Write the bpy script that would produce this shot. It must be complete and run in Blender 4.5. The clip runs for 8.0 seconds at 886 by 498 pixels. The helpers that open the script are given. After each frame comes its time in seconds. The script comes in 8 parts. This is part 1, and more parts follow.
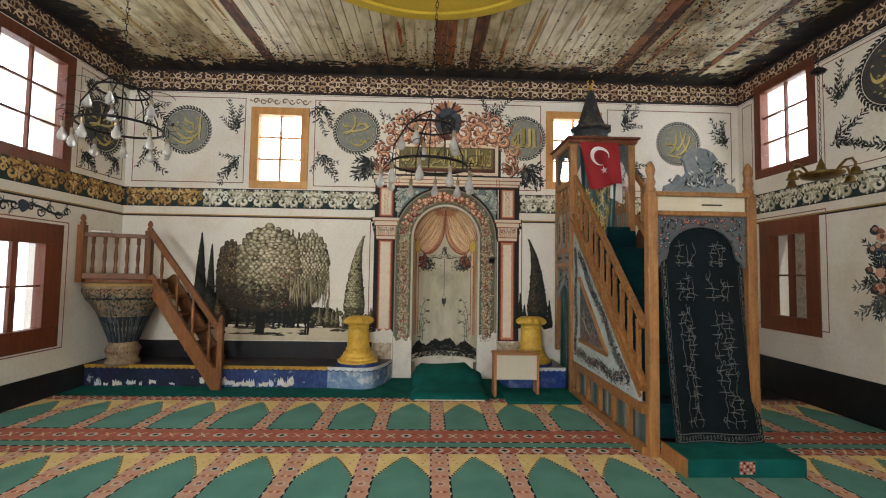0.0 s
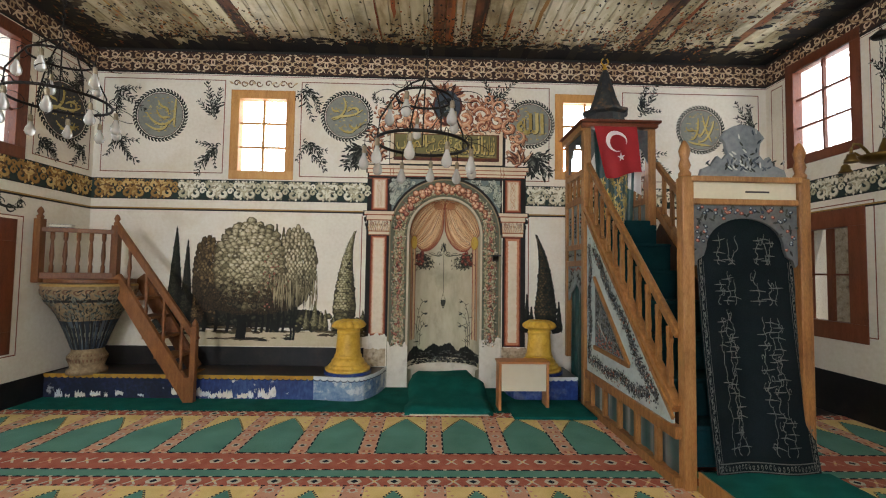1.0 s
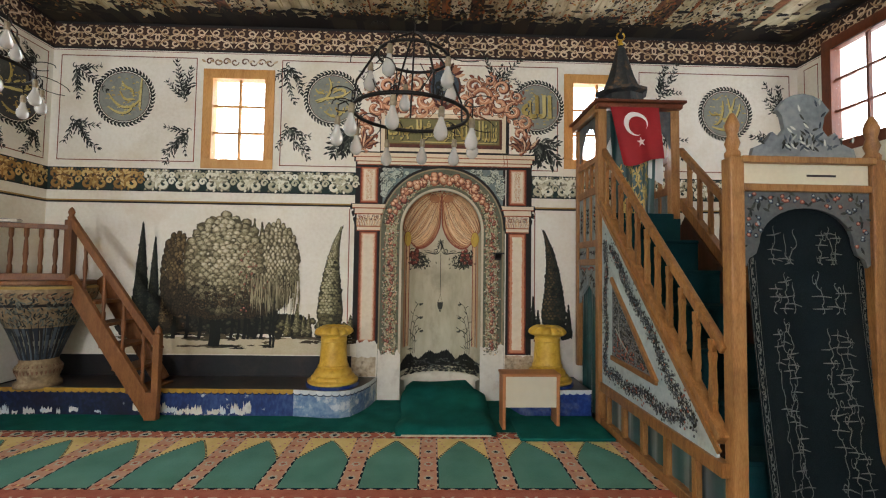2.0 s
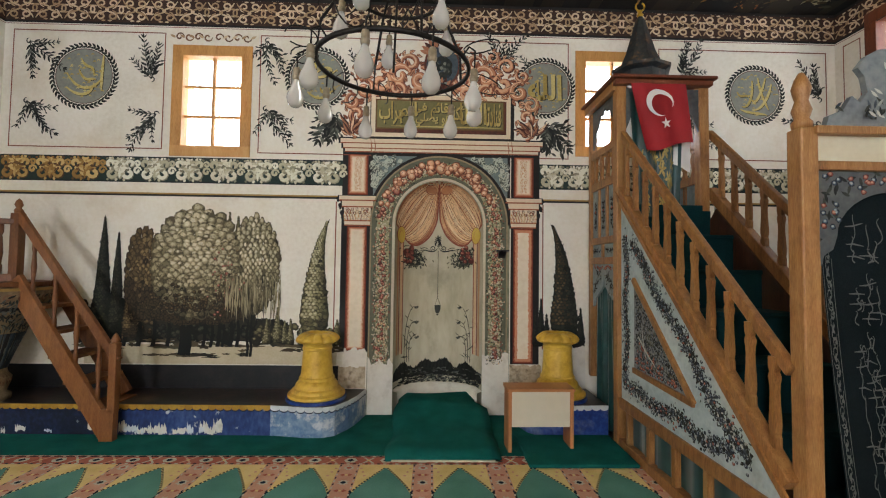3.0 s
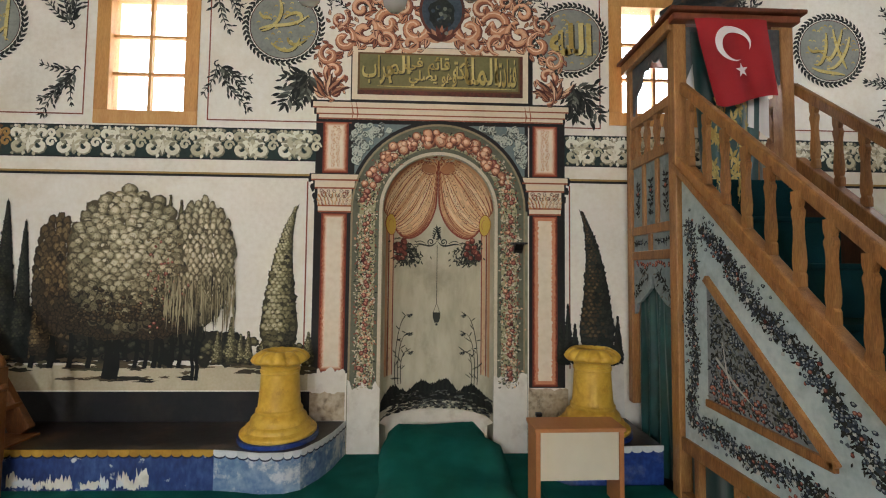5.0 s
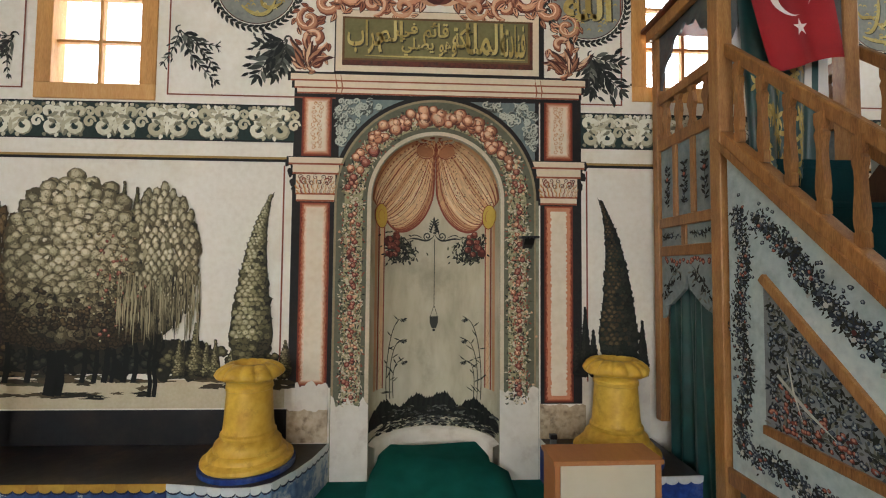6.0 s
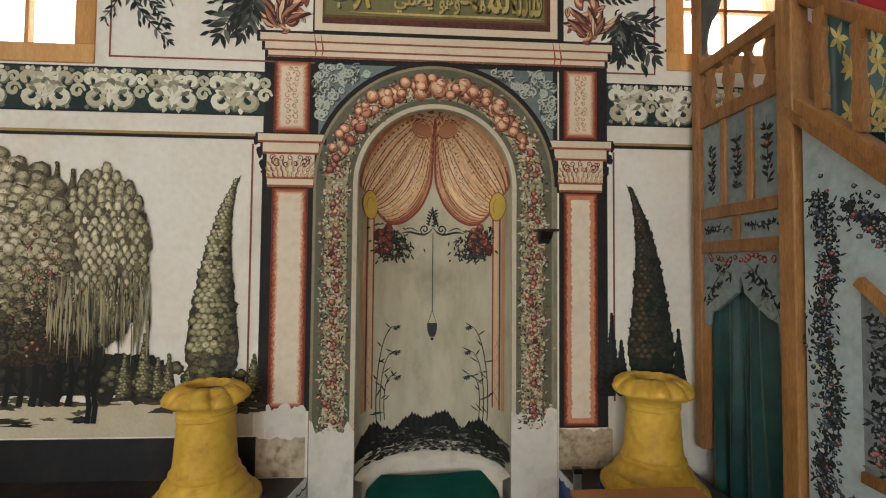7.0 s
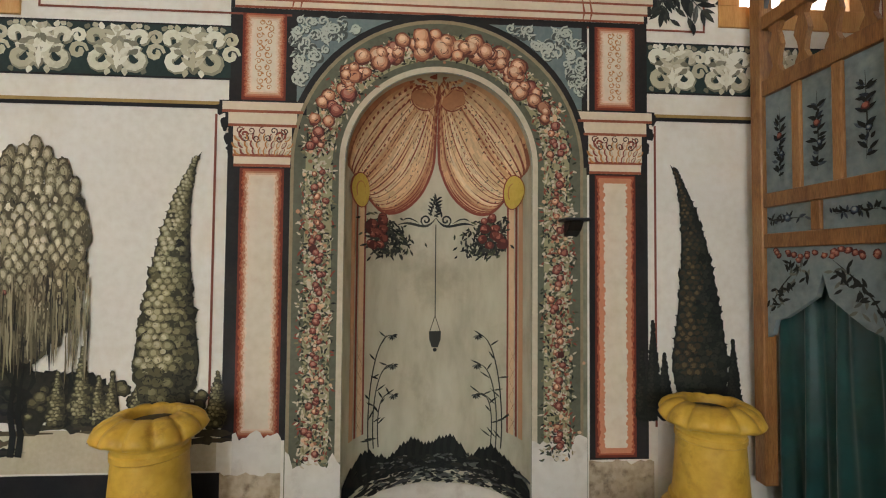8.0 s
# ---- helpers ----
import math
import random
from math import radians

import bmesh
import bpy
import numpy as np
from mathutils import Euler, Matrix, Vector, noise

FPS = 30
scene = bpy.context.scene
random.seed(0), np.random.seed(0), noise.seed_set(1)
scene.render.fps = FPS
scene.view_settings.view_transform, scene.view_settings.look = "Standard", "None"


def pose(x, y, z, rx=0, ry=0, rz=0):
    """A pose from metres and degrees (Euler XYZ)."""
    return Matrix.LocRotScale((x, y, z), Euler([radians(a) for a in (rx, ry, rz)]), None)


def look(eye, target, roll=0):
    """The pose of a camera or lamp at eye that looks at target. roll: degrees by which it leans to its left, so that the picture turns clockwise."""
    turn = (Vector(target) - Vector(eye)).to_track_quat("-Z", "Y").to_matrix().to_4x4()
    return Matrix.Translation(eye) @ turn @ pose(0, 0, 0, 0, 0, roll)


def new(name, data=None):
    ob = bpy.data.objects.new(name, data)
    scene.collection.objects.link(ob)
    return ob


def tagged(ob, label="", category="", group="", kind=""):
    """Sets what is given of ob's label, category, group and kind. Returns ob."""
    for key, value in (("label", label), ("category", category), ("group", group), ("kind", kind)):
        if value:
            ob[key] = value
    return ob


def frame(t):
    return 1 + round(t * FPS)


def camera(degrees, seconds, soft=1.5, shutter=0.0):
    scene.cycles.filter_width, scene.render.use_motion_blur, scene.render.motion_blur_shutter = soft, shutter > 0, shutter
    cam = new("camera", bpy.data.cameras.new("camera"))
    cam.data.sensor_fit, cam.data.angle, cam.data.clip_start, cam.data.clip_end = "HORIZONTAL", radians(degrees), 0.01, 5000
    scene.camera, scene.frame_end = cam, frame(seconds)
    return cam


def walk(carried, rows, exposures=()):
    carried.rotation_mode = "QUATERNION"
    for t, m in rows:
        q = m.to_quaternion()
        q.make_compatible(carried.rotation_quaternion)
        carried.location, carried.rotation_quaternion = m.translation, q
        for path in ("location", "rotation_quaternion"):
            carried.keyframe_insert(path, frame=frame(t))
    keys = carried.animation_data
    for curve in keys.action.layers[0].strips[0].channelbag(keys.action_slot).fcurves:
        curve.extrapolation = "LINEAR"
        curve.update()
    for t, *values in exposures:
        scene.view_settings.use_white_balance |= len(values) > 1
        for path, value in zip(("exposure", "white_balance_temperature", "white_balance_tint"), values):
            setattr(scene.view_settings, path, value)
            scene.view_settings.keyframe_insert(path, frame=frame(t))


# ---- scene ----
# camera and its walk
cam = camera(90.0, 8.0, soft=1.1)
PATH = [
    (0, (0.163, 0.315, 1.531), (0.221, 2.312, 1.637), 0.9),
    (0.5, (0.186, 0.601, 1.539), (0.239, 2.597, 1.641), 0.9),
    (1, (0.216, 0.9, 1.538), (0.267, 2.897, 1.637), 0.87),
    (1.5, (0.233, 1.202, 1.55), (0.288, 3.199, 1.644), 0.84),
    (3, (0.305, 2.05, 1.572), (0.359, 4.048, 1.653), 0.77),
    (3.5, (0.303, 2.311, 1.559), (0.364, 4.308, 1.645), 0.73),
    (4, (0.296, 2.569, 1.544), (0.36, 4.566, 1.633), 0.68),
    (4.5, (0.278, 2.819, 1.525), (0.351, 4.816, 1.623), 0.62),
    (6, (0.303, 3.57, 1.516), (0.389, 5.566, 1.607), 0.5),
    (6.5, (0.279, 3.833, 1.533), (0.386, 5.828, 1.612), 0.5),
    (7, (0.282, 4.098, 1.537), (0.397, 6.094, 1.609), 0.5),
    (7.5, (0.295, 4.34, 1.528), (0.408, 6.336, 1.6), 0.5),
    (8, (0.278, 4.585, 1.531), (0.396, 6.58, 1.595), 0.5),
]
walk(cam, [(t, look(eye, target, roll)) for t, eye, target, roll in PATH])
# ---- world, sun, exposure ----
scene.view_settings.exposure = -0.55
sky_world = bpy.data.worlds.new("sky")
scene.world = sky_world
sky_world.use_nodes = True
wn = sky_world.node_tree.nodes
sky_tex = wn.new("ShaderNodeTexSky")
sky_tex.sky_type, sky_tex.sun_disc = "NISHITA", False
sky_tex.sun_elevation, sky_tex.sun_rotation = radians(48), radians(150)
sky_world.node_tree.links.new(sky_tex.outputs[0], wn["Background"].inputs[0])
wn["Background"].inputs[1].default_value = 0.15
sun_data = bpy.data.lights.new("sun", "SUN")
sun_data.energy, sun_data.angle, sun_data.color = 2.0, radians(0.6), (1.0, 0.95, 0.86)
sun_ob = new("sun", sun_data)
sun_ob.matrix_world = look((2, -3, 8), (0, 2, 0))


def window_light(m, w, h, watts, colour=(0.915, 0.965, 1.05)):
    """Daylight that enters through one window opening."""
    d = bpy.data.lights.new("window_daylight", "AREA")
    d.shape, d.size, d.size_y, d.energy, d.color = "RECTANGLE", w, h, watts, colour
    ob = new("window_daylight", d)
    ob.matrix_world = m
    return ob


WALL_Y, LEFT_X, RIGHT_X, REAR_Y, CEIL_Z = 6.82, -4.285, 4.815, -3.2, 4.47
M_BACK = pose(0, WALL_Y, 0)
M_LEFT = pose(LEFT_X, 0, 0, 0, 0, 90)
M_RIGHT = pose(RIGHT_X, 0, 0, 0, 0, -90)
M_REAR = pose(0, REAR_Y, 0, 0, 0, 180)
# ---- materials ----
def srgb(r, g, b):
    return tuple(((c / 255 + 0.055) / 1.055) ** 2.4 if c > 10 else c / 255 / 12.92 for c in (r, g, b)) + (1,)


def mat(name, colours, rough=0.8, metal=0.0, fine=60.0, coarse=3.0, vary=0.25, bump=0.15, island=0.0, per_object=0.0, stretch=(1, 1, 1), stain=None, stain_amount=0.0, stain_scale=2.0, stain_edge=(0.52, 0.7), sheen=0.0, spec=0.4):
    """A surface with a colour spread over fine and coarse noise, island or object variation, stains and a fine relief."""
    m = bpy.data.materials.new(name)
    m.use_nodes = True
    nt = m.node_tree
    n, lk = nt.nodes, nt.links.new
    b = n["Principled BSDF"]
    tc = n.new("ShaderNodeTexCoord")
    mp = n.new("ShaderNodeMapping")
    mp.inputs["Scale"].default_value = stretch
    lk(tc.outputs["Object"], mp.inputs[0])
    na, nb = n.new("ShaderNodeTexNoise"), n.new("ShaderNodeTexNoise")
    na.inputs["Scale"].default_value, nb.inputs["Scale"].default_value = fine, coarse
    na.inputs["Detail"].default_value, nb.inputs["Detail"].default_value = 4, 5
    lk(mp.outputs[0], na.inputs["Vector"]), lk(mp.outputs[0], nb.inputs["Vector"])
    mix = n.new("ShaderNodeMath")
    mix.operation = "MULTIPLY_ADD"
    lk(na.outputs["Fac"], mix.inputs[0])
    mix.inputs[1].default_value = 0.5
    half = n.new("ShaderNodeMath")
    half.operation = "MULTIPLY"
    lk(nb.outputs["Fac"], half.inputs[0])
    half.inputs[1].default_value = 0.5
    lk(half.outputs[0], mix.inputs[2])
    fac = mix.outputs[0]
    if island or per_object:
        src = n.new("ShaderNodeNewGeometry").outputs["Random Per Island"] if island else n.new("ShaderNodeObjectInfo").outputs["Random"]
        amount = island or per_object
        sub = n.new("ShaderNodeMath")
        sub.operation = "SUBTRACT"
        lk(src, sub.inputs[0])
        sub.inputs[1].default_value = 0.5
        add = n.new("ShaderNodeMath")
        add.operation = "MULTIPLY_ADD"
        lk(sub.outputs[0], add.inputs[0])
        add.inputs[1].default_value = amount
        lk(fac, add.inputs[2])
        fac = add.outputs[0]
    ramp = n.new("ShaderNodeValToRGB")
    els = ramp.color_ramp.elements
    cs = list(colours)
    if len(cs) == 1:
        c = cs[0]
        cs = [tuple(x * (1 - vary) for x in c[:3]) + (1,), c, tuple(min(1, x * (1 + vary * 0.6)) for x in c[:3]) + (1,)]
    lo, hi = 0.28, 0.72
    els[0].position, els[0].color = lo, cs[0]
    els[1].position, els[1].color = hi, cs[-1]
    for i in range(1, len(cs) - 1):
        e = els.new(lo + (hi - lo) * i / (len(cs) - 1))
        e.color = cs[i]
    lk(fac, ramp.inputs[0])
    col = ramp.outputs[0]
    if stain:
        ns = n.new("ShaderNodeTexNoise")
        ns.inputs["Scale"].default_value, ns.inputs["Detail"].default_value = stain_scale, 8
        ns.inputs["Roughness"].default_value = 0.65
        lk(tc.outputs["Object"], ns.inputs["Vector"])
        rs = n.new("ShaderNodeValToRGB")
        rs.color_ramp.elements[0].position, rs.color_ramp.elements[1].position = stain_edge
        lk(ns.outputs["Fac"], rs.inputs[0])
        sc = n.new("ShaderNodeMath")
        sc.operation = "MULTIPLY"
        lk(rs.outputs[0], sc.inputs[0])
        sc.inputs[1].default_value = stain_amount
        mx = n.new("ShaderNodeMix")
        mx.data_type = "RGBA"
        lk(sc.outputs[0], mx.inputs["Factor"])
        lk(col, mx.inputs[6])
        mx.inputs[7].default_value = stain
        col = mx.outputs[2]
    lk(col, b.inputs["Base Color"])
    b.inputs["Roughness"].default_value, b.inputs["Metallic"].default_value = rough, metal
    b.inputs["Specular IOR Level"].default_value = spec
    if sheen:
        b.inputs["Sheen Weight"].default_value = sheen
    if bump:
        bp = n.new("ShaderNodeBump")
        bp.inputs["Strength"].default_value, bp.inputs["Distance"].default_value = bump, 0.01
        lk(fac if not (island or per_object) else mix.outputs[0], bp.inputs["Height"])
        lk(bp.outputs[0], b.inputs["Normal"])
    return m


def paint(name, *cols, island=0.9, rough=0.75, **k):
    return mat(name, [srgb(*c) for c in cols], rough=rough, fine=45, coarse=6, bump=0.08, island=island, **k)


PLASTER = mat("white_plaster", [srgb(222, 213, 195), srgb(234, 227, 212), srgb(241, 236, 224)], fine=25, coarse=1.2, bump=0.12, stain=srgb(204, 184, 146), stain_amount=0.45, stain_scale=1.1)
PATCH = mat("bare_plaster", [srgb(214, 206, 190), srgb(232, 226, 214)], fine=18, coarse=4, bump=0.25, stain=srgb(150, 128, 100), stain_amount=0.35, stain_scale=6)
OLD_PLASTER = mat("worn_plaster", [srgb(140, 118, 90), srgb(190, 172, 144), srgb(208, 194, 170)], fine=30, coarse=9, bump=0.4, stain=srgb(80, 58, 42), stain_amount=0.8, stain_scale=14)
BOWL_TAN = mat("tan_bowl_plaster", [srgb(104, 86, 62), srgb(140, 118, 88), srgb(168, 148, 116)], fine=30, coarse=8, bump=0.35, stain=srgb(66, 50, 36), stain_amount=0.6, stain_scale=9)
NICHE = mat("niche_paint", [srgb(166, 158, 132), srgb(194, 186, 160), srgb(210, 203, 180)], fine=14, coarse=2.5, bump=0.1, stretch=(1, 1, 0.35), stain=srgb(130, 120, 98), stain_amount=0.5, stain_scale=2.2)
DADO = mat("black_dado", [srgb(10, 10, 13), srgb(18, 18, 21), srgb(27, 26, 27)], rough=0.55, fine=30, coarse=3, stain=srgb(58, 48, 40), stain_amount=0.4, stain_scale=3)
ORANGE_WOOD = mat("honey_wood", [srgb(108, 68, 32), srgb(150, 102, 54), srgb(176, 130, 78)], rough=0.42, fine=40, coarse=5, stretch=(6, 6, 0.7), bump=0.1, stain=srgb(86, 52, 26), stain_amount=0.45, stain_scale=4, spec=0.5, per_object=0.15)
PALE_WOOD = mat("pale_window_wood", [srgb(176, 122, 62), srgb(202, 148, 84), srgb(214, 166, 104)], rough=0.5, fine=30, coarse=4, stretch=(5, 5, 0.8), bump=0.08, per_object=0.2)
BROWN_WOOD = mat("brown_window_wood", [srgb(86, 42, 24), srgb(112, 58, 34), srgb(128, 70, 44)], rough=0.45, fine=30, coarse=4, stretch=(5, 5, 0.8), bump=0.08, per_object=0.2)
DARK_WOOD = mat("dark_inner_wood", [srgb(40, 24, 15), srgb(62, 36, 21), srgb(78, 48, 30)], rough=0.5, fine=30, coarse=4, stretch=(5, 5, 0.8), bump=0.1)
STAIR_WOOD = mat("stair_wood", [srgb(86, 50, 24), srgb(118, 72, 36), srgb(140, 92, 50)], rough=0.5, fine=40, coarse=5, stretch=(5, 5, 0.8), bump=0.12, stain=srgb(70, 40, 20), stain_amount=0.4, stain_scale=4, per_object=0.2)
GREEN_CARPET = mat("green_carpet", [srgb(12, 70, 64), srgb(18, 90, 82), srgb(30, 110, 100)], rough=0.95, fine=220, coarse=5, bump=0.5, spec=0.1)
STEP_CARPET = mat("dark_green_carpet", [srgb(10, 40, 44), srgb(14, 50, 54), srgb(20, 62, 66)], rough=0.95, fine=220, coarse=5, bump=0.5, spec=0.1)
GREEN_SATIN = mat("green_satin", [srgb(4, 44, 43), srgb(7, 62, 59), srgb(13, 82, 77)], rough=0.32, fine=8, coarse=2, bump=0.1, sheen=0.4, spec=0.6)
YELLOW_POT = mat("yellow_paint", [srgb(184, 140, 44), srgb(212, 170, 64), srgb(226, 190, 88)], rough=0.45, fine=22, coarse=4, bump=0.3, stain=srgb(128, 86, 30), stain_amount=0.5, stain_scale=9, stain_edge=(0.56, 0.7))
BLUE_PEEL = mat("peeling_blue_paint", [srgb(16, 30, 74), srgb(34, 58, 112), srgb(74, 100, 146)], rough=0.6, fine=30, coarse=5, bump=0.3, stretch=(1, 1, 0.5), stain=srgb(212, 212, 206), stain_amount=0.95, stain_scale=5.5, stain_edge=(0.6, 0.64))
# dark copy of the flaking blue, for the ledge's shaded parts
BLUE_NAVY = mat("navy_shade_paint", [srgb(8, 12, 26), srgb(16, 24, 50), srgb(30, 46, 84)], rough=0.55, fine=30, coarse=5, bump=0.25, stain=srgb(170, 172, 172), stain_amount=0.8, stain_scale=6, stain_edge=(0.63, 0.68))
BLUE_SKY = mat("pale_blue_paint", [srgb(58, 88, 132), srgb(104, 132, 164), srgb(150, 170, 188)], rough=0.6, fine=24, coarse=4, bump=0.3, stain=srgb(214, 214, 210), stain_amount=0.8, stain_scale=7, stain_edge=(0.52, 0.62))
BLUE_PLAIN = mat("blue_paint", [srgb(10, 28, 84), srgb(22, 54, 124), srgb(46, 86, 152)], rough=0.55, fine=30, coarse=4, bump=0.2, stain=srgb(150, 160, 176), stain_amount=0.4, stain_scale=5)
LEDGE = mat("dark_ledge", [srgb(20, 19, 20), srgb(38, 34, 34), srgb(62, 54, 50)], rough=0.3, fine=20, coarse=3, bump=0.2, stain=srgb(120, 84, 50), stain_amount=0.4, stain_scale=3)
IRON = mat("black_iron", [srgb(20, 18, 16), srgb(34, 30, 28), srgb(48, 42, 36)], rough=0.5, metal=0.6, fine=60, coarse=8, bump=0.2)
BRASS = mat("aged_brass", [srgb(90, 70, 36), srgb(128, 104, 56), srgb(150, 124, 70)], rough=0.35, metal=0.9, fine=30, coarse=6, bump=0.1)
BULB_GLASS = mat("opal_bulb_glass", [srgb(226, 222, 214), srgb(240, 238, 232)], rough=0.12, fine=10, coarse=3, bump=0.0, spec=0.6)
SOCKET = mat("dull_lamp_socket", [srgb(96, 82, 62), srgb(132, 118, 94), srgb(150, 138, 116)], rough=0.45, metal=0.3, fine=60, coarse=9, bump=0.1)
GOLD = mat("gilt", [srgb(170, 130, 40), srgb(214, 172, 66)], rough=0.35, metal=0.7, fine=30, coarse=6, bump=0.1)
LAMINATE_WOOD = mat("beech_laminate", [srgb(168, 108, 64), srgb(188, 128, 80)], rough=0.4, fine=30, coarse=4, stretch=(6, 1, 6), bump=0.03)
LAMINATE_CREAM = mat("cream_laminate", [srgb(206, 196, 170), srgb(216, 207, 184)], rough=0.35, fine=10, coarse=2, bump=0.02)
RED_FLAG = mat("red_cloth", [srgb(118, 10, 18), srgb(146, 16, 24), srgb(160, 22, 30)], rough=0.7, fine=300, coarse=5, bump=0.15)
WHITE_CLOTH = mat("white_cloth", [srgb(226, 222, 216), srgb(240, 238, 234)], rough=0.8, fine=300, coarse=5, bump=0.1)
BLACK_CLOTH = mat("black_velvet", [srgb(12, 18, 20), srgb(18, 25, 28), srgb(26, 34, 37)], rough=0.9, fine=200, coarse=3, bump=0.3, spec=0.1)
SILVER_THREAD = mat("silver_thread", [srgb(50, 54, 52), srgb(84, 85, 80), srgb(106, 102, 94)], rough=0.6, fine=200, coarse=10, bump=0.2)
GREY_PANEL = mat("grey_blue_panel", [srgb(156, 174, 174), srgb(182, 197, 196), srgb(202, 212, 207)], rough=0.5, fine=30, coarse=4, bump=0.1, stain=srgb(110, 112, 106), stain_amount=0.4, stain_scale=5)
# darker copy of the panel grey: dim corner light put into the colour
HEAD_GREY = mat("shaded_worn_grey_board", [srgb(104, 116, 118), srgb(128, 140, 140), srgb(150, 158, 154)], rough=0.55, fine=30, coarse=4, bump=0.12, stain=srgb(90, 84, 78), stain_amount=0.5, stain_scale=6)
STONE_CREST = mat("grey_painted_crest", [srgb(96, 102, 106), srgb(124, 130, 132), srgb(146, 150, 148)], rough=0.6, fine=30, coarse=5, bump=0.2)
GATE_GREY = mat("dark_grey_board", [srgb(62, 66, 68), srgb(86, 90, 90), srgb(108, 108, 104)], rough=0.6, fine=30, coarse=5, bump=0.2, stain=srgb(96, 62, 46), stain_amount=0.5, stain_scale=7)
CREAM_PANEL = mat("cream_panel", [srgb(206, 196, 168), srgb(220, 212, 186)], rough=0.6, fine=30, coarse=3, bump=0.1)
DARK_CONE = mat("dark_painted_spire", [srgb(30, 34, 38), srgb(46, 50, 52), srgb(64, 66, 66)], rough=0.5, fine=30, coarse=8, bump=0.2, stain=srgb(140, 104, 60), stain_amount=0.6, stain_scale=9)
BLACK_PLASTIC = mat("black_plastic", [srgb(14, 14, 15), srgb(26, 26, 27)], rough=0.35, fine=40, coarse=6, bump=0.05)
BOOK_PAPER = mat("book_paper", [srgb(200, 190, 168), srgb(220, 212, 194)], rough=0.8, fine=80, coarse=6)

GLASS = bpy.data.materials.new("window_glass")
GLASS.use_nodes = True
gb = GLASS.node_tree.nodes["Principled BSDF"]
gb.inputs["Base Color"].default_value = (0.96, 0.97, 0.96, 1)
gb.inputs["Transmission Weight"].default_value, gb.inputs["Roughness"].default_value, gb.inputs["IOR"].default_value = 1.0, 0.08, 1.05

# painted colours
INK = paint("dark_leaf_paint", (24, 28, 26), (40, 44, 40), (58, 60, 52))
INK_LIGHT = paint("grey_leaf_paint", (88, 92, 84), (116, 116, 104))
LINE_RED = paint("red_line_paint", (120, 62, 44), (142, 82, 62), island=0.1)
LINE_BLACK = paint("black_line_paint", (22, 20, 20), (38, 34, 32), island=0.1)
LINE_GOLD = paint("ochre_line_paint", (150, 118, 58), (176, 144, 84), island=0.1)
BAND_GROUND = paint("brown_frieze_ground", (40, 25, 19), (58, 36, 27), (78, 48, 36), island=0.1)
BAND_SCROLL = paint("beige_scroll_paint", (170, 140, 106), (198, 172, 136), (214, 192, 160))
BAND_SHADE = paint("umber_scroll_shade", (104, 74, 54), (128, 94, 70))
GREEN_GROUND = paint("dark_green_ground", (24, 40, 36), (38, 58, 52), island=0.1)
ACANTHUS = paint("cream_acanthus", (186, 178, 148), (212, 206, 180), (228, 224, 204))
ACANTHUS_MID = paint("grey_acanthus_shade", (118, 114, 94), (150, 144, 120))
ACANTHUS_GOLD = paint("golden_acanthus", (150, 112, 58), (184, 146, 84), (206, 176, 116))
ACANTHUS_GOLD_MID = paint("brown_acanthus_shade", (84, 58, 34), (112, 80, 46))
DISC = mat("grey_disc_paint", [srgb(112, 116, 110), srgb(136, 138, 128), srgb(150, 150, 138)], fine=40, coarse=8, bump=0.1)
DISC_DARK = mat("dark_disc_paint", [srgb(52, 54, 54), srgb(70, 70, 68), srgb(84, 82, 76)], fine=40, coarse=8, bump=0.1)
GILT_PAINT = paint("gilt_letter_paint", (158, 134, 70), (186, 164, 96), (204, 186, 122), island=0.4)
LETTER_SHADE = paint("letter_shade_paint", (58, 56, 40), (76, 72, 52), island=0.2)
CORAL = paint("coral_paint", (158, 104, 76), (190, 138, 104), (214, 172, 136))
CORAL_DARK = paint("dark_coral_paint", (74, 34, 26), (108, 56, 42), (66, 42, 36))
PILASTER = mat("marbled_pilaster", [srgb(214, 198, 170), srgb(226, 212, 188), srgb(234, 222, 202)], fine=22, coarse=5, bump=0.1, stain=srgb(192, 150, 112), stain_amount=0.3, stain_scale=5)
PILASTER_EDGE = paint("pilaster_red_edge", (134, 66, 42), (168, 98, 66), island=0.1)
CORNICE = paint("cornice_cream", (216, 196, 166), (230, 214, 188), island=0.1)
SPANDREL = paint("blue_grey_spandrel", (98, 112, 112), (122, 134, 130), island=0.1)
ARCH_GREEN = mat("arch_green_paint", [srgb(98, 100, 80), srgb(128, 128, 104), srgb(156, 152, 126)], fine=24, coarse=5, bump=0.1, stain=srgb(66, 76, 64), stain_amount=0.6, stain_scale=4)
ROSE = paint("rose_paint", (140, 82, 64), (182, 124, 100), (210, 164, 136))
PEACH = paint("peach_fruit_paint", (164, 108, 78), (200, 150, 114), (220, 186, 150))
LEAF_GREEN = paint("leaf_green_paint", (40, 48, 34), (62, 68, 48), (88, 92, 66))
SUN_YELLOW = paint("yellow_rosette_paint", (190, 156, 50), (212, 182, 84))
TREE_DARK = paint("tree_shadow_paint", (16, 17, 13), (26, 26, 19), (40, 38, 28))
TREE_PALE = paint("tree_pale_paint", (138, 136, 106), (172, 168, 138), (196, 190, 162))
GROUND_SAND = paint("painted_path", (186, 172, 140), (208, 196, 168), island=0.2)
GROUND_DARK = paint("painted_ground_shade", (58, 50, 36), (88, 76, 54))
FLOWER_WHITE = paint("white_flower_paint", (168, 170, 162), (204, 204, 194))
FLOWER_BLUE = paint("blue_flower_paint", (34, 44, 54), (58, 68, 78), (78, 88, 96))
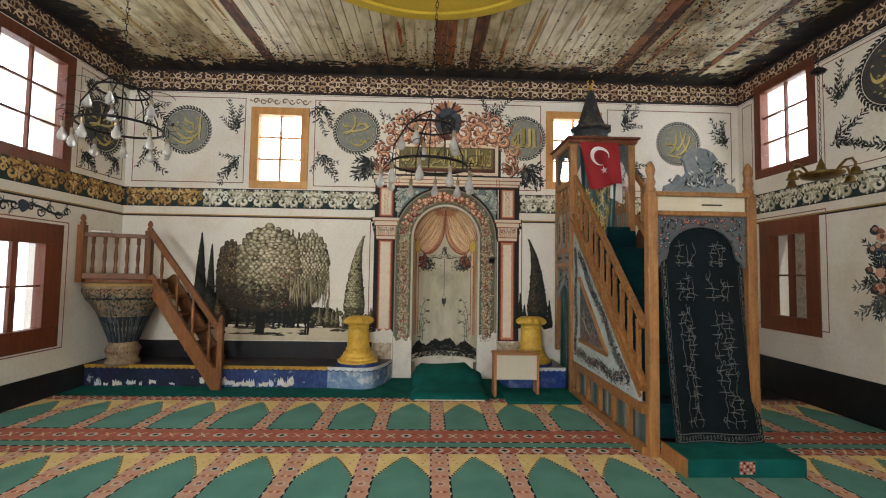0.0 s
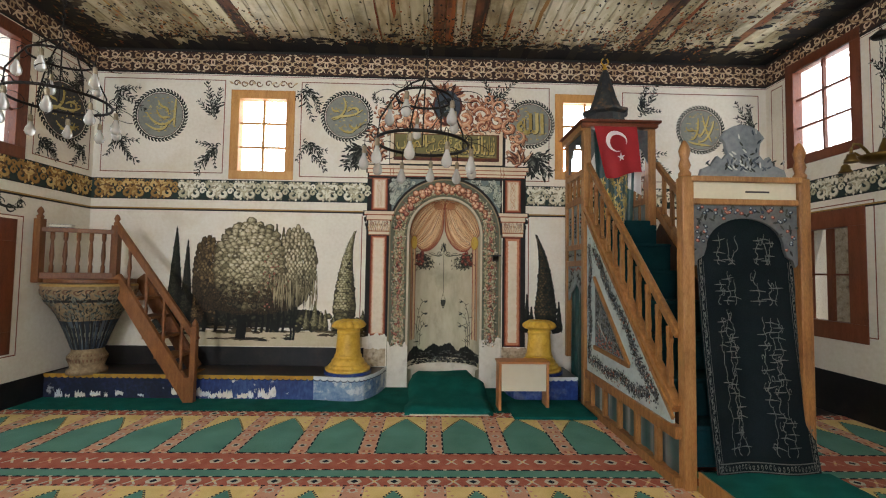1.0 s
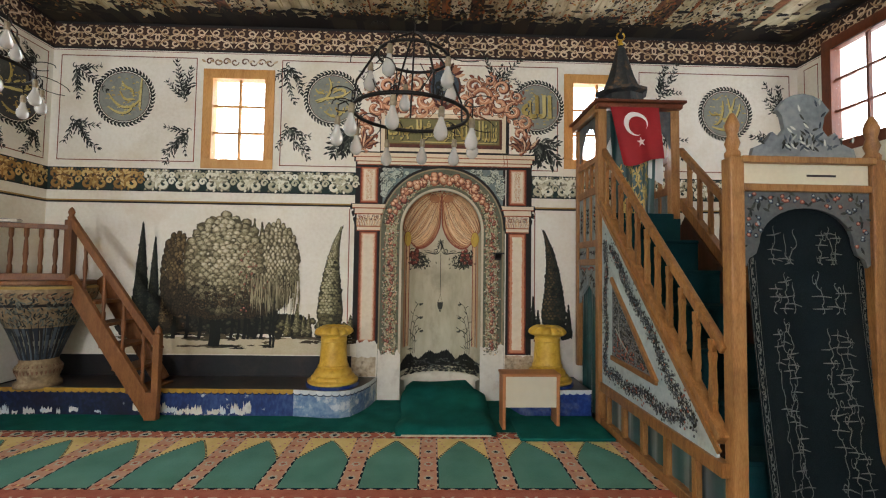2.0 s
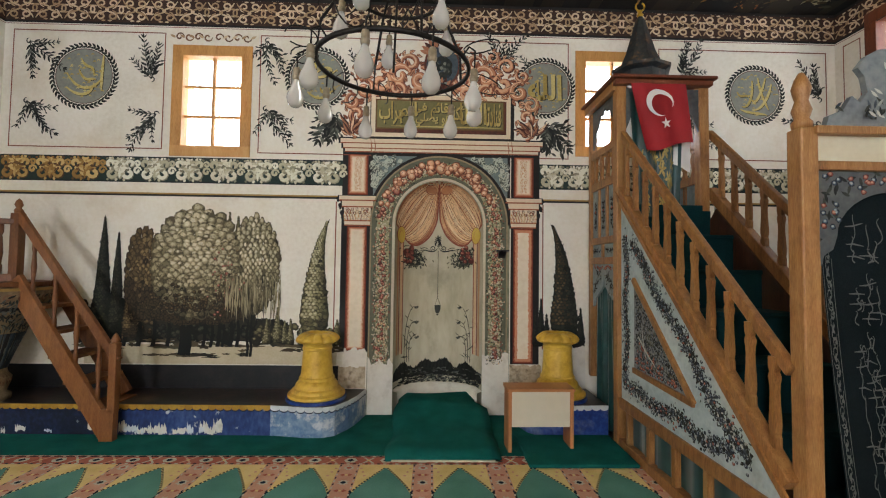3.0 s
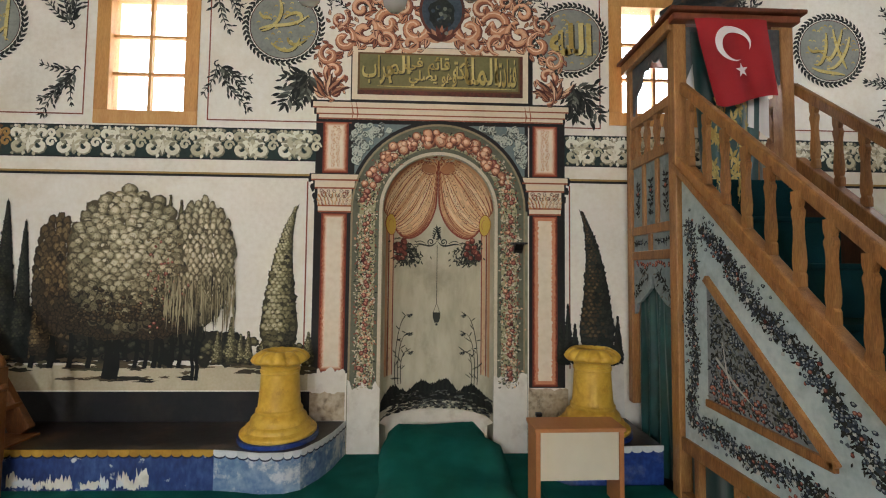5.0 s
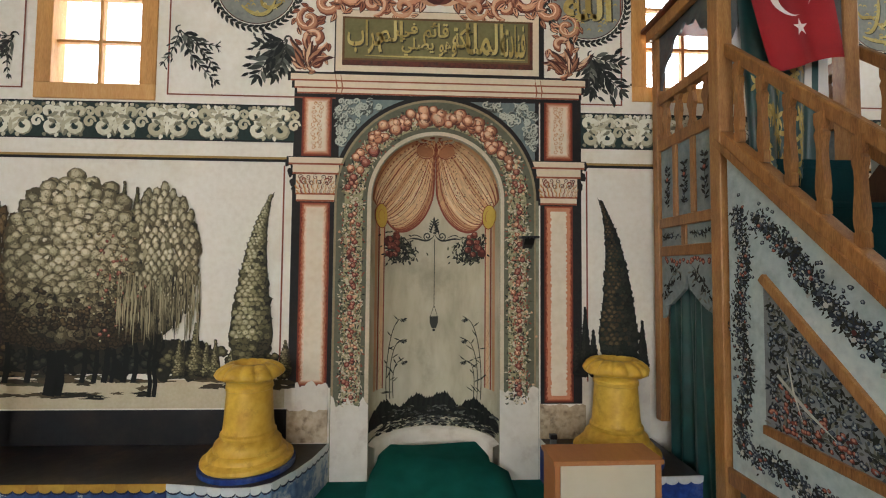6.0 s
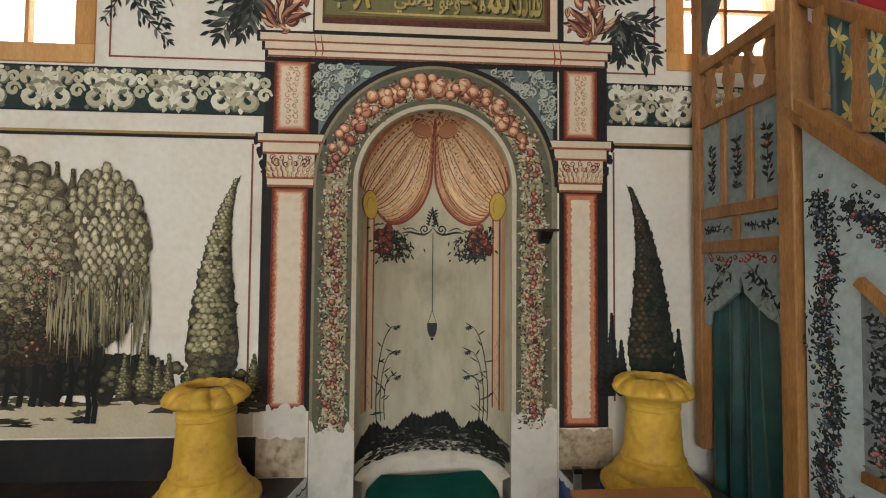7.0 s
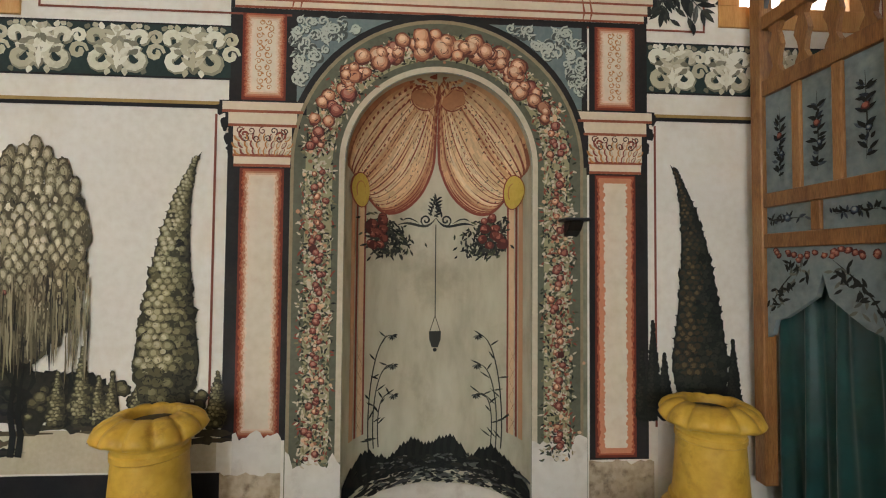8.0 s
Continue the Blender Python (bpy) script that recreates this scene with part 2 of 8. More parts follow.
FLOWER_RUST = paint("rust_flower_paint", (128, 68, 48), (166, 104, 76))
SCALLOP_YELLOW = paint("yellow_scallop", (150, 108, 30), (182, 142, 54), island=0.3)
SCALLOP_WHITE = paint("white_scallop", (196, 200, 200), (220, 222, 220), island=0.3)
RUG_GREEN = mat("rug_green", [srgb(66, 118, 106), srgb(88, 142, 128), srgb(106, 158, 144)], rough=0.95, fine=260, coarse=3, bump=0.5, sheen=0.04, spec=0.1)
RUG_RED = mat("rug_red", [srgb(148, 76, 62), srgb(178, 102, 84), srgb(194, 126, 106)], rough=0.95, fine=260, coarse=8, bump=0.5, spec=0.1)
RUG_PINK = mat("rug_pink", [srgb(184, 128, 106), srgb(208, 158, 134), srgb(220, 176, 154)], rough=0.95, fine=260, coarse=8, bump=0.5, spec=0.1)
RUG_YELLOW = mat("rug_yellow", [srgb(204, 174, 108), srgb(228, 202, 138), srgb(238, 218, 162)], rough=0.95, fine=260, coarse=6, bump=0.5, spec=0.1)
RUG_NAVY = mat("rug_navy", [srgb(18, 30, 42), srgb(28, 44, 56)], rough=0.95, fine=260, coarse=6, bump=0.4, spec=0.1)
RUG_WHITE = mat("rug_white", [srgb(190, 180, 160), srgb(210, 202, 184)], rough=0.95, fine=260, coarse=6, bump=0.4, spec=0.1)
PLANK = mat("painted_planks", [srgb(120, 100, 66), srgb(166, 148, 108), srgb(196, 182, 144), srgb(212, 200, 166), srgb(222, 212, 182), srgb(228, 218, 190)], rough=0.6, fine=9, coarse=0.9, island=0.16, bump=0.25, stretch=(1.6, 0.45, 1), stain=srgb(92, 68, 38), stain_amount=0.75, stain_scale=1.3, stain_edge=(0.5, 0.66))
CEIL_DARK = paint("ceiling_dark_paint", (14, 16, 18), (26, 26, 26), (44, 38, 30))
CEIL_MID = paint("ceiling_brown_paint", (60, 46, 30), (88, 70, 44), (70, 68, 52))
CEIL_OCHRE = paint("ceiling_ochre_paint", (150, 104, 44), (184, 138, 66), (168, 128, 78))
CEIL_YELLOW = paint("ceiling_yellow_ring", (196, 164, 40), (216, 188, 66), island=0.1)
CEIL_BLUE = paint("ceiling_blue_disc", (150, 164, 168), (172, 182, 180), island=0.1)
OLIVE = paint("olive_board_paint", (104, 98, 62), (128, 120, 78), island=0.1)
ORANGE_STREAK = paint("rust_plank_paint", (128, 66, 30), (164, 96, 48), (150, 84, 44))
PALE_STREAK = paint("pale_plank_paint", (150, 142, 112), (178, 168, 134), (164, 150, 108))

bb = BULB_GLASS.node_tree.nodes["Principled BSDF"]
bb.inputs["Transmission Weight"].default_value = 0.62
bb.inputs["Roughness"].default_value = 0.12
bb.inputs["IOR"].default_value = 1.2
PLANK_RUST = mat("rust_planks", [srgb(56, 34, 22), srgb(120, 70, 40), srgb(150, 96, 58), srgb(104, 80, 56)], rough=0.6, fine=12, coarse=1.2, island=0.4, bump=0.25, stretch=(2, 0.4, 1), stain=srgb(48, 36, 28), stain_amount=0.8, stain_scale=3, stain_edge=(0.48, 0.62))
TREE_SHADE = paint("tree_mid_shadow_paint", (52, 50, 36), (74, 72, 52), (88, 84, 60))

def tones(name, *cols):
    """A painter's row of tones, from shadow to light."""
    return [paint(name + "_tone", tuple(v * 0.92 for v in c), tuple(min(255, v * 1.07) for v in c), island=0.35) for c in cols]


OLIVE_TONES = tones("olive_tuft", (30, 28, 19), (60, 56, 37), (94, 88, 59), (131, 123, 88), (168, 158, 121), (197, 187, 152))
PALE_TONES = tones("pale_tuft", (35, 32, 23), (80, 72, 51), (120, 110, 82), (160, 148, 116), (194, 182, 150), (214, 204, 176))
BROWN_TONES = tones("brown_tuft", (32, 25, 16), (60, 48, 30), (94, 76, 48), (128, 107, 72), (158, 138, 100))
DARK_TONES = tones("dark_tuft", (14, 16, 14), (24, 27, 22), (38, 41, 32), (60, 60, 44))
BLUE_TONES = tones("blue_flower", (22, 28, 38), (48, 60, 76), (92, 104, 116), (160, 166, 164))
PEACH_TONES = tones("peach_fruit", (98, 52, 38), (152, 92, 66), (190, 132, 98), (216, 168, 132), (230, 194, 160))
ROSE_TONES = tones("rose_fruit", (84, 38, 32), (128, 66, 54), (164, 98, 80), (190, 134, 112))
CLOTH_TONES = tones("drape", (150, 92, 66), (186, 130, 92), (208, 162, 118), (222, 186, 142), (230, 202, 162))
EDGE_TONES = tones("marble_edge", (116, 46, 26), (158, 80, 50), (190, 126, 92), (210, 170, 138), (222, 198, 172))
RIM_CREAM = paint("arch_rim_paint", (190, 176, 148), (212, 200, 174), island=0.05)
RIM_TAN = paint("arch_outer_rim_paint", (132, 116, 88), (160, 144, 114), island=0.05)
BAND_PALE = paint("garland_ground_paint", (150, 146, 110), (168, 160, 122), island=0.05)
BAND_GREEN = paint("garland_edge_paint", (84, 86, 68), (108, 108, 88), island=0.06)
DRAPE = paint("drape_paint", (208, 172, 132), (224, 192, 152), island=0.06)
DRAPE_MID = paint("drape_fold_paint", (190, 142, 104), (202, 156, 118), island=0.08)
DRAPE_LINE = paint("drape_line_paint", (128, 62, 48), (148, 78, 58), island=0.1)
OCHRE_LINE = paint("ochre_scroll_paint", (176, 112, 56), (196, 138, 84), island=0.1)
SCROLL_PALE = paint("pale_scroll_paint", (170, 176, 162), (198, 200, 184), island=0.1)
SCROLL_DARK = paint("dark_scroll_paint", (64, 70, 66), (88, 92, 86), island=0.1)
# ---- building kit ----
def thing(name, label, category, m=None, group="", kind=""):
    ob = new(name)
    ob.empty_display_size = 0.1
    if m is not None:
        ob.matrix_world = m
    return tagged(ob, label, category, group, kind)


def link_mesh(name, me, material, parent=None, label="", m=None):
    for mm in material if isinstance(material, (list, tuple)) else [material]:
        me.materials.append(mm)
    ob = new(name, me)
    if parent is not None:
        ob.parent = parent
    if m is not None:
        ob.matrix_basis = m
    if label:
        ob["label"] = label
    return ob


def part(name, bm, material, parent=None, label="", smooth=False, m=None):
    me = bpy.data.meshes.new(name)
    bmesh.ops.recalc_face_normals(bm, faces=bm.faces)
    if smooth:
        for f in bm.faces:
            f.smooth = True
    bm.to_mesh(me)
    bm.free()
    return link_mesh(name, me, material, parent, label, m)


def structure(name, bm, material, label, category, m=None, smooth=False):
    ob = part(name, bm, material, None, "", smooth, m)
    return tagged(ob, label, category, "", "structure")


def box(bm, x0, x1, y0, y1, z0, z1, bevel=0.0):
    vs = [bm.verts.new(p) for p in ((x0, y0, z0), (x1, y0, z0), (x1, y1, z0), (x0, y1, z0), (x0, y0, z1), (x1, y0, z1), (x1, y1, z1), (x0, y1, z1))]
    fs = [bm.faces.new([vs[i] for i in q]) for q in ((0, 3, 2, 1), (4, 5, 6, 7), (0, 1, 5, 4), (1, 2, 6, 5), (2, 3, 7, 6), (3, 0, 4, 7))]
    if bevel:
        es = {e for f in fs for e in f.edges}
        bmesh.ops.bevel(bm, geom=list(es), offset=bevel, segments=2, affect="EDGES", profile=0.5)
    return bm


def boxed(*a, bevel=0.0):
    return box(bmesh.new(), *a, bevel=bevel)


def beam(bm, a, b, w, h, up=Vector((0, 0, 1)), bevel=0.0):
    """A bar of width w and height h from a to b."""
    a, b = Vector(a), Vector(b)
    d = (b - a).normalized()
    s = d.cross(up).normalized()
    u = s.cross(d).normalized()
    vs = []
    for p in (a, b):
        for i, j in ((-1, -1), (1, -1), (1, 1), (-1, 1)):
            vs.append(bm.verts.new(p + s * (w / 2 * i) + u * (h / 2 * j)))
    fs = [bm.faces.new([vs[i] for i in q]) for q in ((0, 1, 2, 3), (7, 6, 5, 4), (0, 4, 5, 1), (1, 5, 6, 2), (2, 6, 7, 3), (3, 7, 4, 0))]
    if bevel:
        bmesh.ops.bevel(bm, geom=list({e for f in fs for e in f.edges}), offset=bevel, segments=2, affect="EDGES", profile=0.5)
    return bm


def lathe(bm, prof, seg=24, cx=0.0, cy=0.0, wave=None, a0=0.0, a1=2 * math.pi):
    """Turns the profile of (radius, height) about the z axis."""
    full = abs(a1 - a0 - 2 * math.pi) < 1e-6
    n = seg if full else seg + 1
    rings = []
    for k, (r, z) in enumerate(prof):
        ring = []
        for i in range(n):
            a = a0 + (a1 - a0) * i / seg
            rr = r * (1 + (wave(k, a) if wave else 0))
            ring.append(bm.verts.new((cx + rr * math.cos(a), cy + rr * math.sin(a), z)))
        rings.append(ring)
    for p, q in zip(rings, rings[1:]):
        for i in range(n if full else n - 1):
            j = (i + 1) % n
            bm.faces.new((p[i], p[j], q[j], q[i]))
    if full:
        for ring in (rings[0], rings[-1]):
            if len(ring) > 2:
                bm.faces.new(ring)
    return bm


def tube(bm, pts, r, seg=8, r_end=None):
    """A round bar along the points."""
    pts = [Vector(p) for p in pts]
    rings = []
    up = Vector((0, 0, 1))
    for i, p in enumerate(pts):
        d = (pts[min(i + 1, len(pts) - 1)] - pts[max(i - 1, 0)]).normalized()
        ref = up if abs(d.dot(up)) < 0.95 else Vector((1, 0, 0))
        s = d.cross(ref).normalized()
        u = s.cross(d)
        rr = r if r_end is None else r + (r_end - r) * i / (len(pts) - 1)
        rings.append([bm.verts.new(p + s * (rr * math.cos(2 * math.pi * k / seg)) + u * (rr * math.sin(2 * math.pi * k / seg))) for k in range(seg)])
    for p, q in zip(rings, rings[1:]):
        for k in range(seg):
            bm.faces.new((p[k], p[(k + 1) % seg], q[(k + 1) % seg], q[k]))
    bm.faces.new(rings[0]), bm.faces.new(rings[-1])
    return bm


def extrude_outline(bm, pts, d0, d1, to3):
    """A solid from a flat outline: to3(u, v, d) places a point."""
    a = [bm.verts.new(to3(u, v, d0)) for u, v in pts]
    b = [bm.verts.new(to3(u, v, d1)) for u, v in pts]
    bm.faces.new(a), bm.faces.new(list(reversed(b)))
    for i in range(len(pts)):
        j = (i + 1) % len(pts)
        bm.faces.new((a[i], b[i], b[j], a[j]))
    return bm


class Paint:
    """Flat painting on a wall: polygons in (u, v), each coat a little proud of the one below."""

    def __init__(self, base=0.003, step=0.0004):
        self.v, self.f, self.mi, self.mats, self.base, self.step = [], [], [], [], base, step

    def depth(self, coat):
        return -(self.base + self.step * coat + (len(self.f) % 41) * self.step / 50)

    def slot(self, m):
        if m not in self.mats:
            self.mats.append(m)
        return self.mats.index(m)

    def poly(self, pts, m, coat=0):
        off = self.depth(coat)
        i = len(self.v)
        self.v += [(u, off, v) for u, v in pts]
        self.f.append(tuple(range(i, i + len(pts))))
        self.mi.append(self.slot(m))

    def rect(self, u0, u1, v0, v1, m, coat=0):
        self.poly([(u0, v0), (u1, v0), (u1, v1), (u0, v1)], m, coat)

    def border(self, u0, u1, v0, v1, w, m, coat=0):
        self.rect(u0, u1, v0, v0 + w, m, coat), self.rect(u0, u1, v1 - w, v1, m, coat)
        self.rect(u0, u0 + w, v0 + w, v1 - w, m, coat), self.rect(u1 - w, u1, v0 + w, v1 - w, m, coat)

    def disc(self, u, v, r, m, coat=0, n=24, ry=None, tilt=0.0, ragged=0.0):
        ry = ry or r
        c, s = math.cos(tilt), math.sin(tilt)
        pts = []
        for k in range(n):
            a = 2 * math.pi * k / n
            q = 1 + random.uniform(-ragged, ragged)
            x, y = r * q * math.cos(a), ry * q * math.sin(a)
            pts.append((u + c * x - s * y, v + s * x + c * y))
        self.poly(pts, m, coat)

    def ring(self, u, v, r0, r1, m, coat=0, n=48, a0=0.0, a1=2 * math.pi):
        for k in range(n):
            a, b = a0 + (a1 - a0) * k / n, a0 + (a1 - a0) * (k + 1) / n
            self.poly([(u + r * math.cos(t), v + r * math.sin(t)) for r, t in ((r0, a), (r1, a), (r1, b), (r0, b))], m, coat)

    def leaf(self, u, v, length, width, angle, m, coat=0, bend=0.0):
        c, s = math.cos(angle), math.sin(angle)
        pts = []
        for x, y in ((0, 0), (0.25, 0.4), (0.55, 0.5), (0.8, 0.28), (1, 0), (0.8, -0.22), (0.55, -0.4), (0.25, -0.34)):
            px, py = x * length, y * width + bend * length * x * x
            pts.append((u + c * px - s * py, v + s * px + c * py))
        self.poly(pts, m, coat)

    def stroke(self, pts, w, m, coat=0, taper=(0.2, 0.2), w_mid=None):
        """A brush stroke along the points; taper: its width at start and end."""
        n = len(pts)
        if n < 2:
            return
        left, right = [], []
        for i, (u, v) in enumerate(pts):
            a, b = pts[max(i - 1, 0)], pts[min(i + 1, n - 1)]
            dx, dy = b[0] - a[0], b[1] - a[1]
            q = math.hypot(dx, dy) or 1
            t = i / (n - 1)
            k = min(1, taper[0] + t * 4 * (1 - taper[0]), taper[1] + (1 - t) * 4 * (1 - taper[1]))
            h = w / 2 * k
            left.append((u - dy / q * h, v + dx / q * h)), right.append((u + dy / q * h, v - dx / q * h))
        off = self.depth(coat)
        i0 = len(self.v)
        for a, b in zip(left, right):
            self.v += [(a[0], off, a[1]), (b[0], off, b[1])]
        k = self.slot(m)
        for i in range(n - 1):
            self.f.append((i0 + 2 * i, i0 + 2 * i + 1, i0 + 2 * i + 3, i0 + 2 * i + 2))
            self.mi.append(k)

    def spiral(self, u, v, r, a0, turns, w, m, coat=0, flip=1, n=14, taper=(0.5, 0.7)):
        pts = []
        for k in range(n):
            t = k / (n - 1)
            a = a0 + flip * turns * 2 * math.pi * t
            q = r * (1 - 0.8 * t)
            pts.append((u + q * math.cos(a), v + q * math.sin(a)))
        self.stroke(pts, w, m, coat, taper)
        return pts

    def tuft(self, u, v, r, ry, row, coat, first=0, n=14, ragged=0.1, tilt=0.0):
        """A rounded brush tuft, built from shadow to light in a row of tones."""
        last = len(row) - first
        for k in range(last):
            q = 1 - 0.82 * (k / last) ** 1.15
            self.disc(u - 0.16 * r * k / last, v + 0.34 * ry * k / last, r * q, row[first + k], coat + 0.25 * k, max(8, n - k), ry=ry * q, ragged=ragged, tilt=tilt)

    def build(self, name, m, parent=None, label="", warp=None):
        me = bpy.data.meshes.new(name)
        me.from_pydata([warp(u, v, -d) for u, d, v in self.v] if warp else self.v, [], self.f)
        me.polygons.foreach_set("material_index", self.mi)
        return link_mesh(name, me, self.mats, parent, label, m)


def arc(u, v, r, a0, a1, n=12, ry=None):
    ry = ry or r
    return [(u + r * math.cos(a0 + (a1 - a0) * k / (n - 1)), v + ry * math.sin(a0 + (a1 - a0) * k / (n - 1))) for k in range(n)]


def bez(p0, p1, p2, p3, n=12):
    out = []
    for k in range(n):
        t = k / (n - 1)
        s = 1 - t
        out.append(tuple(s ** 3 * p0[i] + 3 * s * s * t * p1[i] + 3 * s * t * t * p2[i] + t ** 3 * p3[i] for i in (0, 1)))
    return out


def solid_with_openings(bm, u0, u1, z0, z1, d0, d1, openings):
    """A wall from u0 to u1, pierced by openings (u0, u1, z0, z1)."""
    us = sorted({u0, u1, *[o[0] for o in openings], *[o[1] for o in openings]})
    zs = sorted({z0, z1, *[o[2] for o in openings], *[o[3] for o in openings]})
    solid = {}
    for i in range(len(us) - 1):
        for k in range(len(zs) - 1):
            cu, cz = (us[i] + us[i + 1]) / 2, (zs[k] + zs[k + 1]) / 2
            solid[i, k] = not any(o[0] < cu < o[1] and o[2] < cz < o[3] for o in openings)
    vs = {}

    def vert(i, k, d):
        if (i, k, d) not in vs:
            vs[i, k, d] = bm.verts.new((us[i], d, zs[k]))
        return vs[i, k, d]

    for (i, k), on in solid.items():
        if not on:
            continue
        bm.faces.new((vert(i, k, d0), vert(i + 1, k, d0), vert(i + 1, k + 1, d0), vert(i, k + 1, d0)))
        bm.faces.new((vert(i, k, d1), vert(i, k + 1, d1), vert(i + 1, k + 1, d1), vert(i + 1, k, d1)))
        for di, dk, a, b in ((-1, 0, (0, 0), (0, 1)), (1, 0, (1, 1), (1, 0)), (0, -1, (1, 0), (0, 0)), (0, 1, (0, 1), (1, 1))):
            if not solid.get((i + di, k + dk), False):
                p, q = (i + a[0], k + a[1]), (i + b[0], k + b[1])
                bm.faces.new((vert(*p, d0), vert(*q, d0), vert(*q, d1), vert(*p, d1)))
    return bm
# ---- the room ----
WIN_B1 = (-2.505, -1.655, 2.72, 3.93)
WIN_B2 = (1.87, 2.72, 2.80, 3.98)
NX, NR, SPRING = 0.39, 0.475, 2.03
MIH = (-0.36, 1.155, -0.2, 2.79)
WIN_L1, WIN_L2 = (4.74, 5.84, 2.69, 4.115), (4.66, 5.80, 0.58, 2.03)
WIN_R1, WIN_R2 = (-6.47, -5.46, 2.925, 4.265), (-6.42, -5.46, 0.83, 2.30)
# BACK_L1 and BACK_L2 are unseen openings, added to light the hall
BACK_L1, BACK_L2 = (1.7, 2.8, 2.69, 4.05), (-1.6, -0.5, 2.69, 4.05)

floor_bm = boxed(LEFT_X, RIGHT_X, REAR_Y, WALL_Y + 0.6, -0.3, -0.012)
structure("floor", floor_bm, LEDGE, "boarded floor of the prayer hall under its carpets", "floor")
T = 0.45
structure("wall_north", solid_with_openings(bmesh.new(), LEFT_X - T, RIGHT_X + T, -0.3, CEIL_Z + 0.3, 0, T, [WIN_B1, WIN_B2, MIH]), PLASTER, "white plastered wall with painted friezes, medallions and trees", "wall", M_BACK)
structure("wall_west", solid_with_openings(bmesh.new(), REAR_Y - T, WALL_Y, -0.3, CEIL_Z + 0.3, 0, T, [WIN_L1, WIN_L2, BACK_L1, BACK_L2]), PLASTER, "white plastered side wall with painted friezes and windows", "wall", M_LEFT)
structure("wall_east", solid_with_openings(bmesh.new(), -WALL_Y, -REAR_Y + T, -0.3, CEIL_Z + 0.3, 0, T, [WIN_R1, WIN_R2, (-2.9, -1.9, 2.925, 4.265), (0.4, 1.4, 2.925, 4.265)]), PLASTER, "white plastered side wall with painted friezes and windows", "wall", M_RIGHT)
# unseen rear openings, added so that lamps can brighten wall and floor
ADDED_REAR_WINS = [(-3.3, -2.3, 1.0, 2.5), (-1.3, -0.3, 2.8, 4.1), (1.2, 2.2, 1.0, 2.5), (3.0, 4.0, 2.8, 4.1)]
structure("wall_south", solid_with_openings(bmesh.new(), -RIGHT_X, -LEFT_X, -0.3, CEIL_Z + 0.3, 0, T, ADDED_REAR_WINS), PLASTER, "plain white plastered wall with windows", "wall", M_REAR)

# black painted dado at the foot of the walls, the ledge runs before the rest of it
bm = bmesh.new()
box(bm, LEFT_X + 0.001, LEFT_X + 0.006, REAR_Y, WALL_Y, -0.01, 0.28)
structure("baseboard_west", bm, DADO, "black painted dado at the foot of the wall", "dado")
structure("baseboard_east", boxed(RIGHT_X - 0.006, RIGHT_X - 0.001, REAR_Y, WALL_Y, -0.01, 0.46), DADO, "black painted dado at the foot of the wall", "dado")
structure("baseboard_north", boxed(LEFT_X + 0.008, -0.66, WALL_Y - 0.006, WALL_Y - 0.001, 0.2, 0.51), DADO, "black painted dado above the ledge", "dado")

# ceiling of boards running towards the niche
bm = bmesh.new()
box(bm, LEFT_X - T, RIGHT_X + T, REAR_Y - T, WALL_Y + T, CEIL_Z + 0.03, CEIL_Z + 0.2)
x = LEFT_X - 0.02
rng = random.Random(4)
while x < RIGHT_X:
    w = rng.uniform(0.10, 0.16)
    dz = rng.uniform(0, 0.006)
    box(bm, x, min(x + w - 0.01, RIGHT_X + 0.02), REAR_Y - 0.02, WALL_Y + 0.02, CEIL_Z + dz, CEIL_Z + 0.034)
    x += w
ceiling_ob = structure("ceiling", bm, [PLANK, PLANK_RUST], "ceiling of old painted boards, worn grey, ochre and rust", "ceiling")
rq = random.Random(8)
for i0 in range(6, len(ceiling_ob.data.polygons), 6):
    px = ceiling_ob.data.polygons[i0].center.x
    rust = rq.random() < (0.28 if -0.5 < px < 1.0 or 2.4 < px < 3.0 else 0.02)
    for f in ceiling_ob.data.polygons[i0:i0 + 6]:
        f.material_index = 1 if rust else 0


def window(number, m, rect, wood, border, cols, rows, label, casement=False):
    """A window set in its opening: frame, glazing bars, panes and sill, with its reveal closed behind."""
    u0, u1, z0, z1 = rect
    t = tagged(new("window_%d" % number), label, "window", "", "structure")
    t.matrix_world = m
    b = border
    for name, r in (("frame_rail", (u0, u1, z0, z0 + b)), ("frame_rail", (u0, u1, z1 - b, z1)), ("frame_stile", (u0, u0 + b, z0 + b, z1 - b)), ("frame_stile", (u1 - b, u1, z0 + b, z1 - b))):
        part(name, boxed(r[0], r[1], -0.012, 0.11, r[2], r[3], bevel=0.004), wood, t)
    a0, a1, c0, c1 = u0 + b, u1 - b, z0 + b, z1 - b
    bar = 0.018
    for i in range(1, cols):
        u = a0 + (a1 - a0) * i / cols
        part("glazing_bar", boxed(u - bar * (2 if casement else 0.7), u + bar * (2 if casement else 0.7), 0.03, 0.075, c0, c1, bevel=0.003), wood, t)
    for k in range(1, rows):
        z = c0 + (c1 - c0) * k / rows
        part("glazing_bar", boxed(a0, a1, 0.034, 0.07, z - bar * 0.6, z + bar * 0.6), wood, t)
    for i in range(cols):
        for k in range(rows):
            g = part("pane", boxed(a0 + (a1 - a0) * i / cols, a0 + (a1 - a0) * (i + 1) / cols, 0.05, 0.053, c0 + (c1 - c0) * k / rows, c0 + (c1 - c0) * (k + 1) / rows), GLASS, t)
            g.visible_shadow = False
    return t


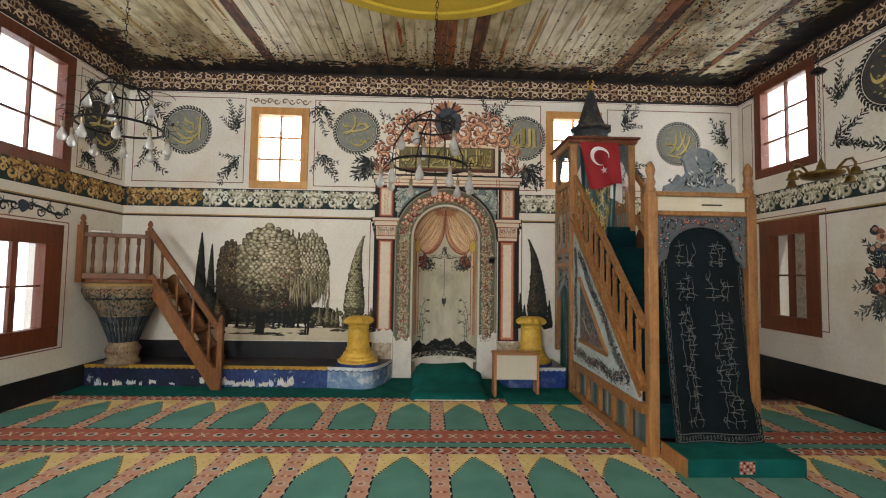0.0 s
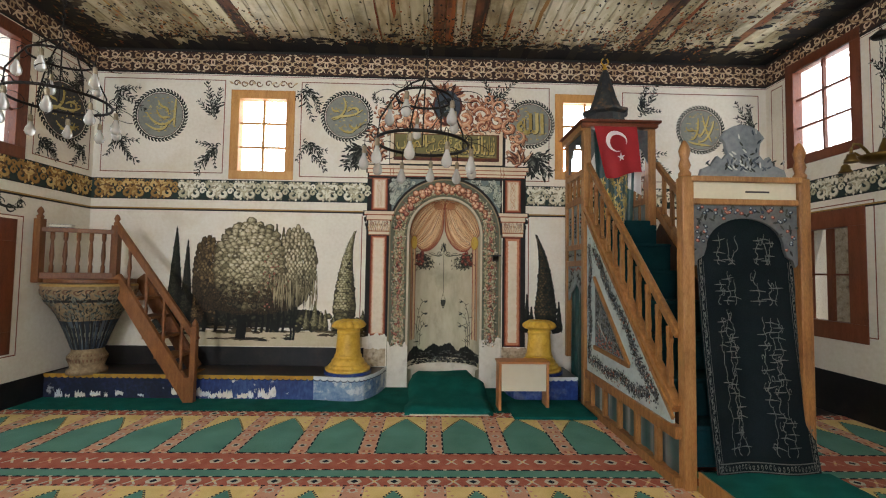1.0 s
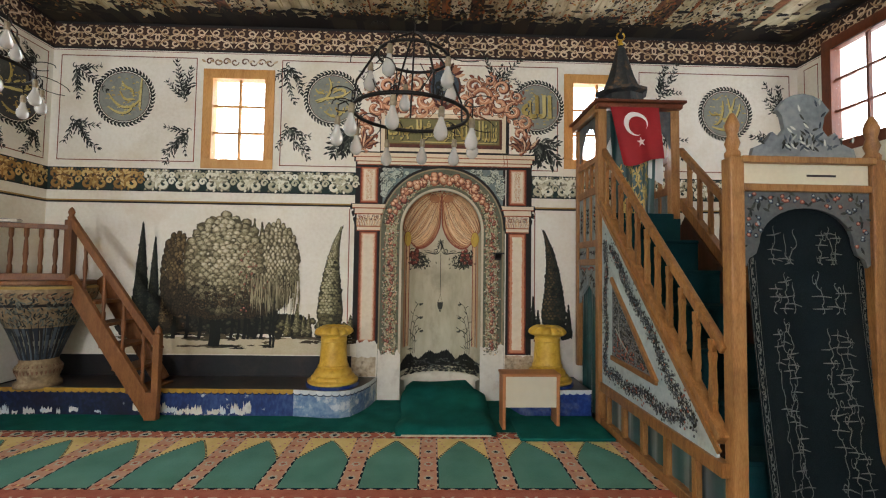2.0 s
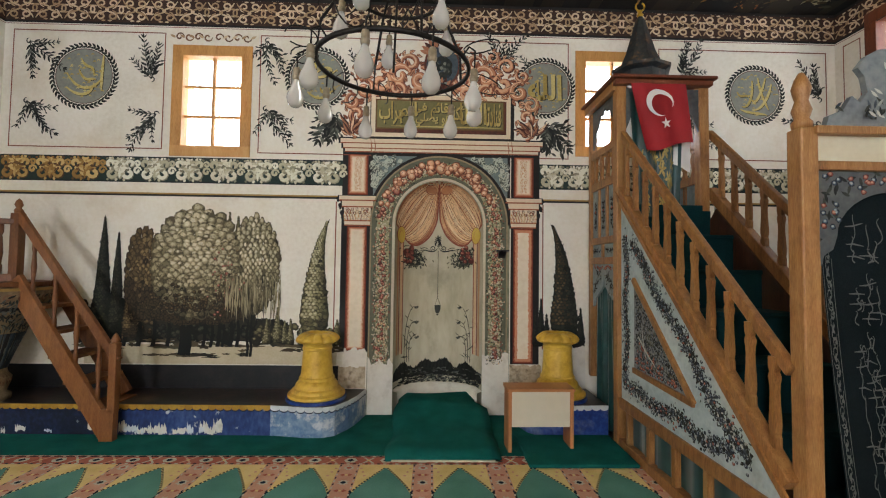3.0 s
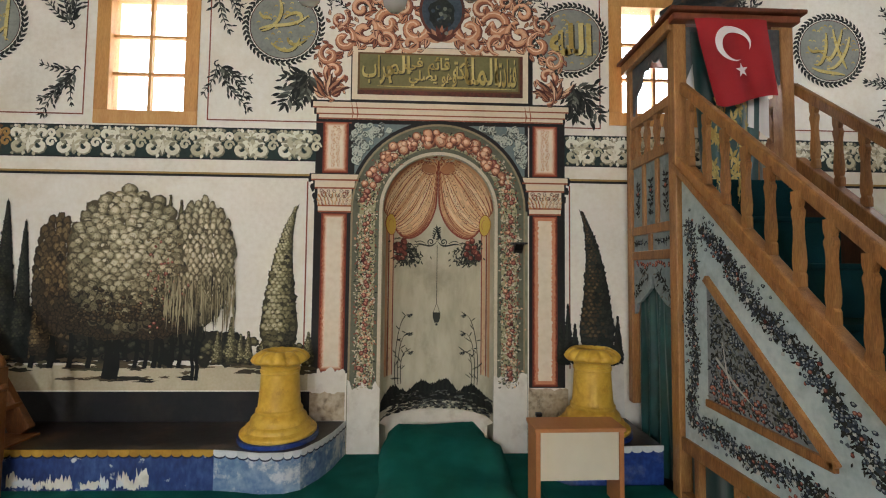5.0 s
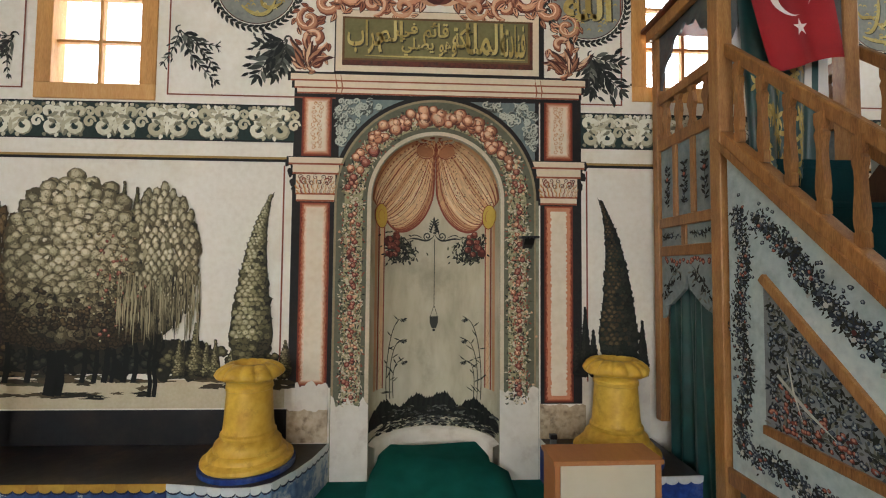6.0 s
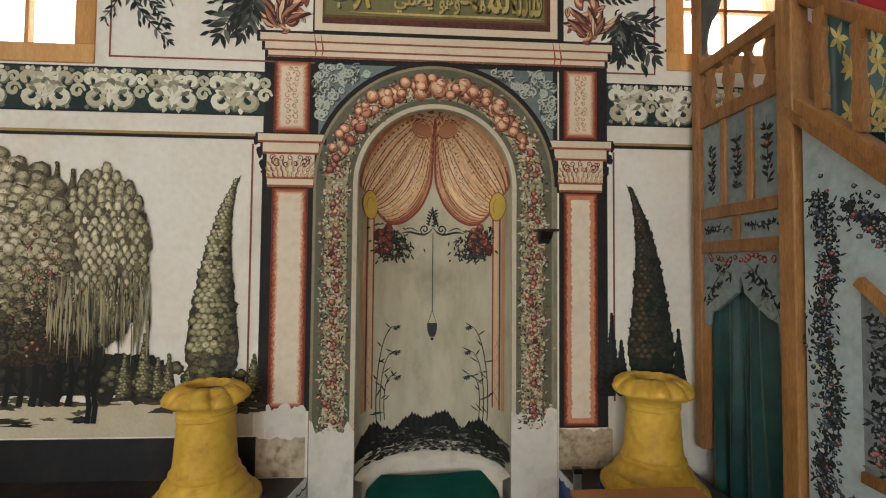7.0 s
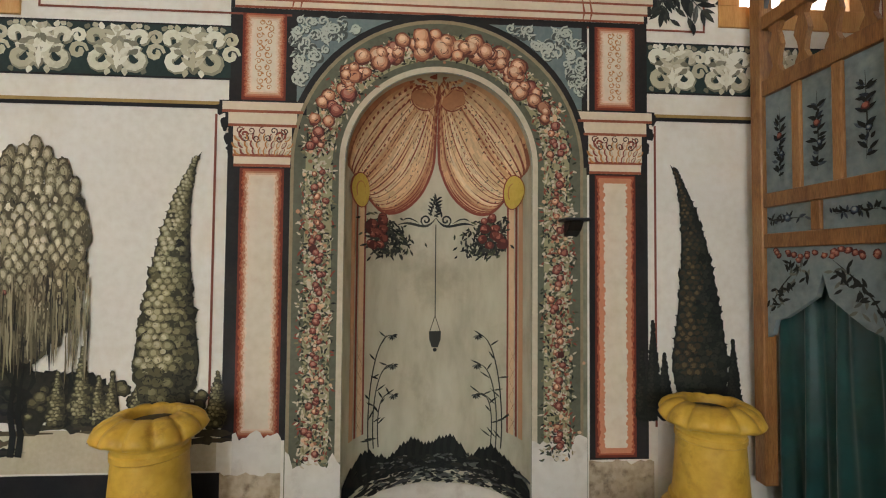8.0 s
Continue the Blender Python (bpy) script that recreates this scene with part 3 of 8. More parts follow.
window(1, M_BACK, WIN_B1, PALE_WOOD, 0.115, 2, 3, "small six-pane window in a honey-coloured wooden frame")
window(2, M_BACK, WIN_B2, PALE_WOOD, 0.115, 2, 3, "small six-pane window in a honey-coloured wooden frame")
window(3, M_LEFT, WIN_L1, BROWN_WOOD, 0.13, 2, 3, "six-pane window in a red-brown wooden frame")
window(4, M_LEFT, WIN_L2, BROWN_WOOD, 0.24, 2, 2, "low casement window in a dark brown frame", True)
window(5, M_RIGHT, WIN_R1, BROWN_WOOD, 0.12, 2, 3, "six-pane window in a red-brown wooden frame")
window(6, M_RIGHT, WIN_R2, BROWN_WOOD, 0.2, 2, 2, "low casement window in a dark brown frame", True)
# windows 7 and up are out of view, added for their daylight
for i, (mm, r) in enumerate(((M_LEFT, BACK_L1), (M_LEFT, BACK_L2), (M_RIGHT, (-2.9, -1.9, 2.925, 4.265)), (M_RIGHT, (0.4, 1.4, 2.925, 4.265)), *[(M_REAR, r) for r in ADDED_REAR_WINS])):
    window(7 + i, mm, r, BROWN_WOOD, 0.12, 2, 3, "six-pane window in a red-brown wooden frame")
# the first five lamps fill visible windows, the rest the added ones
for mm, r, watts in ((M_BACK, WIN_B1, 30), (M_BACK, WIN_B2, 34), (M_LEFT, WIN_L1, 20), (M_LEFT, WIN_L2, 14), (M_RIGHT, WIN_R1, 34), 
                     (M_LEFT, BACK_L1, 62), (M_LEFT, BACK_L2, 58), (M_RIGHT, (-2.9, -1.9, 2.925, 4.265), 14), (M_RIGHT, (0.4, 1.4, 2.925, 4.265), 14), *[(M_REAR, q, w) for q, w in zip(ADDED_REAR_WINS, (35, 205, 340, 180))]):
    window_light(mm @ pose((r[0] + r[1]) / 2, 0.4, (r[2] + r[3]) / 2, -90), r[1] - r[0], r[3] - r[2], watts)

# Wall added outside only to block the sky and darken the low window
structure("yard_wall", boxed(RIGHT_X + 1.1, RIGHT_X + 1.3, 3.5, 9.5, 0.0, 2.75), OLD_PLASTER, "grey weathered yard wall outside the window", "wall")

# ---- the prayer niche ----
mihrab = tagged(new("mihrab"), "painted prayer niche with garlanded arch and drawn curtains", "prayer niche", "", "structure")
mihrab.matrix_world = M_BACK
bm = bmesh.new()
u0, u1, z1 = MIH[0], MIH[1], MIH[3]
N = 32
inner = [(NX - NR, -0.2)] + [(NX - NR, SPRING)] + [(NX + NR * math.cos(math.pi - math.pi * k / N), SPRING + NR * math.sin(math.pi * k / N)) for k in range(1, N)] + [(NX + NR, SPRING), (NX + NR, -0.2)]
outer = [(u0, -0.2), (u0, SPRING)]
for k in range(1, N):
    a = math.pi - math.pi * k / N
    c, s = math.cos(a), math.sin(a)
    q = min((u0 - NX) / c if c < -1e-6 else 9, (u1 - NX) / c if c > 1e-6 else 9, (z1 - SPRING) / s)
    outer.append((NX + q * c, SPRING + q * s))
outer += [(u1, SPRING), (u1, -0.2)]
vi = [bm.verts.new((u, 0, v)) for u, v in inner]
vo = [bm.verts.new((u, 0, v)) for u, v in outer]
for k in range(len(inner) - 1):
    bm.faces.new((vo[k], vo[k + 1], vi[k + 1], vi[k]))
for cu in (u0, u1):
    k = min(range(len(outer)), key=lambda j: abs(outer[j][0] - cu) + abs(outer[j][1] - z1))
    c = bm.verts.new((cu, 0, z1))
    near = sorted(range(len(outer)), key=lambda j: math.hypot(outer[j][0] - cu, outer[j][1] - z1))[:2]
    a, b = sorted(near)
    bm.faces.new((vo[a], c, vo[b]))
part("arch_face", bm, ARCH_GREEN, mihrab)
bm = bmesh.new()
DEPTH = 0.40
rows_v = [-0.2, 0.2, 0.55, 1.0, 1.5, SPRING]
M_ARC = 48
grid = []
for v in rows_v:
    grid.append([bm.verts.new((NX - NR * math.cos(math.pi * k / M_ARC), DEPTH * math.sin(math.pi * k / M_ARC), v)) for k in range(M_ARC + 1)])
for j in range(1, 12):
    ph = math.pi / 2 * j / 12
    grid.append([bm.verts.new((NX - NR * math.cos(ph) * math.cos(math.pi * k / M_ARC), DEPTH * math.cos(ph) * math.sin(math.pi * k / M_ARC), SPRING + NR * math.sin(ph))) for k in range(M_ARC + 1)])
for p, q in zip(grid, grid[1:]):
    for k in range(M_ARC):
        bm.faces.new((p[k], p[k + 1], q[k + 1], q[k]))
top = bm.verts.new((NX, 0, SPRING + NR))
for k in range(M_ARC):
    bm.faces.new((grid[-1][k], grid[-1][k + 1], top))
part("niche", bm, NICHE, mihrab, smooth=True)
# white step along the foot of the niche
bm = bmesh.new()
ring_a, ring_b = [], []
for k in range(M_ARC + 1):
    a = math.pi * k / M_ARC
    ring_a.append((NX - (NR - 0.002) * math.cos(a), (DEPTH - 0.002) * math.sin(a)))
    ring_b.append((NX - (NR - 0.05) * math.cos(a), (DEPTH - 0.05) * math.sin(a)))
for lo, hi, q in ((-0.1, 0.25, 0),):
    va = [bm.verts.new((u, d, hi)) for u, d in ring_a]
    vb = [bm.verts.new((u, d, hi - 0.02)) for u, d in ring_b]
    vc = [bm.verts.new((u, d, lo)) for u, d in ring_b]
    for k in range(M_ARC):
        bm.faces.new((va[k], va[k + 1], vb[k + 1], vb[k])), bm.faces.new((vb[k], vb[k + 1], vc[k + 1], vc[k]))
part("niche_foot", bm, PATCH, mihrab, smooth=True)

# ---- raised ledges on both sides of the niche ----
LEDGE_Z = 0.27
bm = bmesh.new()
edge = [(LEFT_X + 0.008, 6.25), (-2.58, 6.24), (-2.0, 6.235), (-1.15, 6.225), (-0.98, 6.2), (-0.82, 6.165), (-0.66, 6.17), (-0.56, 6.22), (-0.47, 6.38), (-0.41, 6.55), (-0.362, 6.80)]
outline = edge + [(-0.362, WALL_Y - 0.008), (LEFT_X + 0.008, WALL_Y - 0.008)]
extrude_outline(bm, outline, -0.01, LEDGE_Z, lambda u, v, d: (u, v, d))
ledge_w = structure("ledge_west", bm, [BLUE_PEEL, LEDGE, BLUE_NAVY, BLUE_SKY], "low masonry ledge painted blue, flaking to white", "ledge")
# west of the stair the shade is put into the colour as navy
for f in ledge_w.data.polygons:
    f.material_index = 1 if abs(f.normal.z) > 0.5 else 2 if f.center.x < -2.6 else 3 if f.center.x > -1.1 else 0
# white streaks where the blue has flaked off along the foot
p = Paint(base=0.0015, step=0.0002)
flake = random.Random(31)
for k in range(46):
    u = flake.uniform(-2.5, -1.12) if k % 5 else flake.uniform(-4.1, -2.75)
    z0, h, w = flake.uniform(0.01, 0.05), flake.uniform(0.03, 0.14), flake.uniform(0.02, 0.12)
    n = 9
    p.poly([(u - w / 2 + w * j / n, z0 + flake.uniform(-0.012, 0.012)) for j in range(n + 1)] + [(u + w / 2 - w * j / n, z0 + h * (0.45 + 0.55 * abs(math.sin(j * 1.3 + k))) * flake.uniform(0.5, 1)) for j in range(n + 1)], PATCH if k % 3 else SCALLOP_WHITE, k % 4)
p.build("flaked_paint", pose(0, 6.232, 0), ledge_w, "white plaster where the blue paint has flaked")
bm = bmesh.new()
edge_r = [(1.16, 6.80), (1.19, 6.5), (1.25, 6.32), (1.36, 6.22), (1.55, 6.19), (1.75, 6.2), (1.985, 6.21)]
extrude_outline(bm, list(edge_r) + [(1.985, WALL_Y - 0.008), (1.16, WALL_Y - 0.008)], -0.01, LEDGE_Z + 0.02, lambda u, v, d: (u, v, d))
ledge_e = structure("ledge_east", bm, [BLUE_PLAIN, LEDGE], "low masonry ledge painted bright blue", "ledge")
for f in ledge_e.data.polygons:
    f.material_index = 1 if abs(f.normal.z) > 0.5 else 0


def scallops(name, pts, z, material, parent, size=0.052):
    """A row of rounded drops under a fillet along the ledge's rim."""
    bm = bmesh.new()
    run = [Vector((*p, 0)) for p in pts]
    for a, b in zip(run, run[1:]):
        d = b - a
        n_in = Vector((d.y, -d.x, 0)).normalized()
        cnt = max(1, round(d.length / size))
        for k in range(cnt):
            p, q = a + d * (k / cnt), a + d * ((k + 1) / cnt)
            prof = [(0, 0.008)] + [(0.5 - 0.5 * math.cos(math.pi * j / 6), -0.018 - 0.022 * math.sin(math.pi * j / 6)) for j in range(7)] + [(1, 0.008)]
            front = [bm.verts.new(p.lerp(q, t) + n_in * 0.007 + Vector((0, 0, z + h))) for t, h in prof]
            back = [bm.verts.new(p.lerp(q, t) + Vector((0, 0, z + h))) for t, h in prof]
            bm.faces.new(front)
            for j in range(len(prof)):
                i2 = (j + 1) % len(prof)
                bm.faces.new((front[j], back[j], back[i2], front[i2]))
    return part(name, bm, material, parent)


# navy drops, lower and behind, paint in the shadow under the rim
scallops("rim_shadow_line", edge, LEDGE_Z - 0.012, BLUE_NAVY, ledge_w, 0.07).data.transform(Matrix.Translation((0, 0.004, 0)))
scallops("scalloped_rim", edge[:4], LEDGE_Z, SCALLOP_YELLOW, ledge_w, 0.07).data.update()
scallops("scalloped_rim", edge[3:], LEDGE_Z, SCALLOP_WHITE, ledge_w, 0.07)
scallops("scalloped_rim", edge_r, LEDGE_Z + 0.02, SCALLOP_WHITE, ledge_e, 0.07)
# ---- loose things and furniture ----
def flower_pot(m, label):
    """A bell-footed plaster pot with overhanging petals round its mouth."""
    t = thing("flower_pot", label, "plant pot", m, "pots beside the niche")
    prof = [(0.268, 0.03), (0.276, 0.042), (0.274, 0.058), (0.262, 0.066), (0.244, 0.07), (0.238, 0.076), (0.235, 0.094), (0.226, 0.104), (0.206, 0.112), (0.206, 0.125), (0.198, 0.150), (0.176, 0.172), (0.166, 0.182), (0.170, 0.192), (0.168, 0.206), (0.156, 0.216), (0.150, 0.26), (0.143, 0.36), (0.137, 0.46), (0.143, 0.466), (0.143, 0.486), (0.137, 0.492), (0.140, 0.51), (0.155, 0.53)]
    part("body", lathe(bmesh.new(), prof, 48), YELLOW_POT, t, smooth=True).data.set_sharp_from_angle(angle=radians(35))
    bm = bmesh.new()
    n, lobes = 120, 12
    rows = []
    for r, z, lob in ((0.135, 0.500, 0.0), (0.150, 0.525, 0.3), (0.178, 0.535, 0.8), (0.205, 0.545, 1.0), (0.213, 0.560, 1.0), (0.200, 0.585, 0.95), (0.172, 0.607, 0.8), (0.140, 0.620, 0.55), (0.108, 0.625, 0.3), (0.094, 0.612, 0.1), (0.090, 0.56, 0.0)):
        ring = []
        for k in range(n):
            a = 2 * math.pi * k / n
            w = abs(math.sin(lobes * a / 2)) ** 0.55
            ring.append(bm.verts.new((r * (1 - 0.1 * lob * (1 - w)) * math.cos(a), r * (1 - 0.1 * lob * (1 - w)) * math.sin(a), z - 0.014 * lob * (1 - w) + 0.006 * lob * math.sin(3 * a + 1))))
        rows.append(ring)
    for a, b in zip(rows, rows[1:]):
        for k in range(n):
            bm.faces.new((a[k], a[(k + 1) % n], b[(k + 1) % n], b[k]))
    part("petal_rim", bm, YELLOW_POT, t, smooth=True)
    part("plinth", lathe(bmesh.new(), [(0.0, 0.0), (0.288, 0.0), (0.288, 0.03), (0.0, 0.031)], 40), BLUE_PLAIN, t, "flat blue painted disc under the pot")
    part("soil", lathe(bmesh.new(), [(0.092, 0.585), (0.05, 0.592), (0.0, 0.595)], 20), GROUND_DARK, t)
    for o in t.children:
        if o.name.split(".")[0] != "plinth":
            o.data.transform(Matrix.Diagonal((1, 1, 1.03, 1)))
    return t


flower_pot(pose(-0.80, 6.495, LEDGE_Z), "yellow painted plaster pot with a petalled rim on the ledge")
flower_pot(pose(1.59, 6.51, LEDGE_Z + 0.02), "yellow painted plaster pot with a petalled rim beside the niche")

# small school-like desk
t = thing("desk", "small beech-laminate desk with a cream front panel", "desk", pose(0.985, 5.86, 0, 0, 0, 1.0))
part("side_panel", boxed(0, 0.03, 0, 0.2, 0.0, 0.515, bevel=0.003), LAMINATE_WOOD, t)
part("side_panel", boxed(0.535, 0.565, 0, 0.2, 0.0, 0.515, bevel=0.003), LAMINATE_WOOD, t)
part("top", boxed(-0.01, 0.575, -0.012, 0.215, 0.515, 0.54, bevel=0.004), LAMINATE_WOOD, t)
part("front_panel", boxed(0.032, 0.533, 0.006, 0.024, 0.215, 0.513, bevel=0.002), LAMINATE_CREAM, t, "cream laminate front panel")

# carpet runner, kneeling mat
structure("carpet_runner", boxed(LEFT_X + 0.01, 2.0, 5.8, 6.81, -0.011, 0.004), GREEN_CARPET, "dark green carpet runner along the niche wall", "carpet")
mat_t = thing("kneeling_mat", "thick dark green carpet mat before the niche", "mat", pose(0, 0, 0))
bm = bmesh.new()
grid = []
for j in range(13):
    y = 5.69 + (7.05 - 5.69) * j / 12
    row = []
    for i in range(11):
        f = i / 10
        w0, w1 = -0.04 - 0.02 * math.sin(j), 0.91
        if y > 6.75:
            w0, w1 = -0.02, 0.8
        z = 0.075 + 0.012 * math.sin(j * 1.3 + i * 0.5) + 0.10 * max(0, min(1, (y - 6.2) / 0.55)) - (0.05 if i in (0, 10) else 0) - (0.03 if j == 0 else 0)
        row.append(bm.verts.new((w0 + (w1 - w0) * f, y, z)))
    grid.append(row)
for p, q in zip(grid, grid[1:]):
    for i in range(10):
        bm.faces.new((p[i], p[i + 1], q[i + 1], q[i]))
base = [[bm.verts.new((v.co.x, v.co.y, 0.004)) for v in (grid[0])]]
for i in range(10):
    bm.faces.new((base[0][i], base[0][i + 1], grid[0][i + 1], grid[0][i]))
for s in (0, 10):
    low = [bm.verts.new((r[s].co.x, r[s].co.y, 0.004)) for r in grid]
    for j in range(12):
        bm.faces.new((grid[j][s], grid[j + 1][s], low[j + 1], low[j]))
part("carpet_top", bm, GREEN_CARPET, mat_t, smooth=True)
part("backing", boxed(0.01, 0.85, 5.675, 5.70, 0.004, 0.016), CREAM_PANEL, mat_t)

# ---- the pulpit with its stair (minbar) ----
X0, X1 = 2.03, 2.80
GATE_X = 2.965
XR = 2.885
PY0, PY1, CY1 = 4.12, 6.05, 6.76
SLOPE = 0.92


def rail_z(y):
    return 1.082 + SLOPE * (y - 4.1)


def string_z(y):
    return 0.508 + SLOPE * (y - 4.1)


minbar = thing("pulpit_stair", "tall honey-coloured wooden pulpit with stair, painted panels and spire", "pulpit")


def baluster_bm(h):
    """A stair baluster sawn from a board, waisted with two bulges."""
    prof = [(0.5, 0), (0.5, 0.12), (0.34, 0.15), (0.46, 0.19), (0.52, 0.27), (0.46, 0.36), (0.33, 0.5), (0.29, 0.62), (0.36, 0.7), (0.5, 0.76), (0.5, 0.79), (0.3, 0.83), (0.46, 0.88), (0.5, 0.9), (0.5, 1.0)]
    w, d = 0.046, 0.034
    outline = [(w * a, h * b) for a, b in prof] + [(-w * a, h * b) for a, b in reversed(prof)]
    bm = extrude_outline(bmesh.new(), outline, -d / 2, d / 2, lambda u, v, dd: (dd, u, v))
    bmesh.ops.bevel(bm, geom=[e for e in bm.edges if e.calc_face_angle(0) > 1.2 and abs(e.verts[0].co.x - e.verts[1].co.x) < 1e-5], offset=0.006, segments=2, affect="EDGES")
    return bm


def sawn_baluster_bm(h):
    """A baluster sawn from a board, with a wavy outline."""
    prof = [(0.7, 0), (0.7, 0.08), (0.3, 0.22), (0.5, 0.42), (0.8, 0.56), (0.62, 0.7), (0.32, 0.84), (0.7, 0.94), (0.7, 1.0)]
    w, d = 0.055, 0.026
    outline = [(w * a, h * b) for a, b in prof] + [(-w * a * 0.75, h * b) for a, b in reversed(prof)]
    return extrude_outline(bmesh.new(), outline, -d / 2, d / 2, lambda u, v, dd: (dd, u, v))


bal_me = part("baluster", baluster_bm(0.45), ORANGE_WOOD, minbar)
bal_me.matrix_basis = pose(X0, 4.28, string_z(4.28) + 0.075)
for side, xs in ((0, X0), (1, XR)):
    rx = xs + (0.02 if side == 0 else 0)
    bm = beam(bmesh.new(), (rx, PY0 + 0.03 + 0.05 * side, rail_z(PY0 + 0.03 + 0.05 * side) - 0.04), (rx, PY1 + 0.02, rail_z(PY1 + 0.02) - 0.04), 0.05, 0.062, bevel=0.01)
    part("handrail", bm, ORANGE_WOOD, minbar)
    bm = beam(bmesh.new(), (xs, PY0 + 0.03 + 0.05 * side, string_z(PY0 + 0.03 + 0.05 * side)), (xs, PY1, string_z(PY1)), 0.075, 0.092, bevel=0.008)
    part("stringer", bm, ORANGE_WOOD, minbar)
    bm = beam(bmesh.new(), (xs - 0.044 * (1 if side == 0 else -1), PY0, string_z(PY0) - 0.03), (xs - 0.044 * (1 if side == 0 else -1), PY1, string_z(PY1) - 0.03), 0.016, 0.035)
    part("moulding", bm, ORANGE_WOOD, minbar)
    for k in range(11):
        y = 4.24 + k * 0.166
        if side == 0 and k == 0:
            bal_me.matrix_basis = pose(xs, y, string_z(y) + 0.06)
            continue
        o = new("baluster", bal_me.data)
        o.parent = minbar
        o.matrix_basis = pose(xs, y, string_z(y) + 0.06)
# steps
NS = 6
for k in range(NS):
    y = max(4.18, 5.67 - 0.315 * (NS - 1 - k))
    z = 1.87 - 0.29 * (NS - 1 - k)
    part("tread", boxed(X0 + 0.05, XR - 0.05, y, y + 0.36, z - 0.035, z, bevel=0.01), STEP_CARPET, minbar, "tread covered in dark green carpet")
    part("riser", boxed(X0 + 0.05, XR - 0.05, y + 0.014, y + 0.034, z - 0.3, z - 0.03), STEP_CARPET, minbar)
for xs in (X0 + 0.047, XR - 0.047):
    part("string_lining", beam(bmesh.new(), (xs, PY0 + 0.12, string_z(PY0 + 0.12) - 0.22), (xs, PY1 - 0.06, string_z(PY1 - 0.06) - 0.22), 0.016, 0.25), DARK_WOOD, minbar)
# flat side panel under the stair with its frame
for xs, sg in ((X0, -1), (XR, 1)):
    bm = bmesh.new()
    tri = [(4.2, 0.40), (5.99, 0.40), (5.99, string_z(5.99) - 0.06), (4.2, string_z(4.2) - 0.06)]
    extrude_outline(bm, tri, -0.012, 0.012, lambda u, v, d: (xs + d, u, v))
    part("side_panel", bm, GREY_PANEL, minbar, "pale grey-blue panel painted with garlands")
    part("rail", boxed(xs - 0.032, xs + 0.032, PY0, PY1, 0.345, 0.435, bevel=0.006), ORANGE_WOOD, minbar)
    part("bottom_rail", boxed(xs - 0.035, xs + 0.035, PY0, PY1, 0.0, 0.075, bevel=0.006), ORANGE_WOOD, minbar)
    for k in range(5):
        y = 4.42 + k * 0.36
        part("short_post", boxed(xs - 0.022, xs + 0.022, y - 0.025, y + 0.025, 0.075, 0.345, bevel=0.004), ORANGE_WOOD, minbar)
    bm = bmesh.new()
    n = 48
    a = [bm.verts.new((xs + 0.03 * -sg + 0.012 * math.sin(i * 1.1) - 0.006 * math.sin(i * 2.7), 4.14 + i * 1.86 / n, 0.03)) for i in range(n + 1)]
    b = [bm.verts.new((xs + 0.03 * -sg + 0.008 * math.sin(i * 1.1 + 0.6), 4.14 + i * 1.86 / n, 0.4)) for i in range(n + 1)]
    for i in range(n):
        bm.faces.new((a[i], a[i + 1], b[i + 1], b[i]))
    part("satin_lining", bm, GREEN_SATIN, minbar, "gathered green satin lining", smooth=True)
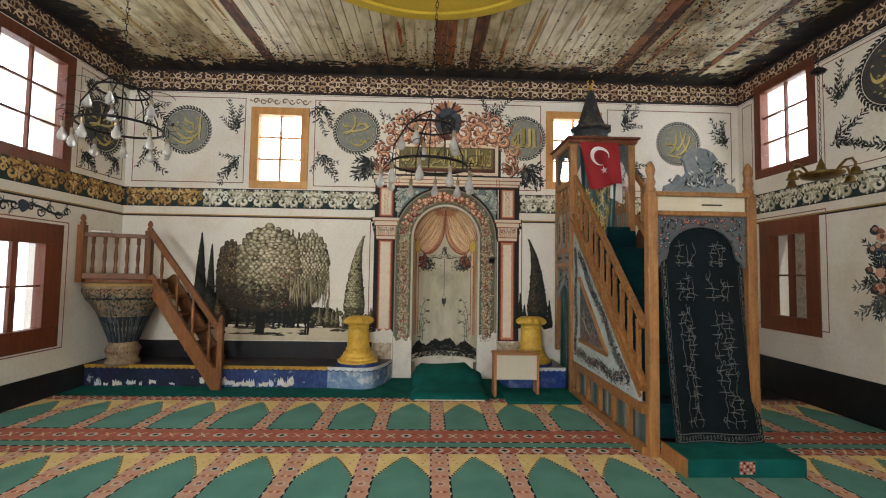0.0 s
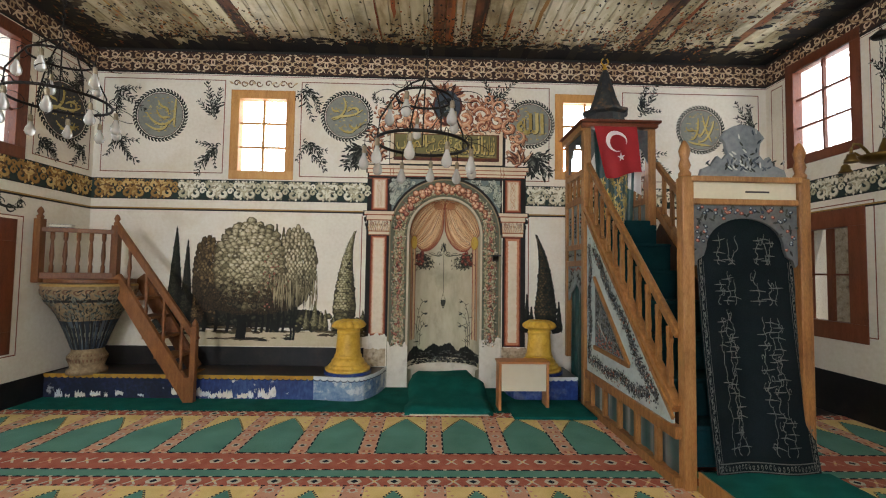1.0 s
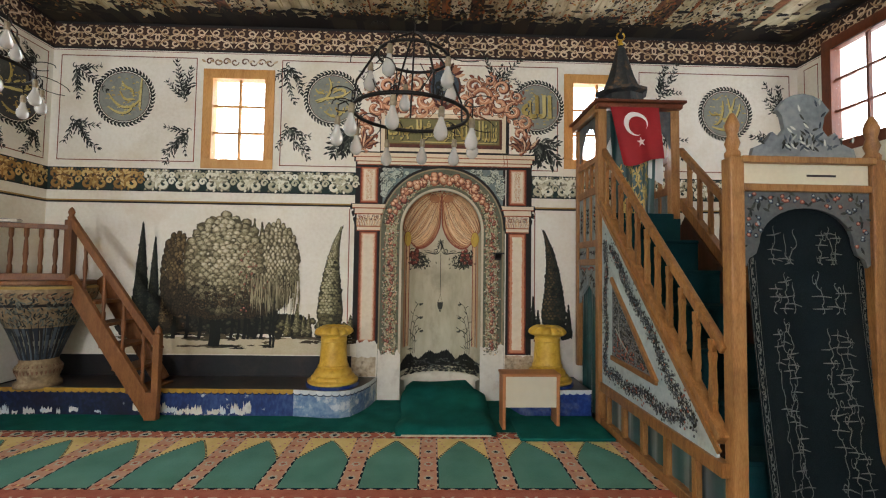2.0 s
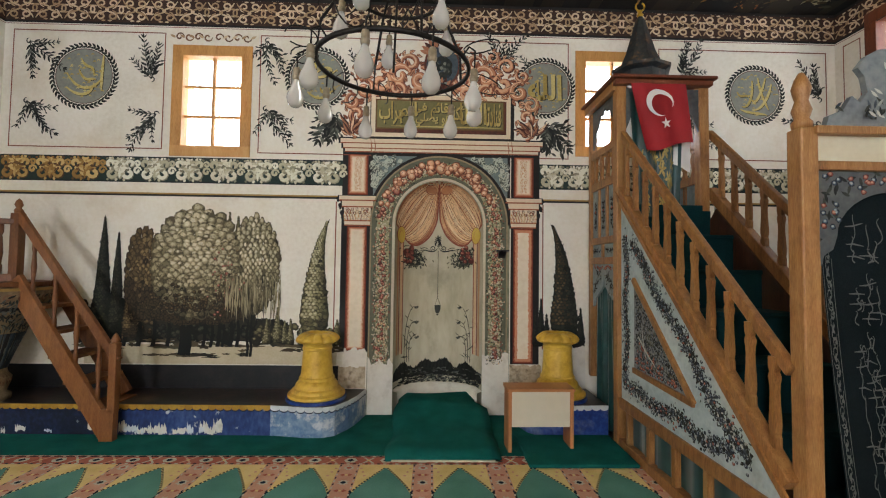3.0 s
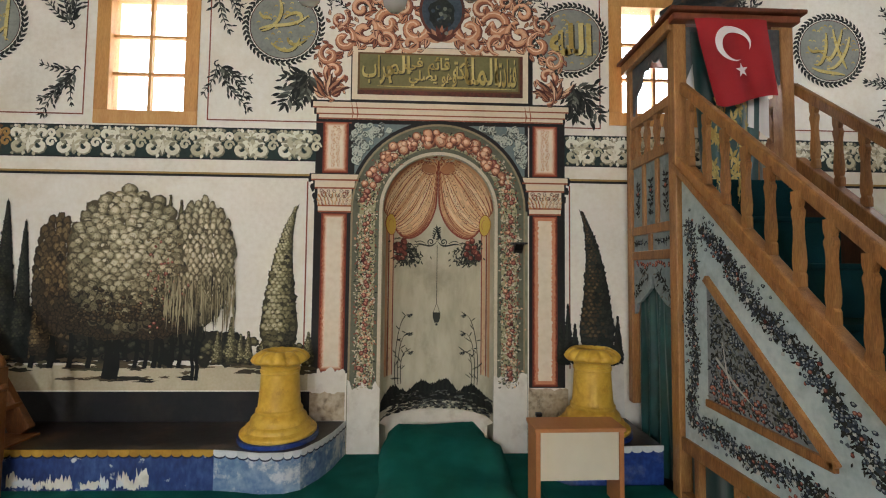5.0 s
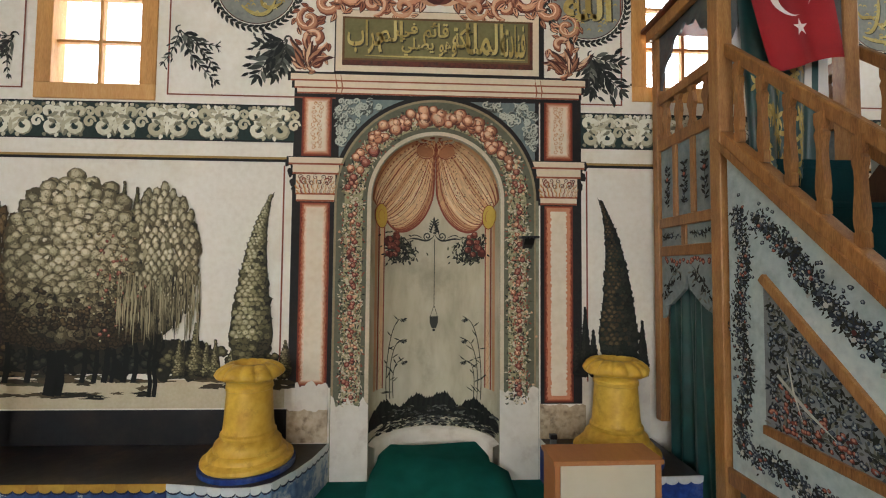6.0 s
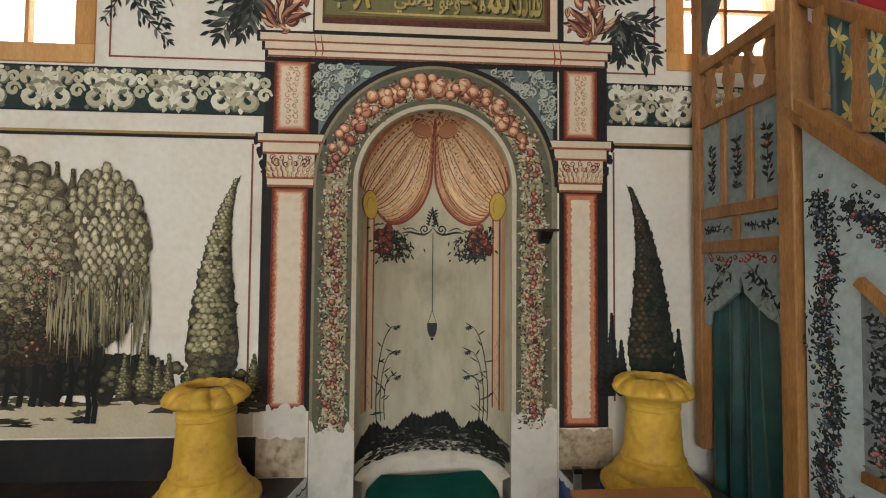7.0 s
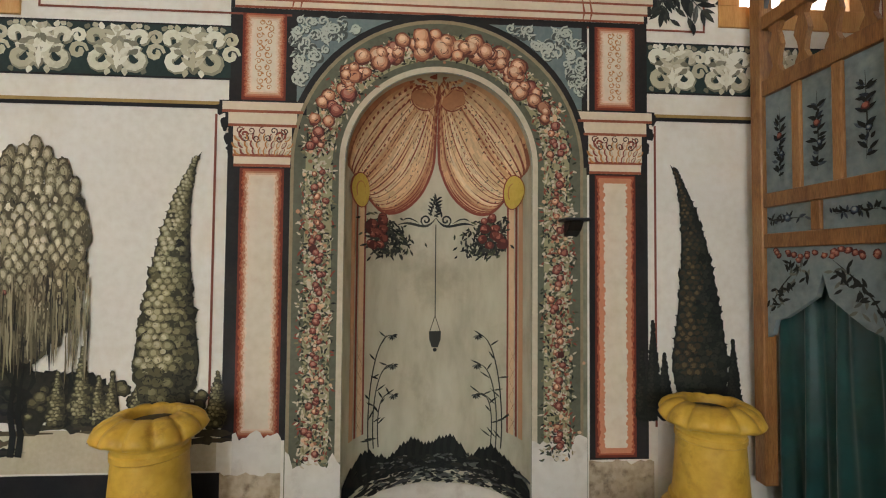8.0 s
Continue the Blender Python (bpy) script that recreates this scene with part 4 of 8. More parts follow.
for xs, sg in ((X0, -1), (X1, 1)):
    # posts of the pavilion
    part("pavilion_post", boxed(xs - 0.045, xs + 0.045, PY1 - 0.045, PY1 + 0.045, 0.0, 3.3, bevel=0.007), ORANGE_WOOD, minbar)
    part("pavilion_post", boxed(xs - 0.035, xs + 0.035, CY1 - 0.07, CY1, 0.45, 3.3, bevel=0.007), ORANGE_WOOD, minbar)
    # side of the pavilion: rails, three small panels, two below, arched doorway
    for z0, z1 in ((2.38, 2.46), (1.82, 1.89), (1.62, 1.69), (2.72, 2.79)):
        part("pavilion_rail", boxed(xs - 0.03, xs + 0.03, PY1 + 0.045, CY1 - 0.07, z0, z1, bevel=0.005), ORANGE_WOOD, minbar)
    part("pavilion_panel", boxed(xs - 0.008, xs + 0.008, PY1 + 0.045, CY1 - 0.07, 1.69, 2.38), HEAD_GREY, minbar, "grey-blue panel with painted sprays")
    for y in (6.3, 6.5):
        part("pavilion_stile", boxed(xs - 0.025, xs + 0.025, y - 0.022, y + 0.022, 1.89, 2.38, bevel=0.004), ORANGE_WOOD, minbar)
    part("pavilion_stile", boxed(xs - 0.025, xs + 0.025, 6.385, 6.43, 1.69, 1.82, bevel=0.004), ORANGE_WOOD, minbar)
    for k in range(4):
        o = part("pavilion_baluster", sawn_baluster_bm(0.27), ORANGE_WOOD, minbar)
        o.matrix_basis = pose(xs, 6.17 + k * 0.15, 2.455)
    # ogee-arched head of the doorway under the pavilion
    ya, yb, yc = PY1 + 0.045, CY1 - 0.07, (PY1 + CY1 - 0.03) / 2
    arch = [(ya, 1.62), (ya, 1.18), (ya + 0.03, 1.2), (ya + 0.05, 1.27), (ya + 0.11, 1.29), (ya + 0.17, 1.33), (yc - 0.03, 1.4), (yc, 1.5), (yc + 0.03, 1.4), (yb - 0.17, 1.33), (yb - 0.11, 1.29), (yb - 0.05, 1.27), (yb - 0.03, 1.2), (yb, 1.18), (yb, 1.62)]
    bm = bmesh.new()
    extrude_outline(bm, arch, -0.012, 0.012, lambda u, v, d: (xs + d, u, v))
    part("arched_head", bm, HEAD_GREY, minbar, "grey-blue arched board with painted sprays")
    bm = bmesh.new()
    n = 24
    n = 60
    rows = []
    for j in range(9):
        g = j / 8
        rows.append([bm.verts.new((xs + 0.05 * -sg + (0.03 - 0.012 * g) * math.sin(i * 0.42 + 0.9 * math.sin(i * 0.13) + 1.1 * g) + 0.012 * math.sin(i * 0.9 - 2 * g), ya - 0.03 + i * (yb - ya + 0.06) / n + 0.02 * (1 - g) * math.sin(i * 0.2 + g * 3), 0.02 + 1.58 * g)) for i in range(n + 1)])
    for a, b in zip(rows, rows[1:]):
        for i in range(n):
            bm.faces.new((a[i], a[i + 1], b[i + 1], b[i]))
    part("door_curtain", bm, GREEN_SATIN, minbar, "hanging green satin curtain", smooth=True)
part("riser", boxed(X0 + 0.05, XR - 0.05, PY1 - 0.065, PY1 - 0.047, 1.85, 2.11), STEP_CARPET, minbar)
part("landing", boxed(X0 + 0.04, X1 - 0.04, PY1 - 0.07, CY1, 2.11, 2.16), STEP_CARPET, minbar)

# canopy
part("canopy_beam", boxed(X0 - 0.08, X1 + 0.05, PY1 - 0.11, PY1 - 0.035, 3.25, 3.30, bevel=0.012), BROWN_WOOD, minbar)
part("canopy_cornice", boxed(X0 - 0.11, X1 + 0.075, PY1 - 0.14, CY1 + 0.02, 3.30, 3.33, bevel=0.008), BROWN_WOOD, minbar)
for xs in (X0 - 0.05, X1 + 0.02):
    part("canopy_beam", boxed(xs - 0.03, xs + 0.03, PY1 - 0.03, CY1, 3.22, 3.30, bevel=0.01), ORANGE_WOOD, minbar)
part("canopy_roof", boxed(X0 - 0.05, X1 + 0.02, PY1, CY1, 3.33, 3.37), BROWN_WOOD, minbar)
cxm, cym = (X0 + X1) / 2 - 0.02, 6.4
bm = lathe(bmesh.new(), [(0.33, 3.33), (0.33, 3.40), (0.25, 3.42), (0.24, 3.52), (0.29, 3.55), (0.29, 3.58), (0.2, 3.59)], 8, cxm, cym)
part("drum", bm, DARK_CONE, minbar, "octagonal drum of dark painted wood")
bm = lathe(bmesh.new(), [(0.22, 3.58), (0.15, 3.74), (0.095, 3.93), (0.05, 4.09), (0.02, 4.14)], 8, cxm, cym)
part("spire", bm, DARK_CONE, minbar, "dark painted pointed spire")
bm = lathe(bmesh.new(), [(0.02, 4.13), (0.035, 4.155), (0.015, 4.18), (0.028, 4.195), (0.01, 4.21)], 12, cxm, cym)
part("finial_ball", bm, GOLD, minbar, smooth=True)
bm = bmesh.new()
tube(bm, [(cxm + 0.045 * math.cos(a), cym, 4.245 + 0.045 * math.sin(a)) for a in [radians(120 + 300 * k / 16) for k in range(17)]], 0.009)
part("crescent", bm, GOLD, minbar)


# shaped hanging boards of the canopy
def valance(y, x0, x1, z):
    n = 24
    pts = [(x0, z)]
    for k in range(n + 1):
        f = k / n
        drop = 0.08 + 0.3 * abs(2 * f - 1) ** 2.2 + 0.025 * math.cos(f * math.pi * 10)
        pts.append((x0 + (x1 - x0) * f, z - drop))
    pts.append((x1, z))
    return pts


bm = bmesh.new()
extrude_outline(bm, valance(0, X0 + 0.04, X1 - 0.04, 3.24), -0.01, 0.01, lambda u, v, d: (u, PY1 - 0.02 + d, v))
part("valance", bm, GATE_GREY, minbar, "shaped dark grey painted valance board")
for xs in (X0, X1):
    bm = bmesh.new()
    extrude_outline(bm, valance(0, PY1 + 0.04, CY1 - 0.07, 3.24), -0.01, 0.01, lambda u, v, d: (xs + d, u, v))
    part("valance", bm, GATE_GREY, minbar, "shaped dark grey painted valance board")

# gate in front of the stair
for xs in (X0 + 0.06, GATE_X):
    part("gate_post", boxed(xs - 0.043, xs + 0.043, PY0 - 0.045, PY0 + 0.045, 0.0, 2.26, bevel=0.008), ORANGE_WOOD, minbar)
    bm = lathe(bmesh.new(), [(0.042, 2.26), (0.045, 2.29), (0.03, 2.31), (0.043, 2.35), (0.028, 2.4), (0.036, 2.43), (0.042, 2.46), (0.03, 2.5), (0.012, 2.535), (0.0, 2.54)], 16, xs, PY0)
    part("turned_finial", bm, ORANGE_WOOD, minbar, smooth=True)
GX0, GX1 = X0 + 0.103, GATE_X - 0.048
part("gate_beam", boxed(GX0 - 0.02, GX1 + 0.02, PY0 - 0.06, PY0 + 0.04, 2.225, 2.265, bevel=0.006), ORANGE_WOOD, minbar)
part("gate_beam", boxed(GX0, GX1, PY0 - 0.045, PY0 + 0.03, 2.055, 2.1, bevel=0.006), ORANGE_WOOD, minbar)
part("name_board", boxed(GX0, GX1, PY0 - 0.02, PY0 + 0.02, 2.1, 2.225), CREAM_PANEL, minbar, "cream board with a line of small dark script")
part("script_line", boxed(GX0 + 0.4, GX0 + 0.58, PY0 - 0.023, PY0 - 0.019, 2.15, 2.163), LEDGE, minbar)
gc, gw = (GX0 + GX1) / 2, (GX1 - GX0) / 2
head = [(GX0, 2.055), (GX0, 1.62), (GX0 + 0.02, 1.6), (GX0 + 0.035, 1.65), (GX0 + 0.08, 1.68), (GX0 + 0.1, 1.74)]
head += [(gc - (gw - 0.1) * math.cos(math.pi * k / 16), 1.74 + 0.22 * math.sin(math.pi * k / 16)) for k in range(1, 16)]
head += [(GX1 - 0.1, 1.74), (GX1 - 0.08, 1.68), (GX1 - 0.035, 1.65), (GX1 - 0.02, 1.6), (GX1, 1.62), (GX1, 2.055)]
bm = bmesh.new()
extrude_outline(bm, head, -0.012, 0.012, lambda u, v, d: (u, PY0 - 0.01 + d, v))
part("gate_arch", bm, GATE_GREY, minbar, "scalloped arch board painted with red and grey flowers")
crest = []
for f, h in ((-0.84, 0), (-0.8, 0.06), (-0.62, 0.09), (-0.5, 0.16), (-0.4, 0.13), (-0.3, 0.18), (-0.34, 0.26), (-0.42, 0.3), (-0.3, 0.36), (-0.16, 0.39), (0, 0.4)):
    crest.append((gc + f * gw, 2.265 + h))
crest += [(2 * gc - u, v) for u, v in reversed(crest[:-1])]
bm = bmesh.new()
extrude_outline(bm, crest, -0.015, 0.015, lambda u, v, d: (u, PY0 + d, v))
part("crest", bm, STONE_CREST, minbar, "carved grey crest board with painted flowers")
# front step
part("front_step", boxed(X0 + 0.12, GATE_X + 0.12, 3.71, PY0 - 0.055, 0.0, 0.14, bevel=0.012), GREEN_CARPET, minbar, "low front step covered in green carpet")
scrap = part("rug_scrap", boxed(X0 + 0.52, X0 + 0.64, 3.704, 3.708, 0.03, 0.125), RUG_RED, minbar, "scrap of red patterned rug")
p = Paint(base=0.002)
for i in range(5):
    for k in range(4):
        p.disc(X0 + 0.53 + 0.025 * i, 0.04 + 0.025 * k, 0.011, (RUG_WHITE, RUG_NAVY, RUG_PINK)[(i + k) % 3], 1, 4)
p.build("rug_motif", pose(0, 3.704, 0), scrap)
part("step_cheek", boxed(X0 + 0.1, X0 + 0.118, 3.70, PY0 - 0.055, 0.0, 0.145, bevel=0.004), ORANGE_WOOD, minbar)

# ---- small preaching stand in the corner ----
kursi = thing("preaching_stand", "round plaster preaching stand painted with dark leaves, wooden balustrade", "pulpit")
KX, KY = -3.87, 6.36
prof = [(0.2, 0.27), (0.2, 0.31), (0.165, 0.34), (0.19, 0.42), (0.2, 0.47), (0.165, 0.52), (0.16, 0.56), (0.2, 0.68), (0.25, 0.82), (0.32, 0.98), (0.42, 1.12), (0.465, 1.22), (0.47, 1.3), (0.45, 1.33), (0.1, 1.34)]
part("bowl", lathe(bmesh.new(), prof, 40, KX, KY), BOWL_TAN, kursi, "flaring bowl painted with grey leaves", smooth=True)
part("floor_board", lathe(bmesh.new(), [(0.40, 1.335), (0.45, 1.34), (0.45, 1.38), (0.40, 1.385)], 40, KX, KY), STAIR_WOOD, kursi)
RA, RB, RC = Vector((-4.2, 5.99, 0)), Vector((-3.55, 6.28, 0)), Vector((-3.55, 6.72, 0))
for p, top in ((RA, 2.06), (RB, 2.02)):
    part("newel", boxed(p.x - 0.04, p.x + 0.04, p.y - 0.04, p.y + 0.04, 1.34, top, bevel=0.006), STAIR_WOOD, kursi)
    part("newel_finial", lathe(bmesh.new(), [(0.03, top), (0.036, top + 0.03), (0.02, top + 0.05), (0.034, top + 0.08), (0.02, top + 0.12), (0.0, top + 0.14)], 14, p.x, p.y), STAIR_WOOD, kursi, smooth=True)
bm = beam(bmesh.new(), RA + Vector((0, 0, 1.42)), RB + Vector((0, 0, 1.42)), 0.07, 0.07, bevel=0.005)
part("bottom_rail", bm, STAIR_WOOD, kursi)
bm = beam(bmesh.new(), RA + Vector((0, 0, 1.94)), RB + Vector((0, 0, 1.94)), 0.07, 0.05, bevel=0.005)
part("top_rail", bm, STAIR_WOOD, kursi)
kb = lathe(bmesh.new(), [(0.022, 0), (0.022, 0.08), (0.014, 0.1), (0.024, 0.2), (0.016, 0.34), (0.012, 0.36), (0.022, 0.39), (0.022, 0.47)], 12)
first = part("baluster", kb, STAIR_WOOD, kursi, smooth=True)
for k in range(5):
    p = RA.lerp(RB, (k + 1) / 6) + Vector((0, 0, 1.45))
    if k:
        first = new("baluster", first.data)
        first.parent = kursi
    first.matrix_basis = Matrix.Translation(p)
stair = thing("wooden_stair", "steep brown wooden stair with handrail up to the preaching stand", "stair")
SA0, SA1 = Vector((-2.52, 6.10, 0.0)), Vector((-3.52, 6.24, 1.40))
off = Vector((0.03, 0.42, 0))
for k, o in enumerate((Vector((0, 0, 0)), off)):
    a = SA0 + o + (Vector((-0.2, 0.028, 0.28)) if k else Vector((0, 0, 0.06)))
    part("stringer", beam(bmesh.new(), a, SA1 + o, 0.05, 0.17, bevel=0.005), STAIR_WOOD, stair)
for k in range(1, 6):
    p = SA0.lerp(SA1, k / 6.3)
    bm = boxed(p.x - 0.13, p.x + 0.11, p.y, p.y + 0.42, p.z + 0.03, p.z + 0.06)
    part("tread", bm, STAIR_WOOD, stair)
part("newel", boxed(SA0.x - 0.06, SA0.x + 0.06, SA0.y - 0.035, SA0.y + 0.035, 0.004, 0.28, bevel=0.005), STAIR_WOOD, stair)
part("newel", boxed(SA0.x + 0.0, SA0.x + 0.065, SA0.y - 0.035, SA0.y + 0.035, 0.25, 0.86, bevel=0.006), STAIR_WOOD, stair)
part("newel_finial", lathe(bmesh.new(), [(0.033, 0.86), (0.036, 0.88), (0.022, 0.92), (0.0, 0.95)], 12, SA0.x + 0.033, SA0.y), STAIR_WOOD, stair, smooth=True)
ha, hb = Vector((-2.46, 6.10, 0.70)), Vector((-3.54, 6.27, 2.02))
part("handrail", beam(bmesh.new(), ha, hb, 0.045, 0.075, bevel=0.006), STAIR_WOOD, stair)
for k in range(4):
    q = ha.lerp(hb, (k + 0.8) / 4.6)
    low = SA0.lerp(SA1, (k + 0.8) / 4.6)
    part("baluster", lathe(bmesh.new(), [(0.02, low.z + 0.1), (0.02, low.z + 0.2), (0.013, low.z + 0.22), (0.023, (q.z + low.z) / 2 + 0.05), (0.014, q.z - 0.15), (0.02, q.z - 0.1), (0.02, q.z - 0.02)], 12, q.x, q.y), STAIR_WOOD, stair, smooth=True)
# ---- wall paintings ----
rng = random.Random(11)


def sprig(p, u, v, angle, size=0.42, leaf=0.085, m=None, coat=1, curve=0.5, n=9, wide=0.33):
    """A painted spray: a bent stem with leaves on both sides and fine tips."""
    m = m or INK
    stem = []
    a = angle
    x, y = u, v
    for k in range(n + 1):
        stem.append((x, y))
        a += curve / n + rng.uniform(-0.06, 0.06)
        x, y = x + size / n * math.cos(a), y + size / n * math.sin(a)
    p.stroke(stem, 0.008, m, coat, (1, 0.4))
    a = angle
    for k in range(1, n + 1):
        x, y = stem[k]
        d = math.atan2(stem[k][1] - stem[k - 1][1], stem[k][0] - stem[k - 1][0])
        for sgn in (-1, 1):
            ln = leaf * (1.15 - 0.5 * k / n) * rng.uniform(0.75, 1.2)
            an = d + sgn * rng.uniform(0.5, 1.0)
            p.leaf(x, y, ln, ln * wide, an, m if rng.random() < 0.8 else INK_LIGHT, coat, bend=-0.12 * sgn)
            if k % 2 == 0 and rng.random() < 0.6:
                bx, by = x + ln * 0.9 * math.cos(an), y + ln * 0.9 * math.sin(an)
                p.stroke([(x, y), (bx, by), (bx + 0.03 * math.cos(an + 0.3), by + 0.03 * math.sin(an + 0.3))], 0.005, m, coat)
                p.leaf(bx, by, ln * 0.7, ln * 0.28, an + rng.uniform(-0.5, 0.5), m, coat)
    p.leaf(*stem[-1], leaf * 0.7, leaf * 0.25, math.atan2(stem[-1][1] - stem[-2][1], stem[-1][0] - stem[-2][0]), m, coat)


def scroll_frieze(p, u0, u1, v0, v1, period=0.30):
    """The brown frieze under the ceiling, with beige strapwork scrolls."""
    h = v1 - v0
    p.rect(u0, u1, v0, v1, BAND_GROUND, 0)
    n = max(1, round((u1 - u0) / period))
    w = (u1 - u0) / n
    vm = (v0 + v1) / 2
    for k in range(n):
        c = u0 + (k + 0.5) * w
        for sx in (-1, 1):
            for sy in (-1, 1):
                a = math.pi / 2 * (1 - sx) if sy > 0 else math.pi / 2 * (1 - sx)
                for shade, col, dx in ((1, BAND_SHADE, 0.005), (0, BAND_SCROLL, 0)):
                    q = 2 if not shade else 1
                    wd = 0.019 * rng.uniform(0.85, 1.1)
                    p.spiral(c + sx * w * 0.19 + dx, vm + sy * h * 0.24 - dx, h * 0.2, math.pi / 2 * sy * -1, 1.15, wd, col, q, flip=sx * sy, n=13)
                    if not shade:
                        p.stroke(bez((c, vm + sy * h * 0.05), (c + sx * w * 0.1, vm + sy * h * 0.12), (c + sx * w * 0.34, vm + sy * h * 0.1), (c + sx * w * 0.46, vm + sy * h * 0.4), 8), wd, col, q, (0.6, 0.5))
                        p.leaf(c + sx * w * 0.34, vm + sy * h * 0.12, 0.045, 0.02, math.atan2(sy * 0.3, sx), col, q)
                        p.leaf(c + sx * w * 0.19, vm + sy * h * 0.44, 0.05, 0.022, math.pi if sx > 0 else 0, col, q)
        p.disc(c, vm, 0.022, BAND_SCROLL, 2, 10)
        p.disc(c + w / 2, vm, 0.03, BAND_SCROLL, 2, 10, ry=0.05)
        p.disc(c + w / 2, vm, 0.013, BAND_GROUND, 3, 8, ry=0.025)


def acanthus_band(p, u0, u1, v0, v1, gold=lambda u: False, period=0.36):
    """The dark green middle band with scrolling leaves."""
    h = v1 - v0
    p.rect(u0, u1, v0, v1, GREEN_GROUND, 0)
    p.rect(u0, u1, v1 - 0.008, v1, LINE_BLACK, 1), p.rect(u0, u1, v0, v0 + 0.01, LINE_BLACK, 1)
    n = max(1, round((u1 - u0) / period))
    w = (u1 - u0) / n
    vm = (v0 + v1) / 2
    for k in range(n):
        c = u0 + (k + 0.5) * w
        A, B = (ACANTHUS_GOLD, ACANTHUS_GOLD_MID) if gold(c) else (ACANTHUS, ACANTHUS_MID)
        for sx in (-1, 1):
            for (ox, oy, r, turn, fl) in ((0.24, -0.16, 0.26, 1.1, 1), (0.3, 0.2, 0.2, 1.0, -1), (0.1, 0.27, 0.15, 0.9, 1)):
                cu, cv, rr = c + sx * ox * w, vm + oy * h, r * h
                a0 = math.pi / 2 if fl > 0 else -math.pi / 2
                for q, col, wd, d in ((1, B, 0.045, 0.006), (2, A, 0.036, 0)):
                    p.spiral(cu + d, cv - d, rr, a0, turn, wd * rng.uniform(0.9, 1.1), col, q, flip=sx * fl, n=12, taper=(0.7, 0.9))
                for j in range(7):
                    a = a0 + sx * fl * (0.2 + j * 0.55) + rng.uniform(-0.1, 0.1)
                    ru = rr * 0.95
                    bx, by = cu + ru * math.cos(a), cv + ru * math.sin(a)
                    if v0 + 0.03 < by < v1 - 0.03:
                        p.leaf(bx, by, min(0.055, max(0.02, min(v1 - by, by - v0) * 0.9)), 0.034, a + sx * fl * 0.7, A if j % 3 else B, 3, bend=0.2 * sx * fl)
            for j in range(4):
                p.leaf(c + sx * 0.01, vm - 0.3 * h + j * 0.05, 0.07, 0.03, math.pi / 2 - sx * (0.5 + 0.15 * j), A, 3 + (j % 2), bend=-0.25 * sx)
        p.leaf(c, vm - h * 0.42, h * 0.5, 0.05, math.pi / 2, B, 2), p.leaf(c, vm - h * 0.38, h * 0.42, 0.03, math.pi / 2, A, 4)
        p.spiral(c + w / 2, vm - h * 0.05, h * 0.16, 0, 1.2, 0.028, A, 3, n=11), p.spiral(c + w / 2, vm + h * 0.22, h * 0.13, math.pi, 1.2, 0.026, A, 3, flip=-1, n=11)


def wall_trim(name, m, u0, u1, parts, label, mid_parts, gold=lambda u: False):
    p = Paint()
    for a, b in parts:
        scroll_frieze(p, a, b, 4.16, 4.435)
        p.rect(a, b, 4.435, CEIL_Z, LINE_BLACK, 0), p.rect(a, b, 4.135, 4.16, LINE_BLACK, 0)
        p.rect(a, b, 4.118, 4.124, LINE_RED, 0)
    for a, b in mid_parts:
        acanthus_band(p, a, b, 2.43, 2.705, gold)
        p.rect(a, b, 2.305, 2.322, LINE_GOLD, 0), p.rect(a, b, 2.285, 2.305, LINE_BLACK, 0)
    return tagged(p.build(name, m), label, "painted frieze", "", "structure")


wall_trim("trim_north", M_BACK, LEFT_X, RIGHT_X, [(LEFT_X, RIGHT_X)], "painted scroll friezes across the niche wall", [(LEFT_X, -0.655), (1.465, 2.06), (2.06, RIGHT_X)], lambda u: u < -2.9 + 0.25 * math.sin(u * 9))
wall_trim("trim_west", M_LEFT, 0, 0, [(1.0, 6.815)], "painted scroll friezes on the side wall", [(1.0, 6.815)], lambda u: True)
wall_trim("trim_east", M_RIGHT, 0, 0, [(-6.815, -1.0)], "painted scroll friezes on the side wall", [(-6.815, -1.0)])

# thin panel lines
p = Paint()
for r in ((-4.19, -2.585, 2.79, 4.06), (-1.575, 1.795, 2.765, 4.06), (2.80, 4.71, 2.79, 4.03)):
    p.border(*r, 0.011, LINE_RED, 0)
p.rect(-0.725, -0.713, 0.7, 2.26, LINE_RED, 0), p.rect(1.51, 1.522, 0.7, 2.26, LINE_RED, 0)
tagged(p.build("trim_panel_lines", M_BACK), "thin red painted panel lines", "painted line", "", "structure")
p = Paint()
p.border(5.93, 6.75, 2.78, 4.06, 0.011, LINE_RED, 0), p.border(4.54, 5.88, 0.55, 2.07, 0.012, LINE_RED, 0)
tagged(p.build("trim_panel_lines_west", M_LEFT), "thin red painted panel lines", "painted line", "", "structure")
p = Paint()
p.border(-6.72, -6.52, 2.78, 4.06, 0.011, LINE_RED, 0), p.border(-5.36, -3.4, 2.78, 4.08, 0.011, LINE_RED, 0), p.border(-6.5, -5.36, 0.9, 2.36, 0.012, LINE_RED, 0)
tagged(p.build("trim_panel_lines_east", M_RIGHT), "thin red painted panel lines", "painted line", "", "structure")

